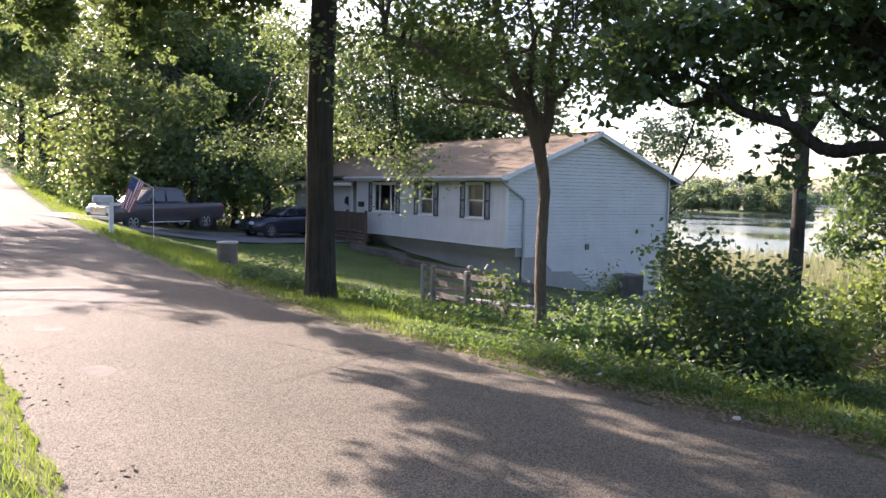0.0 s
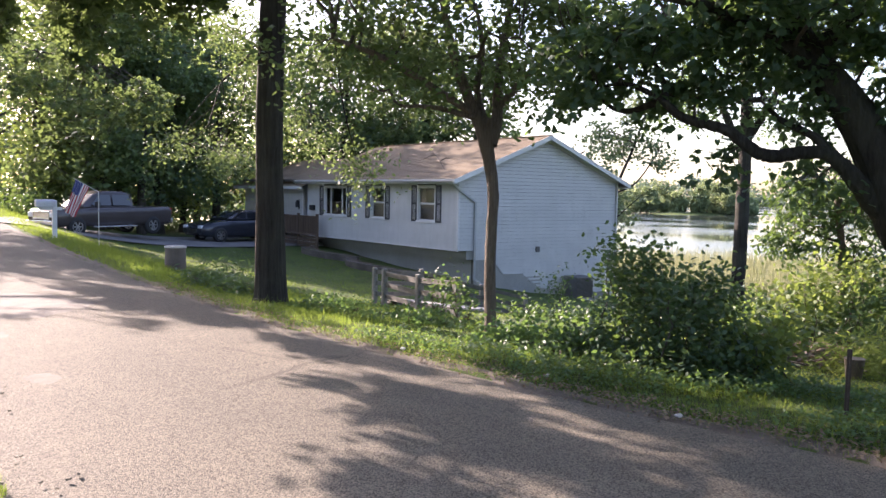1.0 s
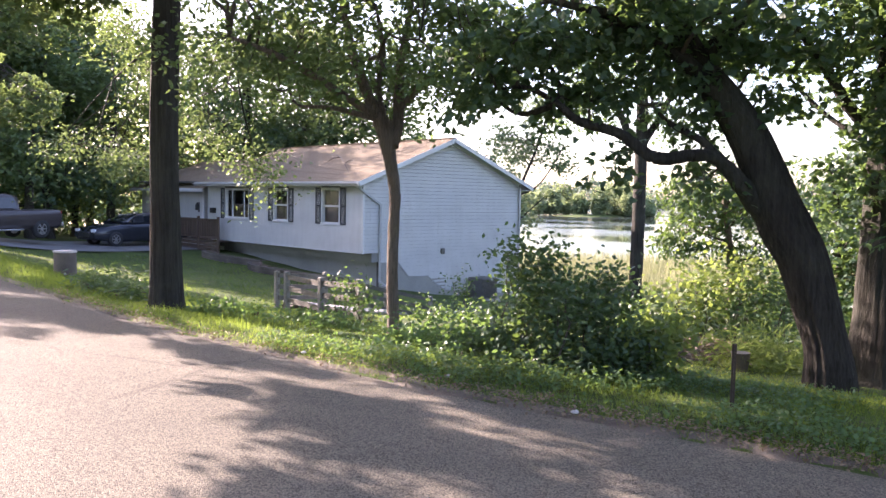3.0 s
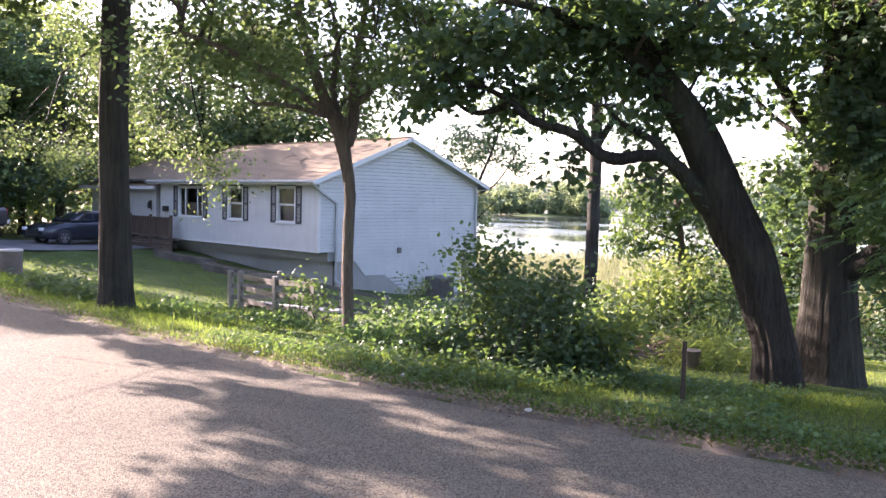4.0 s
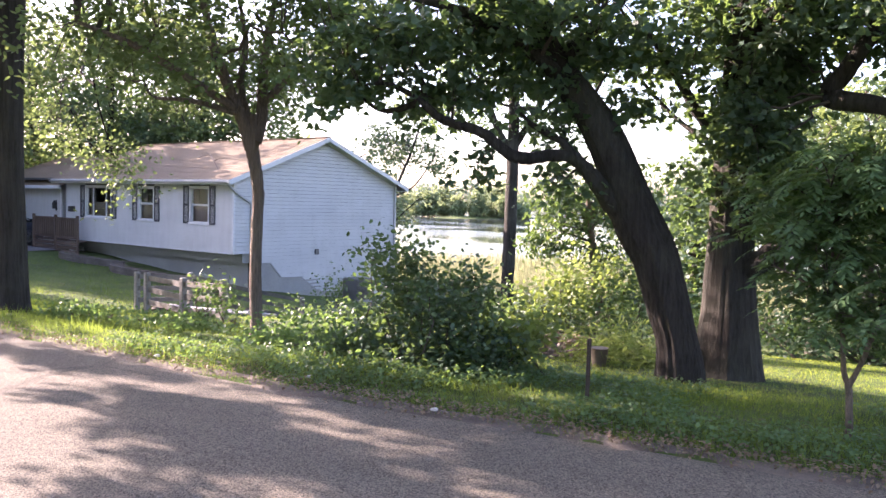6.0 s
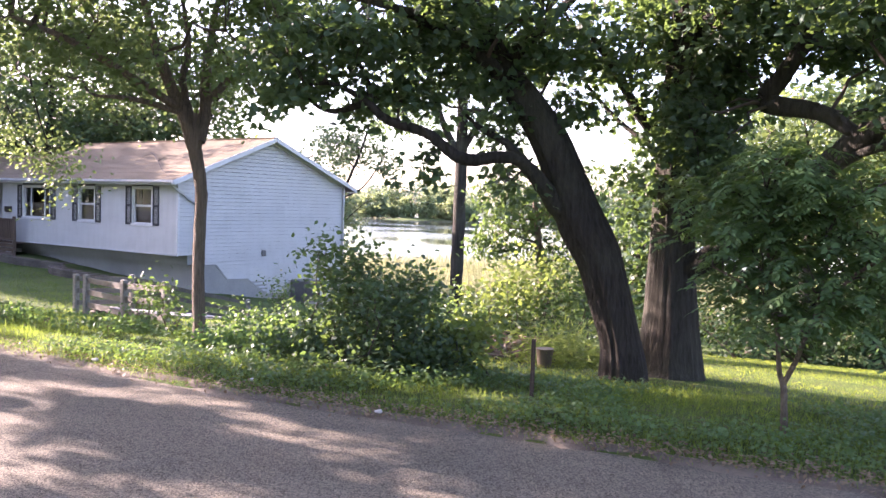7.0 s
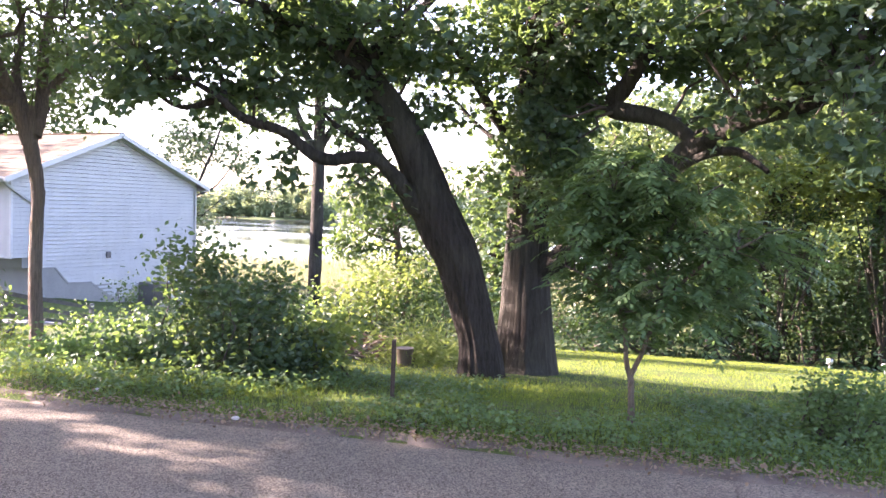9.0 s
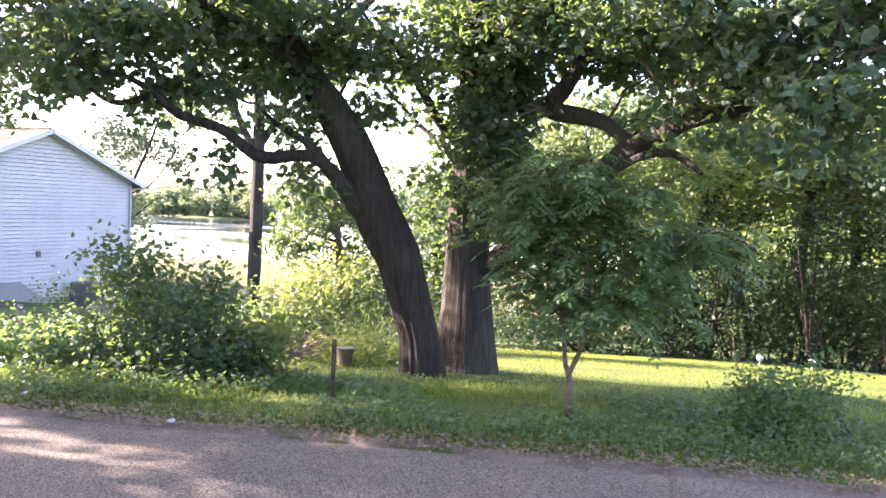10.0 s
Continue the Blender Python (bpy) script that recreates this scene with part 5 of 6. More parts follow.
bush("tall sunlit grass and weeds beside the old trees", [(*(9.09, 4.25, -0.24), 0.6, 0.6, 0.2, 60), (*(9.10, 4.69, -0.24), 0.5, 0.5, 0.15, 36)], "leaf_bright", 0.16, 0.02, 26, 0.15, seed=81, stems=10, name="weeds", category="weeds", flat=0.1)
tree("small dark-leaved tree with drooping sprays at the marsh edge",
     [base((12.79, 6.70), 0.09), row((12.79, 6.70, 0.26), 0.07), row((12.80, 6.80, 1.22), 0.055), row((12.74, 6.91, 1.99), 0.03)], [],
     [(*(12.61, 7.15, 1.69), 0.7, 0.7, 0.5, 44), (*(12.28, 7.31, 1.11), 0.4, 0.4, 0.4, 26), (*(12.89, 6.64, 1.23), 0.6, 0.6, 0.6, 40), (*(13.09, 6.46, 1.90), 0.6, 0.6, 0.5, 36)], "leaf_bush", 0.12, 0.05, 34, 0.22, seed=82, bark="bark_smooth", droop=0.8, sides=8)
tree("leafy tree standing behind the old trunks",
     [base((19.52, 7.52), 0.14), row((19.52, 7.52, -0.22), 0.12), row((19.55, 7.67, 1.39), 0.09), row((19.45, 7.88, 2.46), 0.04)], [],
     [(*(19.52, 7.72, 1.12), 1.1, 1.1, 1.1, 90), (*(19.69, 7.29, 1.94), 0.9, 0.9, 0.9, 60), (*(18.49, 7.37, -0.40), 1.4, 1.4, 1.2, 100), (*(18.80, 6.61, -0.09), 1.4, 1.4, 1.2, 90)], "leaf_bush", 0.15, 0.1, 24, 0.32, seed=83, sides=8)
tree("thin lakeshore tree with sparse airy branches behind the house",
     [base((27.96, 25.67), 0.12), row((28.04, 25.59, -0.17), 0.085), row((28.31, 25.34, 1.93), 0.07), row((28.77, 24.70, 4.01), 0.05), row((29.03, 24.11, 6.06), 0.025)],
     [[row((28.32, 25.34, 1.80), 0.05), row((28.92, 24.64, 2.34), 0.035), row((29.43, 23.96, 3.65), 0.025), row((29.65, 23.57, 4.68), 0.012)], [row((28.11, 25.54, 0.36), 0.04), row((28.64, 24.98, 1.11), 0.03), row((29.13, 24.40, 1.82), 0.012)]],
     [(*(28.88, 24.59, 3.89), 1.5, 1.4, 0.6, 34), (*(28.90, 26.02, 4.58), 1.4, 1.4, 0.7, 38), (*(29.41, 24.00, 3.26), 0.6, 0.6, 0.3, 10), (*(28.92, 24.33, 5.55), 1.6, 1.6, 0.8, 44), (*(28.50, 25.14, 1.41), 0.4, 0.4, 0.6, 10)],
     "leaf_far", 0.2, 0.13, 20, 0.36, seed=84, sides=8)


def wood_tree(x, y, height, spread, seed, leaf="leaf_maple", label="broad leafy tree in the woods", low=0.25, size=0.2, many=110, per=22, group="woodland trees"):
    """A tree of the woods behind: trunk, limbs and a crown of layered sprays."""
    rng = np.random.default_rng(seed)
    z = float(land(x, y))
    r = 0.016 * height + 0.04
    trunk = [(x, y, z - 0.15, r * 1.4), (x + rng.normal() * 0.05, y, z + 0.5, r), (x + rng.normal() * 0.2, y + rng.normal() * 0.2, z + height * 0.4, r * 0.8), (x + rng.normal() * 0.4, y + rng.normal() * 0.4, z + height * 0.85, r * 0.25)]
    limbs, blobs = [], []
    for k in range(6):
        a, h = rng.uniform(0, 6.28), height * rng.uniform(low + 0.05, 0.8)
        ln = spread * rng.uniform(0.55, 0.95)
        ex, ey, ez = x + math.cos(a) * ln, y + math.sin(a) * ln, z + h + height * 0.12
        limbs.append([(x, y, z + h * 0.85, r * 0.45), (0.5 * (x + ex), 0.5 * (y + ey), z + h, r * 0.3), (ex, ey, ez, r * 0.1)])
        blobs.append((ex, ey, ez, spread * 0.5, spread * 0.5, height * 0.13, many // 9))
    blobs.append((x, y, z + height * 0.75, spread * 0.7, spread * 0.7, height * 0.26, many // 3))
    blobs.append((x, y, z + height * (low + 0.2), spread * 0.9, spread * 0.9, height * 0.2, many // 5))
    return tree(label, trunk, limbs, blobs, leaf, size, size * 0.7, per, spread * 0.14 + 0.15, seed=seed, sides=8, group=group)


# woods behind the lawn
for k, (px, py, h, s, lf) in enumerate([(19.5, 3.6, 7.5, 2.4, "leaf_maple"), (21.0, 1.2, 8.0, 2.6, "leaf_bright"), (21.5, -1.2, 8.5, 2.8, "leaf_maple"), (22.5, -3.6, 8.0, 2.6, "leaf_bright"), (22.0, -6.4, 8.5, 2.8, "leaf_maple"), (24.5, 0.2, 9.5, 3.0, "leaf_bright"),
                                         (25.0, -2.6, 9.5, 3.0, "leaf_bright"), (25.5, 3.0, 8.0, 2.6, "leaf_far"), (26.5, -6.0, 9.5, 3.2, "leaf_bright"), (19.0, -5.0, 7.0, 2.4, "leaf_oak"), (18.0, -9.5, 8.0, 3.0, "leaf_oak"), (21.0, 5.2, 6.0, 2.0, "leaf_far")]):
    wood_tree(px, py, h * 0.8, s, 100 + k, lf, "leafy woodland tree at the edge of the lawn", low=0.5, many=270, size=0.14, per=26)
# thickets whose leaves are darkened to stand for shade under the crowns
bush("thicket under the woodland trees, shade put into its leaf colour", [(20.0, 1.5, -0.9, 0.9, 2.6, 0.8, 120), (20.6, -2.5, -0.8, 1.0, 2.6, 1.0, 130), (18.2, 3.6, -0.9, 0.9, 1.6, 0.5, 60), (22.5, 0.5, -0.4, 1.2, 4.0, 1.4, 200), (23.0, -5.0, -0.2, 1.2, 3.5, 1.7, 220)], "leaf_shaded", 0.13, 0.09, 24, 0.25, seed=121, stems=70, stem_r=0.03)
bush("thicket at the far end of the lawn, shade put into its leaf colour", [(21.0, -6.0, -1.2, 1.2, 2.4, 0.8, 90), (16.5, 4.6, -0.8, 0.9, 1.0, 0.4, 40), (14.5, 5.6, -0.6, 1.0, 0.9, 0.4, 40)], "leaf_shaded", 0.10, 0.065, 22, 0.25, seed=122, stems=30)

for k, (px, py) in enumerate([(19.6, -1.2), (19.4, -2.7), (19.8, 0.9)]):
    rng = np.random.default_rng(130 + k)
    z = float(land(px, py))
    stems_ = []
    for q in range(6):
        a, ln = rng.uniform(0, 6.28), rng.uniform(0.35, 0.9)
        stems_.append([(px, py, z - 0.05, 0.035), (px + 0.35 * ln * math.cos(a), py + 0.35 * ln * math.sin(a), z + 1.0, 0.028), (px + ln * math.cos(a), py + ln * math.sin(a), z + 2.6, 0.016), (px + 1.3 * ln * math.cos(a), py + 1.3 * ln * math.sin(a), z + 3.4, 0.006)])
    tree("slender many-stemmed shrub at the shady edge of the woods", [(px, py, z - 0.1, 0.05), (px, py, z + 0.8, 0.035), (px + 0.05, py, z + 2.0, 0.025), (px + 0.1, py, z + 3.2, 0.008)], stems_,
         [(px, py, z + 2.9, 0.9, 0.9, 0.7, 60), (px, py, z + 1.7, 0.7, 0.7, 0.4, 14)], "leaf_shaded", 0.11, 0.075, 22, 0.22, seed=130 + k, sides=8, group="woodland shrubs", category="shrub", name="shrub", lobes=2)

# trees behind the house and woods beyond the driveway
for k, (px, py, h, s, lf) in enumerate([(28, 41, 13, 3.4, "leaf_maple"), (27.2, 38.8, 14, 3.2, "leaf_maple"), (28.6, 35.4, 13.0, 2.8, "leaf_maple"), (24, 43, 13, 3.4, "leaf_oak"), (26, 46, 10, 3.6, "leaf_oak"), (22, 47, 12, 4.0, "leaf_maple"), (31, 30, 7.5, 2.4, "leaf_far"), (18, 50, 13, 4.0, "leaf_maple"),
                                         (13, 48, 12, 4.0, "leaf_oak"), (9.5, 52, 12, 4.0, "leaf_maple"), (15, 44, 9, 3.2, "leaf_bright"), (11, 43, 8.5, 3.0, "leaf_maple"), (24, 52, 14, 4.5, "leaf_oak"), (7.5, 60, 13, 4.4, "leaf_maple"),
                                         (12, 64, 14, 4.5, "leaf_oak"), (20, 62, 15, 4.8, "leaf_oak"), (9.5, 74, 14, 4.6, "leaf_maple"), (8.5, 46, 13.5, 3.6, "leaf_bright"), (9.8, 40.5, 11.8, 3.6, "leaf_maple"), (13, 41.5, 11.0, 3.6, "leaf_oak"), (16.5, 43, 12, 3.6, "leaf_maple"), (6.8, 66, 11, 3.6, "leaf_maple"), (15.5, 56, 13, 4.4, "leaf_maple"), (31, 58, 10, 4.0, "leaf_oak"), (5.5, 84, 12, 4.5, "leaf_maple"), (11, 88, 14, 5, "leaf_oak"), (4.0, 100, 13, 5, "leaf_oak"), (9, 108, 14, 5, "leaf_oak"), (-3, 110, 14, 5, "leaf_oak")]):
    wood_tree(px, py, h, s, 140 + k, lf, "tall leafy woodland tree beyond the driveway" if px < 26 else "tall leafy tree behind the house", low=0.1, size=0.26, many=700 if (px, py) == (9.8, 40.5) else 380 if 35 < py < 47 else 110 if py > 55 else 170)
tree("leafy tree beside the driveway shading the house front", [base((11.6, 39.8), 0.24), (11.6, 39.8, 1.5, 0.18), (11.7, 39.6, 4.0, 0.14), (12.0, 39.2, 7.0, 0.05)],
     [[(11.7, 39.6, 4.0, 0.09), (12.4, 38.2, 5.4, 0.06), (12.9, 36.9, 6.2, 0.025)], [(11.7, 39.5, 4.6, 0.08), (12.6, 40.2, 6.0, 0.05), (13.2, 41.2, 6.8, 0.02)]],
     [(12.9, 36.2, 6.4, 1.2, 1.1, 0.7, 60), (13.0, 38.0, 6.8, 1.3, 1.3, 0.8, 80), (13.0, 39.8, 7.0, 1.3, 1.2, 0.8, 70), (13.2, 41.6, 7.0, 1.2, 1.0, 0.7, 40)], "leaf_maple", 0.2, 0.14, 26, 0.34, seed=184, sides=10, group="woodland trees")
bush("leafy undergrowth at the edge of the woods", [(8.0, 44, 0.6, 1.2, 1.6, 0.7, 60), (11, 46, 0.3, 2.0, 1.2, 0.8, 70), (15.5, 47, 0.1, 2.2, 1.2, 0.8, 70), (7.2, 50, 1.2, 1.2, 3.0, 0.7, 60)], "leaf_bush", 0.18, 0.13, 20, 0.34, seed=170, stems=30)
bush("sunlit bushes beside the climbing road", [(6.6, 40, 0.7, 0.8, 2.4, 0.6, 60), (7.0, 58, 2.2, 0.9, 6.0, 0.8, 70)], "leaf_bush", 0.16, 0.11, 20, 0.28, seed=171, stems=20)

# roadside trees on the other verge, known by their shade on the asphalt
tree("roadside tree on the near verge throwing dappled shade", [base((-4.0, 8.1), 0.26), (-4.0, 8.1, 0.6, 0.19), (-4.0, 8.2, 2.3, 0.15), (-3.8, 8.5, 3.6, 0.10), (-3.4, 9.0, 5.0, 0.04)],
     [[(-3.9, 8.3, 3.2, 0.05), (-3.0, 10.0, 4.6, 0.03), (-2.4, 12.0, 4.9, 0.014)], [(-3.8, 8.5, 3.8, 0.05), (-1.8, 9.6, 5.0, 0.03), (-0.4, 10.6, 5.4, 0.012)]],
     [over(3.4, 1.6, 4.6, 0.8, 1.2, 0.6, 70), over(4.6, 2.0, 4.8, 0.8, 1.2, 0.7, 80), over(5.6, 1.6, 4.7, 0.7, 1.2, 0.7, 80), over(2.2, 2.4, 4.8, 0.8, 1.2, 0.6, 60), over(6.2, 4.4, 5.2, 0.8, 1.4, 0.6, 60),
      over(3.0, 5.0, 5.4, 1.4, 1.4, 0.6, 70), over(4.7, 0.4, 4.5, 0.45, 0.6, 0.4, 40), over(2.9, 0.4, 4.5, 0.6, 0.6, 0.4, 36), over(1.0, 4.0, 5.0, 1.0, 1.4, 0.6, 50), over(3.6, -1.6, 4.1, 0.22, 0.5, 0.3, 14), over(4.3, -1.2, 4.2, 0.2, 0.6, 0.35, 14),
      over(6.75, -4.4, 4.6, 0.14, 0.8, 0.5, 26), over(6.55, -1.4, 4.6, 0.35, 1.0, 0.6, 40), over(5.4, -2.5, 4.4, 0.22, 0.7, 0.4, 26), over(4.85, -2.0, 4.4, 0.2, 0.7, 0.4, 22), over(5.9, -1.2, 4.5, 0.25, 0.8, 0.5, 26)],
     "leaf_maple", 0.12, 0.09, 26, 0.2, seed=180, lobes=3, twig_r=0.016)
tree("roadside tree farther up the near verge", [base((-3.9, 25.0), 0.24), (-3.9, 25.0, 0.8, 0.18), (-3.8, 24.8, 2.4, 0.15), (-3.4, 24.6, 5.0, 0.06)],
     [[(-3.7, 24.7, 3.0, 0.06), (-2.0, 23.6, 4.2, 0.03), (0.2, 22.2, 4.6, 0.012)], [(-3.7, 24.8, 3.2, 0.08), (-1.0, 24.9, 4.9, 0.06), (2.5, 24.6, 5.4, 0.04), (5.0, 23.4, 5.0, 0.015)]],
     [(3.8, 24.6, 4.7, 1.7, 1.7, 0.8, 80), (5.9, 22.6, 3.9, 1.5, 1.5, 0.7, 70), (1.6, 25.4, 6.0, 1.6, 1.6, 0.8, 60), over(9.8, -5.2, 4.8, 0.25, 0.9, 0.35, 34), over(8.9, -9.7, 4.6, 0.3, 0.5, 0.3, 26), over(8.4, -8.2, 4.6, 0.35, 0.6, 0.35, 34), over(7.9, -7.0, 4.6, 0.25, 0.5, 0.3, 22)], "leaf_maple", 0.12, 0.09, 26, 0.2, seed=181, lobes=3, twig_r=0.014)

tree("great roadside tree spreading its crown over the climbing road", [base((-3.4, 42.0), 0.5), (-3.4, 42.0, 2.0, 0.36), (-3.0, 41.8, 5.0, 0.3), (-2.0, 41.4, 8.5, 0.2), (-1.0, 41.0, 12.0, 0.06)],
     [[(-3.1, 41.9, 4.6, 0.18), (-0.5, 41.0, 6.6, 0.13), (2.5, 40.0, 7.8, 0.08), (5.0, 39.4, 8.0, 0.03)], [(-2.7, 41.6, 6.0, 0.16), (-1.0, 39.5, 8.0, 0.1), (1.0, 37.4, 8.8, 0.04)], [(-2.2, 41.5, 7.8, 0.14), (0.5, 43.0, 9.8, 0.08), (3.5, 44.0, 10.5, 0.03)]],
     [(1.2, 40.6, 9.3, 3.9, 4.0, 2.6, 300), (3.6, 39.6, 7.4, 2.2, 2.6, 1.4, 120), (3.2, 43.6, 9.6, 2.4, 2.4, 2.0, 110), (4.9, 40.8, 6.0, 1.0, 1.4, 0.8, 36)], "leaf_maple", 0.24, 0.18, 26, 0.42, seed=183, lobes=1, sides=12)

# woods that close the view beyond
rng = np.random.default_rng(8)
m = 9000
a = np.radians(rng.uniform(-40, 40, m))
d = 118 + 30 * rng.random(m)
cc = np.stack([8 + d * np.sin(a), d * np.cos(a), np.zeros(m)], -1)
cc[:, 2] = land(cc[:, 0], cc[:, 1]) + 13 * rng.random(m) ** 0.8 * (1 + 0.2 * np.sin(a * 40))
cc = np.repeat(cc, 3, 0) + rng.standard_normal((m * 3, 3)) * 0.9
v, f = leaf_quads(rng, cc, 1.0, 0.8, 0.4)
tagged(Build().quads(v, f).object("woods_beyond", M["leaf_oak"]), "dense dark woods on the hill beyond the road", "woods", kind="stuff")

# unseen wood added behind the onlooker, to block low sky and darken window reflections
m = 5600
cc = np.stack([rng.uniform(-26, -14, m), rng.uniform(-45, 105, m), np.zeros(m)], -1)
cc[:, 2] = np.maximum(land(cc[:, 0], cc[:, 1]), 0) + 13.5 * rng.random(m) ** 0.85
cc = np.repeat(cc, 4, 0) + rng.standard_normal((m * 4, 3)) * 0.7
v, f = leaf_quads(rng, cc, 0.6, 0.45, 0.4)
tagged(Build().quads(v, f).object("unseen_woods", M["leaf_oak"]), "unseen dark woods added across the road to block low sky", "woods", kind="stuff")
m = 5200
cc = np.stack([rng.uniform(30, 40, m), rng.uniform(-30, 9, m), np.zeros(m)], -1)
cc[:, 2] = -2.8 + 7.2 * rng.random(m) ** 0.9 * (1 + 0.2 * np.sin(cc[:, 1] * 0.9))
cc = np.repeat(cc, 11, 0) + rng.standard_normal((m * 11, 3)) * 0.5
# split by height: sunlight put into the upper leaf colour, shade into the lower
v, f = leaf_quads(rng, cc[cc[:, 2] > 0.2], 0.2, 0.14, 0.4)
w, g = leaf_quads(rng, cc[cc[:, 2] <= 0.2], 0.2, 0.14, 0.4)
tagged(Build().quads(w, g).object("underwood", M["leaf_shaded"]), "underwood behind the lawn thicket, shade put into its leaf colour", "woods", kind="stuff")
deep = np.stack([rng.uniform(41, 48, 9000), rng.uniform(-40, 6, 9000), -2.5 + 6.5 * rng.random(9000)], -1)
w, g = leaf_quads(rng, deep, 0.8, 0.6, 0.4)
tagged(Build().quads(w, g).object("woods_deep", M["leaf_oak"]), "deep shaded woods farther back", "woods", kind="stuff")
tagged(Build().quads(v, f).object("woods_behind", M["leaf_bright"]), "woods behind the lawn thicket, sunlight put into their leaf colour", "woods", kind="stuff")

# the far shores
rng = np.random.default_rng(9)
for k in range(34):
    w = -8 + 46 * rng.random()
    q = 272 + 24 * rng.random()
    x, y = q * 0.766 + w * 0.643, q * 0.643 - w * 0.766
    h = rng.uniform(2.5, 8.5) if q < 282 else rng.uniform(6, 13)
    if w > 32:
        h *= 0.5
    c = empty("tree", x, y, float(land(x, y)), "leafy tree on the far lakeshore, sun and haze put into its colour", "tree", "far lakeshore trees")
    z = float(land(x, y))
    b = Build().tube([(x, y, z - 0.5), (x, y, z + h * 0.4), (x, y, z + h * 0.8)], [0.3, 0.22, 0.08], 6)
    place(b.object("trunk", M["twig"]), c)
    tips = in_blobs(rng, [(x, y, z + h * 0.5, h * 0.36, h * 0.36, h * 0.5, 130)])
    cc = np.repeat(tips, 12, 0) + rng.standard_normal((1560, 3)) * 0.45
    cc[:, 2] = np.maximum(cc[:, 2], z + 0.2)
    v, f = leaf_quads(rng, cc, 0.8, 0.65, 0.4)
    # pale leaf tones here carry sunlight and distance haze
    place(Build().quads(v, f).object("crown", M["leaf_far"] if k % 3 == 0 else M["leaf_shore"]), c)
m = 5200
w = rng.uniform(-260, 380, m)
q = 640 + rng.uniform(0, 60, m)
h = (9 + 5 * np.sin(w * 0.05) + 4 * np.sin(w * 0.17 + 1)) + 4
cc = np.stack([q * 0.766 + w * 0.643, q * 0.643 - w * 0.766, -2 + np.maximum(1.0, h * rng.uniform(0, 1, m) ** 0.7)], -1)
cc = np.repeat(cc, 3, 0) + rng.standard_normal((m * 3, 3)) * 1.2
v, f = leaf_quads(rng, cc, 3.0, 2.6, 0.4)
tagged(Build().quads(v, f).object("far_woods", M["leaf_distant_haze"]), "line of woods along the far shore, haze put into its bluish colour", "woods", kind="stuff")

# ---- grasses ----


def blades(name, rng, x, y, height, width, material, label, category, lean=0.35, lift=0.0, bent=False):
    m = len(x)
    z = land(x, y) + lift + np.where(x < 0.4, np.minimum((0.4 - x) * 0.04, 0.5), 0)
    a = rng.uniform(0, 2 * np.pi, m)
    h = height * rng.uniform(0.5, 1.3, m)
    w = width * rng.uniform(0.7, 1.3, m)
    sx, sy = np.cos(a) * w / 2, np.sin(a) * w / 2
    b_ = rng.uniform(0, 2 * np.pi, m)
    lx, ly = np.cos(b_) * h * lean * rng.random(m), np.sin(b_) * h * lean * rng.random(m)
    foot = np.stack([x, y, z - 0.02], -1)
    side = np.stack([sx, sy, 0 * sx], -1)
    mid = foot + np.stack([lx * 0.4, ly * 0.4, h * 0.6], -1)
    tip = foot + np.stack([lx, ly, h], -1)
    if not bent:
        v = np.stack([foot - side, foot + side, tip + side * 0.15, tip - side * 0.15], 1).reshape(-1, 3)
        return tagged(Build().quads(v, np.arange(m * 4).reshape(-1, 4)).object(name, material), label, category, kind="stuff")
    v = np.stack([foot - side, foot + side, mid + side * 0.7, mid - side * 0.7, tip - side * 0.12, tip + side * 0.12], 1).reshape(-1, 3)
    k = np.arange(m)[:, None] * 6
    f = np.concatenate([k + np.array([[0, 1, 2, 3]]), k + np.array([[3, 2, 5, 4]])], 0)
    return tagged(Build().quads(v, f).object(name, material), label, category, kind="stuff")


rng = np.random.default_rng(17)


def thick(m, y0, y1, s0, s1, keep):
    y = rng.uniform(y0, y1, m)
    s = s0 + (s1 - s0) * rng.random(m)
    x = road_edge(y) + s
    ok = np.array([noise.noise((a * 0.8, b_ * 0.8, 2.0)) for a, b_ in zip(x, y)]) > keep
    return x[ok], y[ok]


x, y = thick(90000, -6, 17, -0.08, 3.0, -0.75)
blades("verge_grass", rng, x, y, 0.065, 0.006, M["grass"], "uncut green grass along the road verge", "grass", lean=0.9)
x, y = thick(6500, -6, 17, 0.0, 1.6, -0.1)
blades("tall_grass", rng, x, y, 0.13, 0.008, M["grass"], "taller tufts of grass along the road verge", "grass", lean=0.9, bent=True)
x, y = thick(96000, -9, 8, 1.7, 12.5, -0.9)
blades("lawn_grass", rng, x, y, 0.026, 0.007, M["lawn"], "short mown lawn below the old trees", "grass", lean=0.9, lift=0.025)
x, y = thick(32000, 10, 31, 0.3, 12.0, -0.9)
ok = x < 16.2
blades("yard_grass", rng, x[ok], y[ok], 0.07, 0.012, M["grass"], "mown front yard lawn", "grass", lean=0.9)
x, y = thick(16000, 17, 60, 0.02, 2.0, -0.9)
blades("verge_grass", rng, x, y, 0.12, 0.02, M["grass"], "sunlit grass beside the climbing road", "grass", lean=0.9)
y = rng.uniform(-2, 9, 30000)
edge = np.array([0.54 + 0.13 * noise.noise((3.0, t * 1.1, 2.0)) + 0.07 * noise.noise((6.0, t * 4.0, 1.0)) for t in y])
x = edge - 2.0 * rng.random(30000) ** 1.5
blades("verge_grass", rng, x, y, 0.05, 0.006, M["grass"], "trodden green grass on the near verge", "grass", lean=0.9, lift=0.02)
# broad-leaved ground cover
x, y = thick(10500, -5, 8, 0.2, 2.3, -0.12)
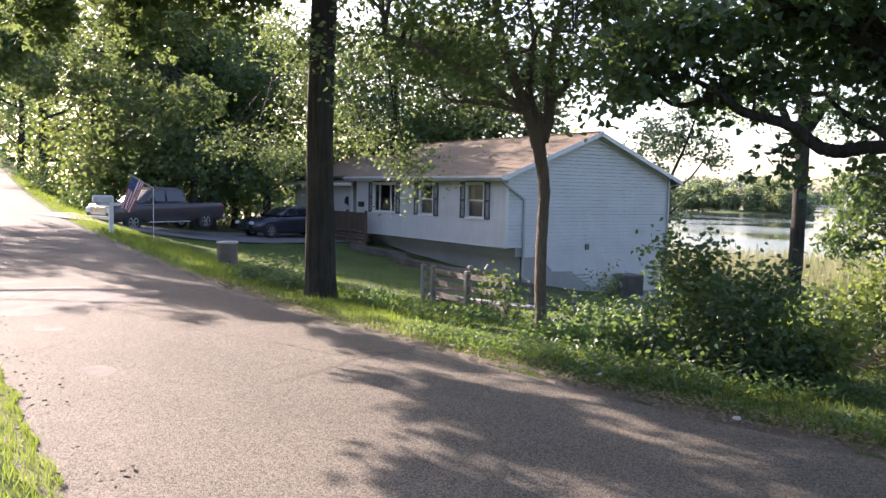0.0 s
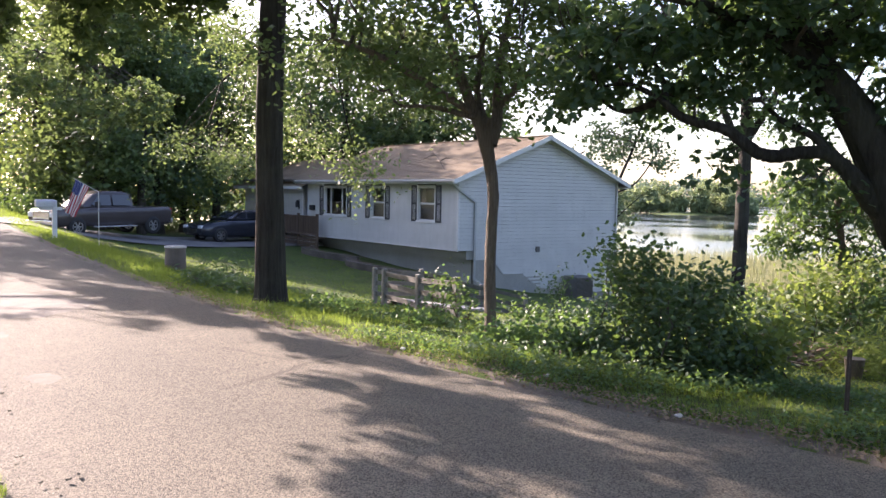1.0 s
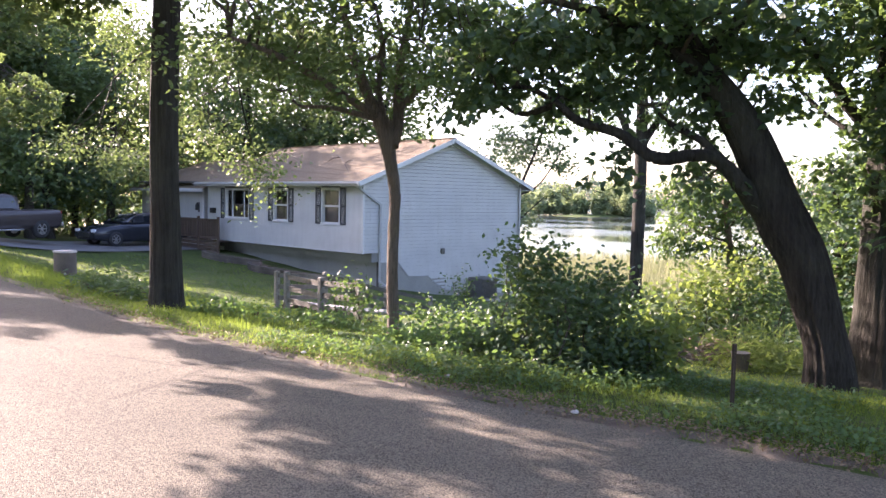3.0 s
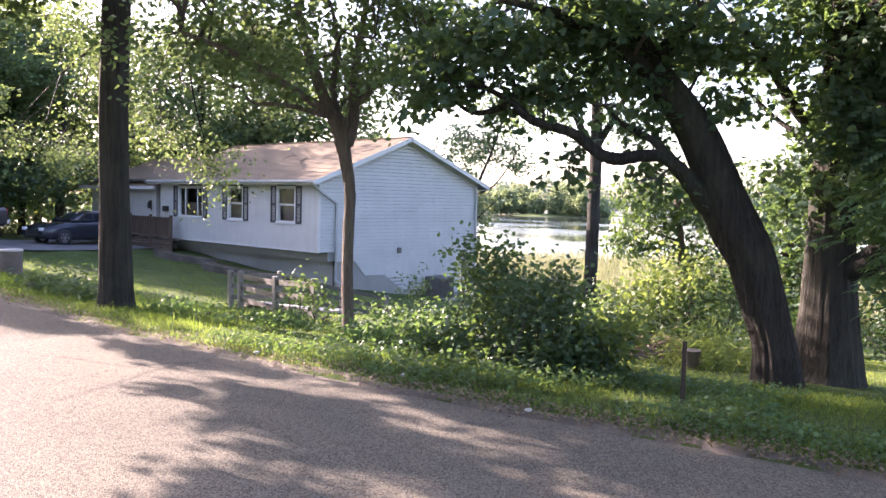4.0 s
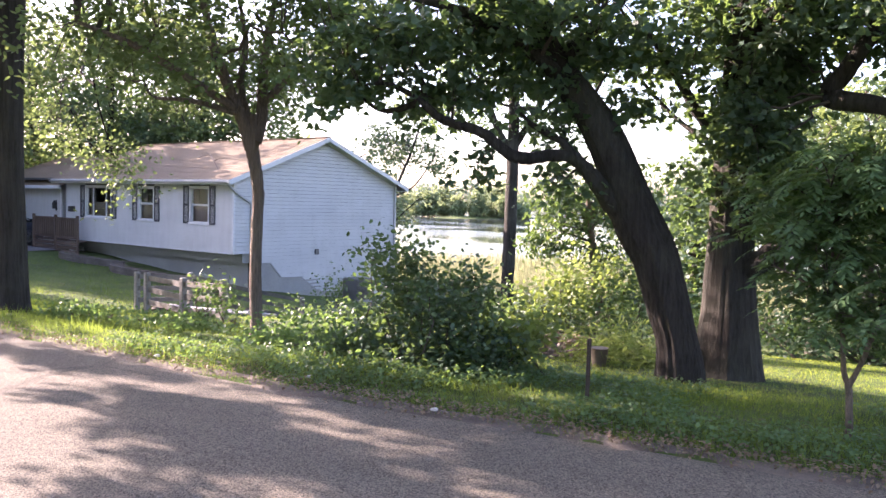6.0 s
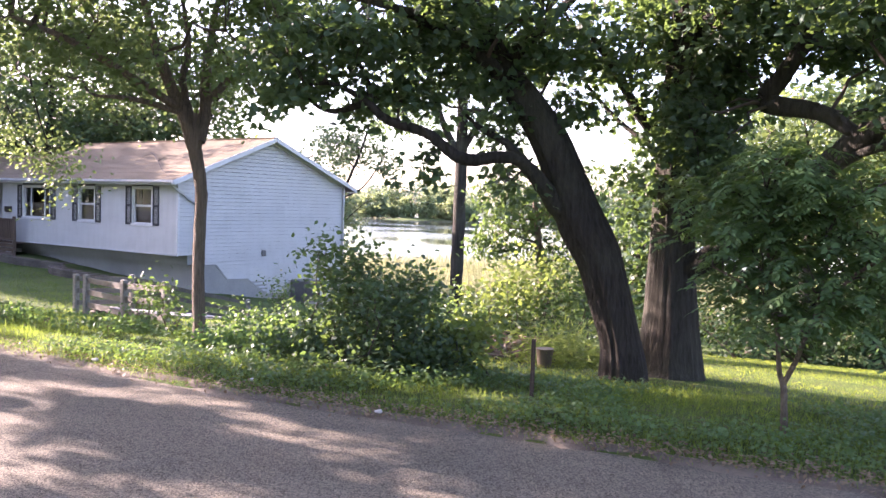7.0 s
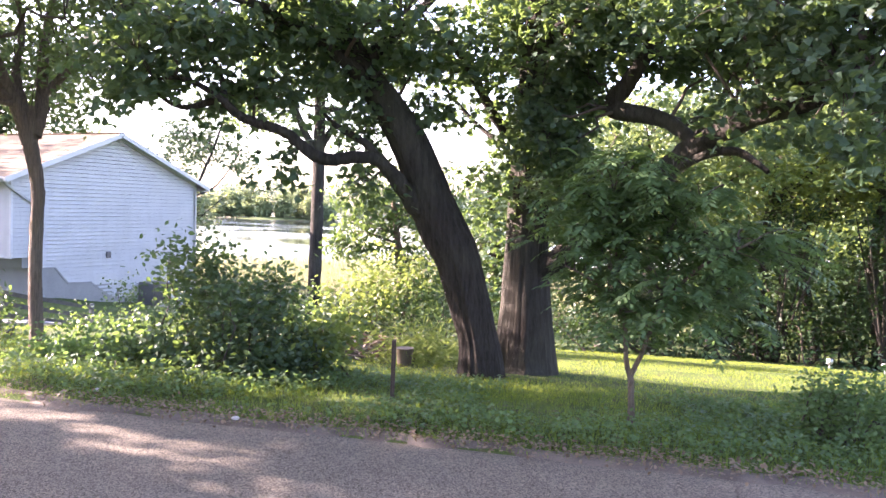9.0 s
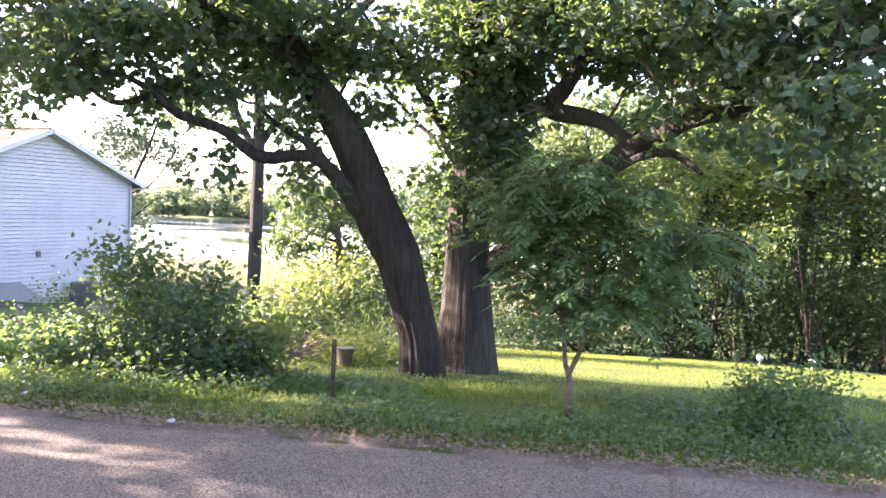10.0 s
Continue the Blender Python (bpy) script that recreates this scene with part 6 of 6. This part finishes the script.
cc = np.stack([x, y, land(x, y) + 0.03 + 0.08 * rng.random(len(x))], -1)
cc = np.repeat(cc, 3, 0) + rng.standard_normal((len(cc) * 3, 3)) * 0.035
v, f = leaf_quads(rng, cc, 0.042, 0.032, 0.7, 1, 0.0)
tagged(Build().quads(v, f).object("ground_cover", M["leaf_walnut"]), "low broad-leaved weeds in the verge", "weeds", kind="stuff")
# reeds of the marsh
m = 52000
q, w = 30 + 37 * rng.random(m), rng.uniform(-34, 26, m)
x, y = q * 0.766 + w * 0.643, q * 0.643 - w * 0.766
ok = (land(x, y) < -2.75) & ((x > 26.0) | (y < 21.5))
blades("marsh_reeds", rng, x[ok], y[ok], 1.05, 0.04, M["reed"], "tan and green reeds of the lakeshore marsh", "reeds", lean=0.3)
# fallen leaves along the asphalt edge
y = np.concatenate([rng.uniform(-5, 14, 3200), rng.uniform(-4, 5, 1800)])
x = road_edge(y) + 0.06 + rng.standard_normal(5000) * 0.13
cc = np.stack([x, y, land(x, y) + 0.03 + 0.02 * rng.random(5000)], -1)
v, f = leaf_quads(rng, cc, 0.036, 0.025, 0.85, 2, 0.0)
tagged(Build().quads(v, f).object("fallen_leaves", M["dead_leaf"]), "dry brown leaves scattered along the road edge", "leaves", kind="stuff")
# ---- smaller things ----
def on(x, y, dz=0.0):
    return float(land(x, y)) + dz


def ring_wheel(name, c, r, w, parent):
    """A tyre as a lathe across y, with a spoked rim in it."""
    cx, cy, cz = c
    prof = [(r * 0.62, -w / 2), (r * 0.9, -w / 2), (r, -w * 0.3), (r, w * 0.3), (r * 0.9, w / 2), (r * 0.62, w / 2)]
    k = 24
    v = [(cx + a * math.cos(2 * math.pi * i / k), cy + b_, cz + a * math.sin(2 * math.pi * i / k)) for a, b_ in prof for i in range(k)]
    f = [(p * k + i, p * k + (i + 1) % k, (p + 1) * k + (i + 1) % k, (p + 1) * k + i) for p in range(len(prof) - 1) for i in range(k)]
    wh = Build().quads(v, f).object(name, M["tyre"], parent, smooth=True)
    b = Build()
    for sgn in (-1, 1):
        y = cy + sgn * w * 0.36
        for i in range(k):
            a0, a1 = 2 * math.pi * i / k, 2 * math.pi * (i + 1) / k
            b.quads([(cx + q * r * math.cos(a), y, cz + q * r * math.sin(a)) for q, a in ((0.5, a0), (0.5, a1), (0.63, a1), (0.63, a0))], [(0, 1, 2, 3)])
        for i in range(6):
            a = 2 * math.pi * i / 6
            b.beam((cx, y, cz), (cx + 0.56 * r * math.cos(a), y, cz + 0.56 * r * math.sin(a)), 0.05, 0.02, up=(0, 1, 0))
    rim = b.object("rim", M["rim"], wh)
    hub = Build()
    hub.box((cx - 0.3 * r, cy - w * 0.2, cz - 0.3 * r), (cx + 0.3 * r, cy + w * 0.2, cz + 0.3 * r))
    hub.object("brake", M["dark_metal"], wh)
    return wh, rim


def loft(sections, material, name, parent, smooth=True):
    """A skin through closed rings of equal count, capped."""
    b = Build()
    k = len(sections[0])
    v = [p for s in sections for p in s]
    f = [(i * k + j, i * k + (j + 1) % k, (i + 1) * k + (j + 1) % k, (i + 1) * k + j) for i in range(len(sections) - 1) for j in range(k)]
    b.quads(v, f)
    for s, flip in ((sections[0], True), (sections[-1], False)):
        for j in range(k // 2 - 1):
            q = [s[j], s[j + 1], s[k - 2 - j], s[k - 1 - j]]
            b.quads(q[::-1] if flip else q, [(0, 1, 2, 3)])
    return b.object(name, material, parent, smooth=smooth)


def car_ring(x, w, z0, z1, tuck=0.9, belt=None):
    """A car's cross-section at x: sides bowed, roof rounded."""
    belt = belt if belt is not None else z0 + 0.6 * (z1 - z0)
    h = w / 2
    half = [(h * 0.88, z0), (h * 0.98, z0 + 0.3 * (belt - z0)), (h, belt - 0.12 * (belt - z0)), (h * 0.97, belt), (h * tuck, z1 - 0.06 * (z1 - z0) - 0.02), (h * tuck * 0.8, z1)]
    return [(x, y, z) for y, z in half] + [(x, -y, z) for y, z in half[::-1]]


def sedan(x, y, deg):
    z = on(x, y, 0.05)
    car = empty("car", x, y, z, "dark blue parked sedan on the driveway", "car")
    P = []
    prof = [(-2.35, 0.42, 0.62, 1.55), (-2.25, 0.30, 0.78, 1.72), (-1.6, 0.22, 0.92, 1.82), (-0.95, 0.2, 0.97, 1.84), (0.0, 0.2, 0.98, 1.85), (1.2, 0.2, 1.0, 1.84), (1.85, 0.24, 1.02, 1.8), (2.3, 0.34, 0.98, 1.68), (2.38, 0.45, 0.85, 1.55)]
    P.append(loft([[(p + x, q + y, r + z) for p, q, r in car_ring(a, w, lo, hi, 0.93, lo + 0.8 * (hi - lo))] for a, lo, hi, w in prof], M["paint_blue"], "body", car))
    cab = [(-1.05, 0.96, 0.98, 1.5), (-0.45, 0.96, 1.3, 1.46), (0.1, 0.96, 1.43, 1.42), (0.8, 0.96, 1.42, 1.4), (1.35, 0.98, 1.28, 1.4), (1.95, 1.0, 1.03, 1.4)]
    P.append(loft([[(p + x, q + y, r + z) for p, q, r in car_ring(a, w, lo, hi, 0.8, lo + 0.1)] for a, lo, hi, w in cab], M["paint_blue"], "cabin", car))
    for s in (-1, 1):
        b = Build()
        for a0, a1, b0, b1 in ((-0.72, -0.05, -0.28, 0.0), (0.03, 0.85, 0.05, 0.85), (0.92, 1.5, 0.92, 1.22)):
            b.quads([(x + a0, y + s * 0.715, z + 1.02), (x + a1, y + s * 0.715, z + 1.02), (x + b1, y + s * 0.625, z + 1.32), (x + b0, y + s * 0.625, z + 1.32)], [(0, 1, 2, 3)])
        P.append(b.object("side_window", M["tint"], car))
        b = Build()
        arc = [(-0.8, 1.0, 0.735), (-0.3, 1.34, 0.64), (0.4, 1.385, 0.60), (1.1, 1.32, 0.625), (1.6, 1.04, 0.72)]
        for p, q in zip(arc, arc[1:]):
            b.beam((x + p[0], y + s * p[2], z + p[1]), (x + q[0], y + s * q[2], z + q[1]), 0.03, 0.03)
        P.append(b.object("window_trim", M["chrome"], car))
        P.append(bevelled("headlight", (x - 2.36, y + s * 0.62 - 0.14, z + 0.62), (x - 2.12, y + s * 0.62 + 0.14, z + 0.75), M["lamp_glass"], car, 0.03))
        P.append(bevelled("tail_light", (x + 2.2, y + s * 0.66 - 0.12, z + 0.78), (x + 2.37, y + s * 0.66 + 0.12, z + 0.92), M["red_lens"], car, 0.03))
        P.append(bevelled("mirror", (x - 0.75, y + s * 0.98 - 0.08, z + 1.0), (x - 0.58, y + s * 0.98 + 0.08, z + 1.12), M["paint_blue"], car, 0.03))
        for a in (-1.45, 1.4):
            P += [ring_wheel("wheel", (x + a, y + s * 0.83, z + 0.33), 0.33, 0.22, car)[0]]
    P.append(bevelled("grille", (x - 2.39, y - 0.45, z + 0.42), (x - 2.3, y + 0.45, z + 0.6), M["dark_metal"], car, 0.02))
    P.append(bevelled("windscreen", (x - 0.98, y - 0.58, z + 1.0), (x - 0.9, y + 0.58, z + 1.05), M["tint"], car, 0.01))
    car.rotation_euler = (0, 0, radians(deg))
    return car


def pickup(x, y, deg):
    z = on(x, y, 0.05)
    car = empty("pickup_truck", x, y, z, "dark brown parked pickup truck with a chrome grille", "truck")
    lower = [(-2.85, 0.5, 0.95, 1.8), (-2.78, 0.42, 1.1, 1.92), (-1.6, 0.4, 1.16, 1.98), (-1.5, 0.4, 1.18, 1.98), (0.7, 0.4, 1.2, 1.98), (2.7, 0.42, 1.22, 1.96), (2.8, 0.5, 1.2, 1.9)]
    loft([[(p + x, q + y, r + z) for p, q, r in car_ring(a, w, lo, hi, 0.95, lo + 0.85 * (hi - lo))] for a, lo, hi, w in lower], M["paint_brown"], "body", car)
    cab = [(-1.55, 1.12, 1.2, 1.7), (-0.95, 1.12, 1.72, 1.6), (-0.5, 1.12, 1.86, 1.56), (0.5, 1.12, 1.86, 1.56), (0.85, 1.12, 1.78, 1.6), (0.98, 1.12, 1.25, 1.66)]
    loft([[(p + x, q + y, r + z) for p, q, r in car_ring(a, w, lo, hi, 0.85, lo + 0.1)] for a, lo, hi, w in cab], M["paint_brown"], "cab", car)
    for s in (-1, 1):
        b = Build()
        for a0, a1, b0, b1 in ((-1.2, -0.25, -0.8, -0.25), (-0.15, 0.75, -0.15, 0.65)):
            b.quads([(x + a0, y + s * 0.835, z + 1.26), (x + a1, y + s * 0.835, z + 1.26), (x + b1, y + s * 0.735, z + 1.7), (x + b0, y + s * 0.735, z + 1.7)], [(0, 1, 2, 3)])
        b.object("side_window", M["tint"], car)
        bevelled("headlight", (x - 2.9, y + s * 0.72 - 0.14, z + 0.78), (x - 2.74, y + s * 0.72 + 0.14, z + 0.98), M["lamp_glass"], car, 0.02)
        bevelled("mirror", (x - 1.15, y + s * 1.08 - 0.1, z + 1.2), (x - 1.0, y + s * 1.08 + 0.1, z + 1.42), M["dark_metal"], car, 0.02)
        bevelled("running_board", (x - 1.2, y + s * 0.98 - 0.06, z + 0.36), (x + 0.9, y + s * 0.98 + 0.06, z + 0.42), M["chrome"], car, 0.01)
        bevelled("tail_light", (x + 2.74, y + s * 0.86 - 0.08, z + 0.85), (x + 2.82, y + s * 0.86 + 0.08, z + 1.15), M["red_lens"], car, 0.01)
        for a in (-1.9, 1.8):
            ring_wheel("wheel", (x + a, y + s * 0.86, z + 0.40), 0.40, 0.26, car)
    bevelled("grille", (x - 2.9, y - 0.55, z + 0.7), (x - 2.82, y + 0.55, z + 1.02), M["chrome"], car, 0.02)
    bevelled("front_bumper", (x - 2.98, y - 0.92, z + 0.45), (x - 2.8, y + 0.92, z + 0.66), M["chrome"], car, 0.03)
    bevelled("rear_bumper", (x + 2.78, y - 0.9, z + 0.5), (x + 2.95, y + 0.9, z + 0.68), M["chrome"], car, 0.03)
    car.rotation_euler = (0, 0, radians(deg))
    return car


truck = pickup(8.25, 33.3, 22)
truck.scale = (0.9, 0.9, 0.9)
sedan(14.9, 36.2, 10)

# mailbox on its post, with the flag beside it
mx, my = 4.92, 25.38
post = empty("mailbox_post", mx, my, on(mx, my), "white wooden mailbox post at the driveway", "mailbox post")
zb_ = on(mx, my)
bevelled("post", (mx - 0.06, my - 0.06, zb_ - 0.2), (mx + 0.06, my + 0.06, zb_ + 1.06), M["white_trim"], post, 0.01)
bevelled("arm", (mx - 0.42, my - 0.045, zb_ + 0.78), (mx + 0.2, my + 0.045, zb_ + 0.87), M["white_trim"], post, 0.01)
ring0 = [(-0.09, 0.0), (0.09, 0.0), (0.09, 0.12)] + [(0.09 * math.cos(a), 0.12 + 0.09 * math.sin(a)) for a in np.linspace(0.3, math.pi - 0.3, 6)] + [(-0.09, 0.12)]
loft([[(mx + a, my + p, zb_ + 0.875 + q) for p, q in ring0] for a in (-0.5, -0.48, 0.0, 0.02)], M["galv"], "mailbox", post, smooth=False)

fl = empty("flag", 5.6, 25.6, on(5.7, 25.6), "faded striped flag with stars hanging from a slanted staff", "flag")
b = Build()
top_a, top_b = np.array((5.52, 25.49, 1.86)), np.array((5.89, 25.41, 1.64))
foot_a, foot_b = np.array((5.19, 25.45, 0.94)), np.array((5.47, 25.49, 0.76))
N, K = 30, 26


def cloth(u, v):
    p = (top_a * (1 - u) + top_b * u) * (1 - v) + (foot_a * (1 - u) + foot_b * u) * v
    return p + np.array((0.35, -0.9, 0.1)) * 0.045 * math.sin(u * 11 + v * 2.4) * (0.3 + v)


for i in range(K):
    for j in range(N):
        u0, u1, v0, v1 = i / K, (i + 1) / K, j / N, (j + 1) / N
        slot = 2 if (u0 < 14 / 26 and v0 < 0.4) else (i // 2) % 2
        b.quads([cloth(u0, v0), cloth(u1, v0), cloth(u1, v1), cloth(u0, v1)], [(0, 1, 2, 3)], slot)
for i in range(5):
    for j in range(6):
        u, v_ = (i + 0.6) / 5 * 14 / 26, (j + 0.5) / 6 * 0.4
        c = cloth(u, v_) + np.array((-0.12, -0.5, 0)) * 0.02
        du, dv = (top_b - top_a) * 0.018, (foot_a - top_a) * 0.009
        b.quads([c - du, c - dv, c + du, c + dv], [(0, 1, 2, 3)], 1)
b.object("cloth", [M["flag_red"], M["flag_white"], M["flag_blue"]], fl, smooth=True)
Build().tube([top_a + (top_a - top_b) * 0.15, top_b, top_b + (top_b - top_a) * 0.6], [0.012, 0.012, 0.012], 6).object("staff", M["white_trim"], fl)
pe = top_b + (top_b - top_a) * 0.6
Build().tube([pe, (pe[0], pe[1], on(pe[0], pe[1]) - 0.1)], [0.012, 0.012], 6).object("pole", M["galv"], fl)

# utility box in the verge
ux, uy = 6.08, 18.55
box = empty("utility_box", ux, uy, on(ux, uy), "brown plastic utility box with sunlight put into its lid colour", "utility box")
b = Build()
k = 20
for r0, r1, z0, z1 in ((0.235, 0.225, -0.1, 0.5), (0.225, 0.21, 0.5, 0.52)):
    zz = on(ux, uy)
    v = [(ux + r * math.cos(2 * math.pi * i / k), uy + r * math.sin(2 * math.pi * i / k), zz + h) for r, h in ((r0, z0), (r1, z1)) for i in range(k)]
    b.quads(v, [(i, (i + 1) % k, k + (i + 1) % k, k + i) for i in range(k)])
b.object("body", M["box_grey"], box, smooth=True)
Build().tube([(ux, uy, on(ux, uy) + 0.515), (ux, uy, on(ux, uy) + 0.555)], [0.245, 0.235], 20, cap=True).object("lid", M["box_top_lit"], box)

# two post-and-rail fences with a boardwalk between them, going down to the yard
def rail_fence(label, posts, reach):
    """posts: x, y, height of the top; three weathered rails from post to post."""
    fence = empty("fence", posts[0][0], posts[0][1], on(*posts[0][:2]), label, "fence", "yard fences")
    for x, y, zt in posts:
        bevelled("post", (x - 0.045, y - 0.045, on(x, y, -0.25)), (x + 0.045, y + 0.045, zt), M["fence_post"], fence, 0.012)
    for (x0_, y0_, z0_), (x1_, y1_, z1_) in zip(posts, posts[1:]):
        for dz in reach:
            Build().beam((x0_, y0_ - 0.06, z0_ - dz), (x1_, y1_ - 0.06, z1_ - dz - 0.02), 0.03, 0.085).object("rail", M["fence_wood"], fence)
    return fence


rail_fence("weathered grey post and rail fence beside the verge", [(7.96, 12.69, 0.24), (7.62, 11.12, 0.29), (7.40, 9.80, 0.38)], (0.09, 0.29, 0.50))
rail_fence("weathered post and rail fence running down to the house", [(8.5, 13.9, 0.14), (10.24, 14.77, -0.03), (12.3, 15.2, -0.52), (14.06, 15.56, -0.90)], (0.08, 0.30, 0.52))
walk_ = empty("boardwalk", 10.2, 13.6, on(10.2, 13.6), "pale weathered boardwalk sloping down behind the fence", "boardwalk")
way_ = spline([(8.9, 13.99, -0.52), (9.77, 13.88, -0.66), (10.69, 13.82, -0.80), (11.44, 13.86, -0.90)], 8)
for p, q in zip(way_, way_[1:]):
    d = (q - p) / np.linalg.norm(q - p)
    n_ = np.array((-d[1], d[0], 0))
    m_ = p + (q - p) * 0.46
    Build().beam(m_ - n_ * 0.42, m_ + n_ * 0.42, float(np.linalg.norm(q - p)) * 0.93, 0.035).object("plank", M["baluster"], walk_)
for side in (-0.36, 0.36):
    d = way_[-1] - way_[0]
    n_ = np.array((-d[1], d[0], 0)) / np.linalg.norm(d)
    Build().tube([p + n_ * side - np.array((0, 0, 0.12)) for p in way_[::4]], [0.07] * len(way_[::4]), 4).object("joist", M["timber"], walk_)
for p in way_[::8]:
    bevelled("pier", (p[0] - 0.1, p[1] - 0.1, on(p[0], p[1], -0.2)), (p[0] + 0.1, p[1] + 0.1, p[2] - 0.06), M["timber"], walk_, 0.01)

# timber-edged beds before the house
def bed(label, pts, courses_, seed):
    rng = np.random.default_rng(seed)
    cx, cy = np.mean([p[0] for p in pts]), np.mean([p[1] for p in pts])
    t = empty("garden_bed", cx, cy, on(cx, cy), label, "garden bed", "garden beds")
    c = spline([(x, y) for x, y in pts], 3)
    for r in range(courses_):
        for (x0, y0), (x1, y1) in zip(c, c[1:]):
            z = max(on(x0, y0), on(x1, y1)) + 0.04 + r * 0.13
            Build().beam((x0, y0, z + rng.normal() * 0.006), (x1, y1, z + rng.normal() * 0.006), 0.13, 0.125).object("timber", M["timber"], t)
    b = Build()
    for (x0, y0), (x1, y1) in zip(c, c[1:]):
        z = max(on(x0, y0), on(x1, y1)) + courses_ * 0.13 - 0.07
        b.quads([(x0, y0, z), (x1, y1, z), (x1 + 0.55, y1, z), (x0 + 0.55, y0, z)], [(0, 1, 2, 3)])
    b.object("soil", M["mulch"], t)
    return t


bed("curved bed edged with weathered landscape timbers", [(15.6, 30.9), (15.2, 30.2), (15.3, 29.2), (15.7, 28.2), (16.1, 27.4)], 2, 1)
bed("raised bed edged with dark landscape timbers", [(15.5, 27.2), (15.2, 26.4), (15.4, 25.2), (15.7, 24.2), (16.2, 23.4)], 2, 2)

# marker stake by the road and a bucket in the grass behind it
sx, sy = 6.05, 3.14
st = empty("marker_stake", sx, sy, on(sx, sy), "rusty steel stake with a tan tag beside the road", "stake")
b = Build().beam((sx, sy, on(sx, sy, -0.2)), (sx + 0.01, sy, on(sx, sy, 0.52)), 0.035, 0.008, up=(0.6, -0.8, 0)).beam((sx, sy + 0.004, on(sx, sy, -0.2)), (sx + 0.01, sy + 0.004, on(sx, sy, 0.52)), 0.008, 0.035, up=(0.6, -0.8, 0))
b.object("rod", M["post_steel"], st)
tx, ty = (8.50, 4.32)
can = empty("tan_bucket", tx, ty, on(tx, ty), "tan plastic bucket standing in the grass", "bucket")
zz = on(tx, ty)
Build().tube([(tx, ty, zz - 0.02), (tx, ty, zz + 0.05), (tx, ty, zz + 0.18), (tx, ty, zz + 0.2)], [0.08, 0.085, 0.10, 0.108], 16, cap=True).object("bucket_body", M["drum"], can, smooth=True)

# brush pile
rng = np.random.default_rng(51)
bp = empty("brush_pile", 9.0, 5.6, on(9.0, 5.6), "heap of dead brown twigs and leaves", "brush pile")
px, py = (9.35, 5.42)
b = Build()
for k in range(150):
    a, r = rng.uniform(0, 6.28), 0.7 * math.sqrt(rng.random())
    p = np.array((px + r * math.cos(a), py + r * math.sin(a), 0))
    p[2] = on(p[0], p[1]) + 0.02 + 0.28 * rng.random() * (1 - r / 0.75)
    d = rng.standard_normal(3) * (0.35, 0.35, 0.06)
    b.tube([p - d, p + rng.standard_normal(3) * 0.03, p + d], [0.009, 0.008, 0.004], 4)
b.object("twigs", M["timber"], bp)
cc = np.stack([px + rng.standard_normal(900) * 0.38, py + rng.standard_normal(900) * 0.38, np.zeros(900)], -1)
cc[:, 2] = land(cc[:, 0], cc[:, 1]) + 0.04 + 0.2 * rng.random(900)
v, f = leaf_quads(rng, cc, 0.09, 0.05, 0.6)
Build().quads(v, f).object("dead_leaves", M["dead_leaf"], bp)

# pale garden lights at the far lawn
for x, y in ((17.90, -0.17), (18.36, -1.16)):
    g = empty("garden_light", x, y, on(x, y), "small pale garden light at the end of the lawn", "garden light", "garden lights")
    zz = on(x, y)
    Build().tube([(x, y, zz - 0.1), (x, y, zz + 0.12)], [0.015, 0.015], 8).object("stem", M["galv"], g)
    Build().tube([(x, y, zz + 0.1), (x, y, zz + 0.12), (x, y, zz + 0.2), (x, y, zz + 0.22)], [0.03, 0.06, 0.07, 0.02], 14, cap=True).object("head", M["galv"], g, smooth=True)

# litter on the shoulder
rng = np.random.default_rng(61)
for k, (x, y) in enumerate(((4.78, 3.72), (4.9, 5.2), (4.5, 6.9))):
    bm = bmesh.new()
    bmesh.ops.create_icosphere(bm, subdivisions=2, radius=0.03)
    for vt in bm.verts:
        vt.co *= 1 + 0.4 * noise.noise(vt.co * 30 + Vector((k, 3, 0)))
        vt.co.z *= 0.45
    me = bpy.data.meshes.new("stone")
    bm.to_mesh(me)
    bm.free()
    me.materials.append(M["stone"])
    ob = new("stone", me)
    ob.location = (x, y, 0.045)
    tagged(ob, "pale stone lying on the gravel shoulder", "stone", "shoulder stones")
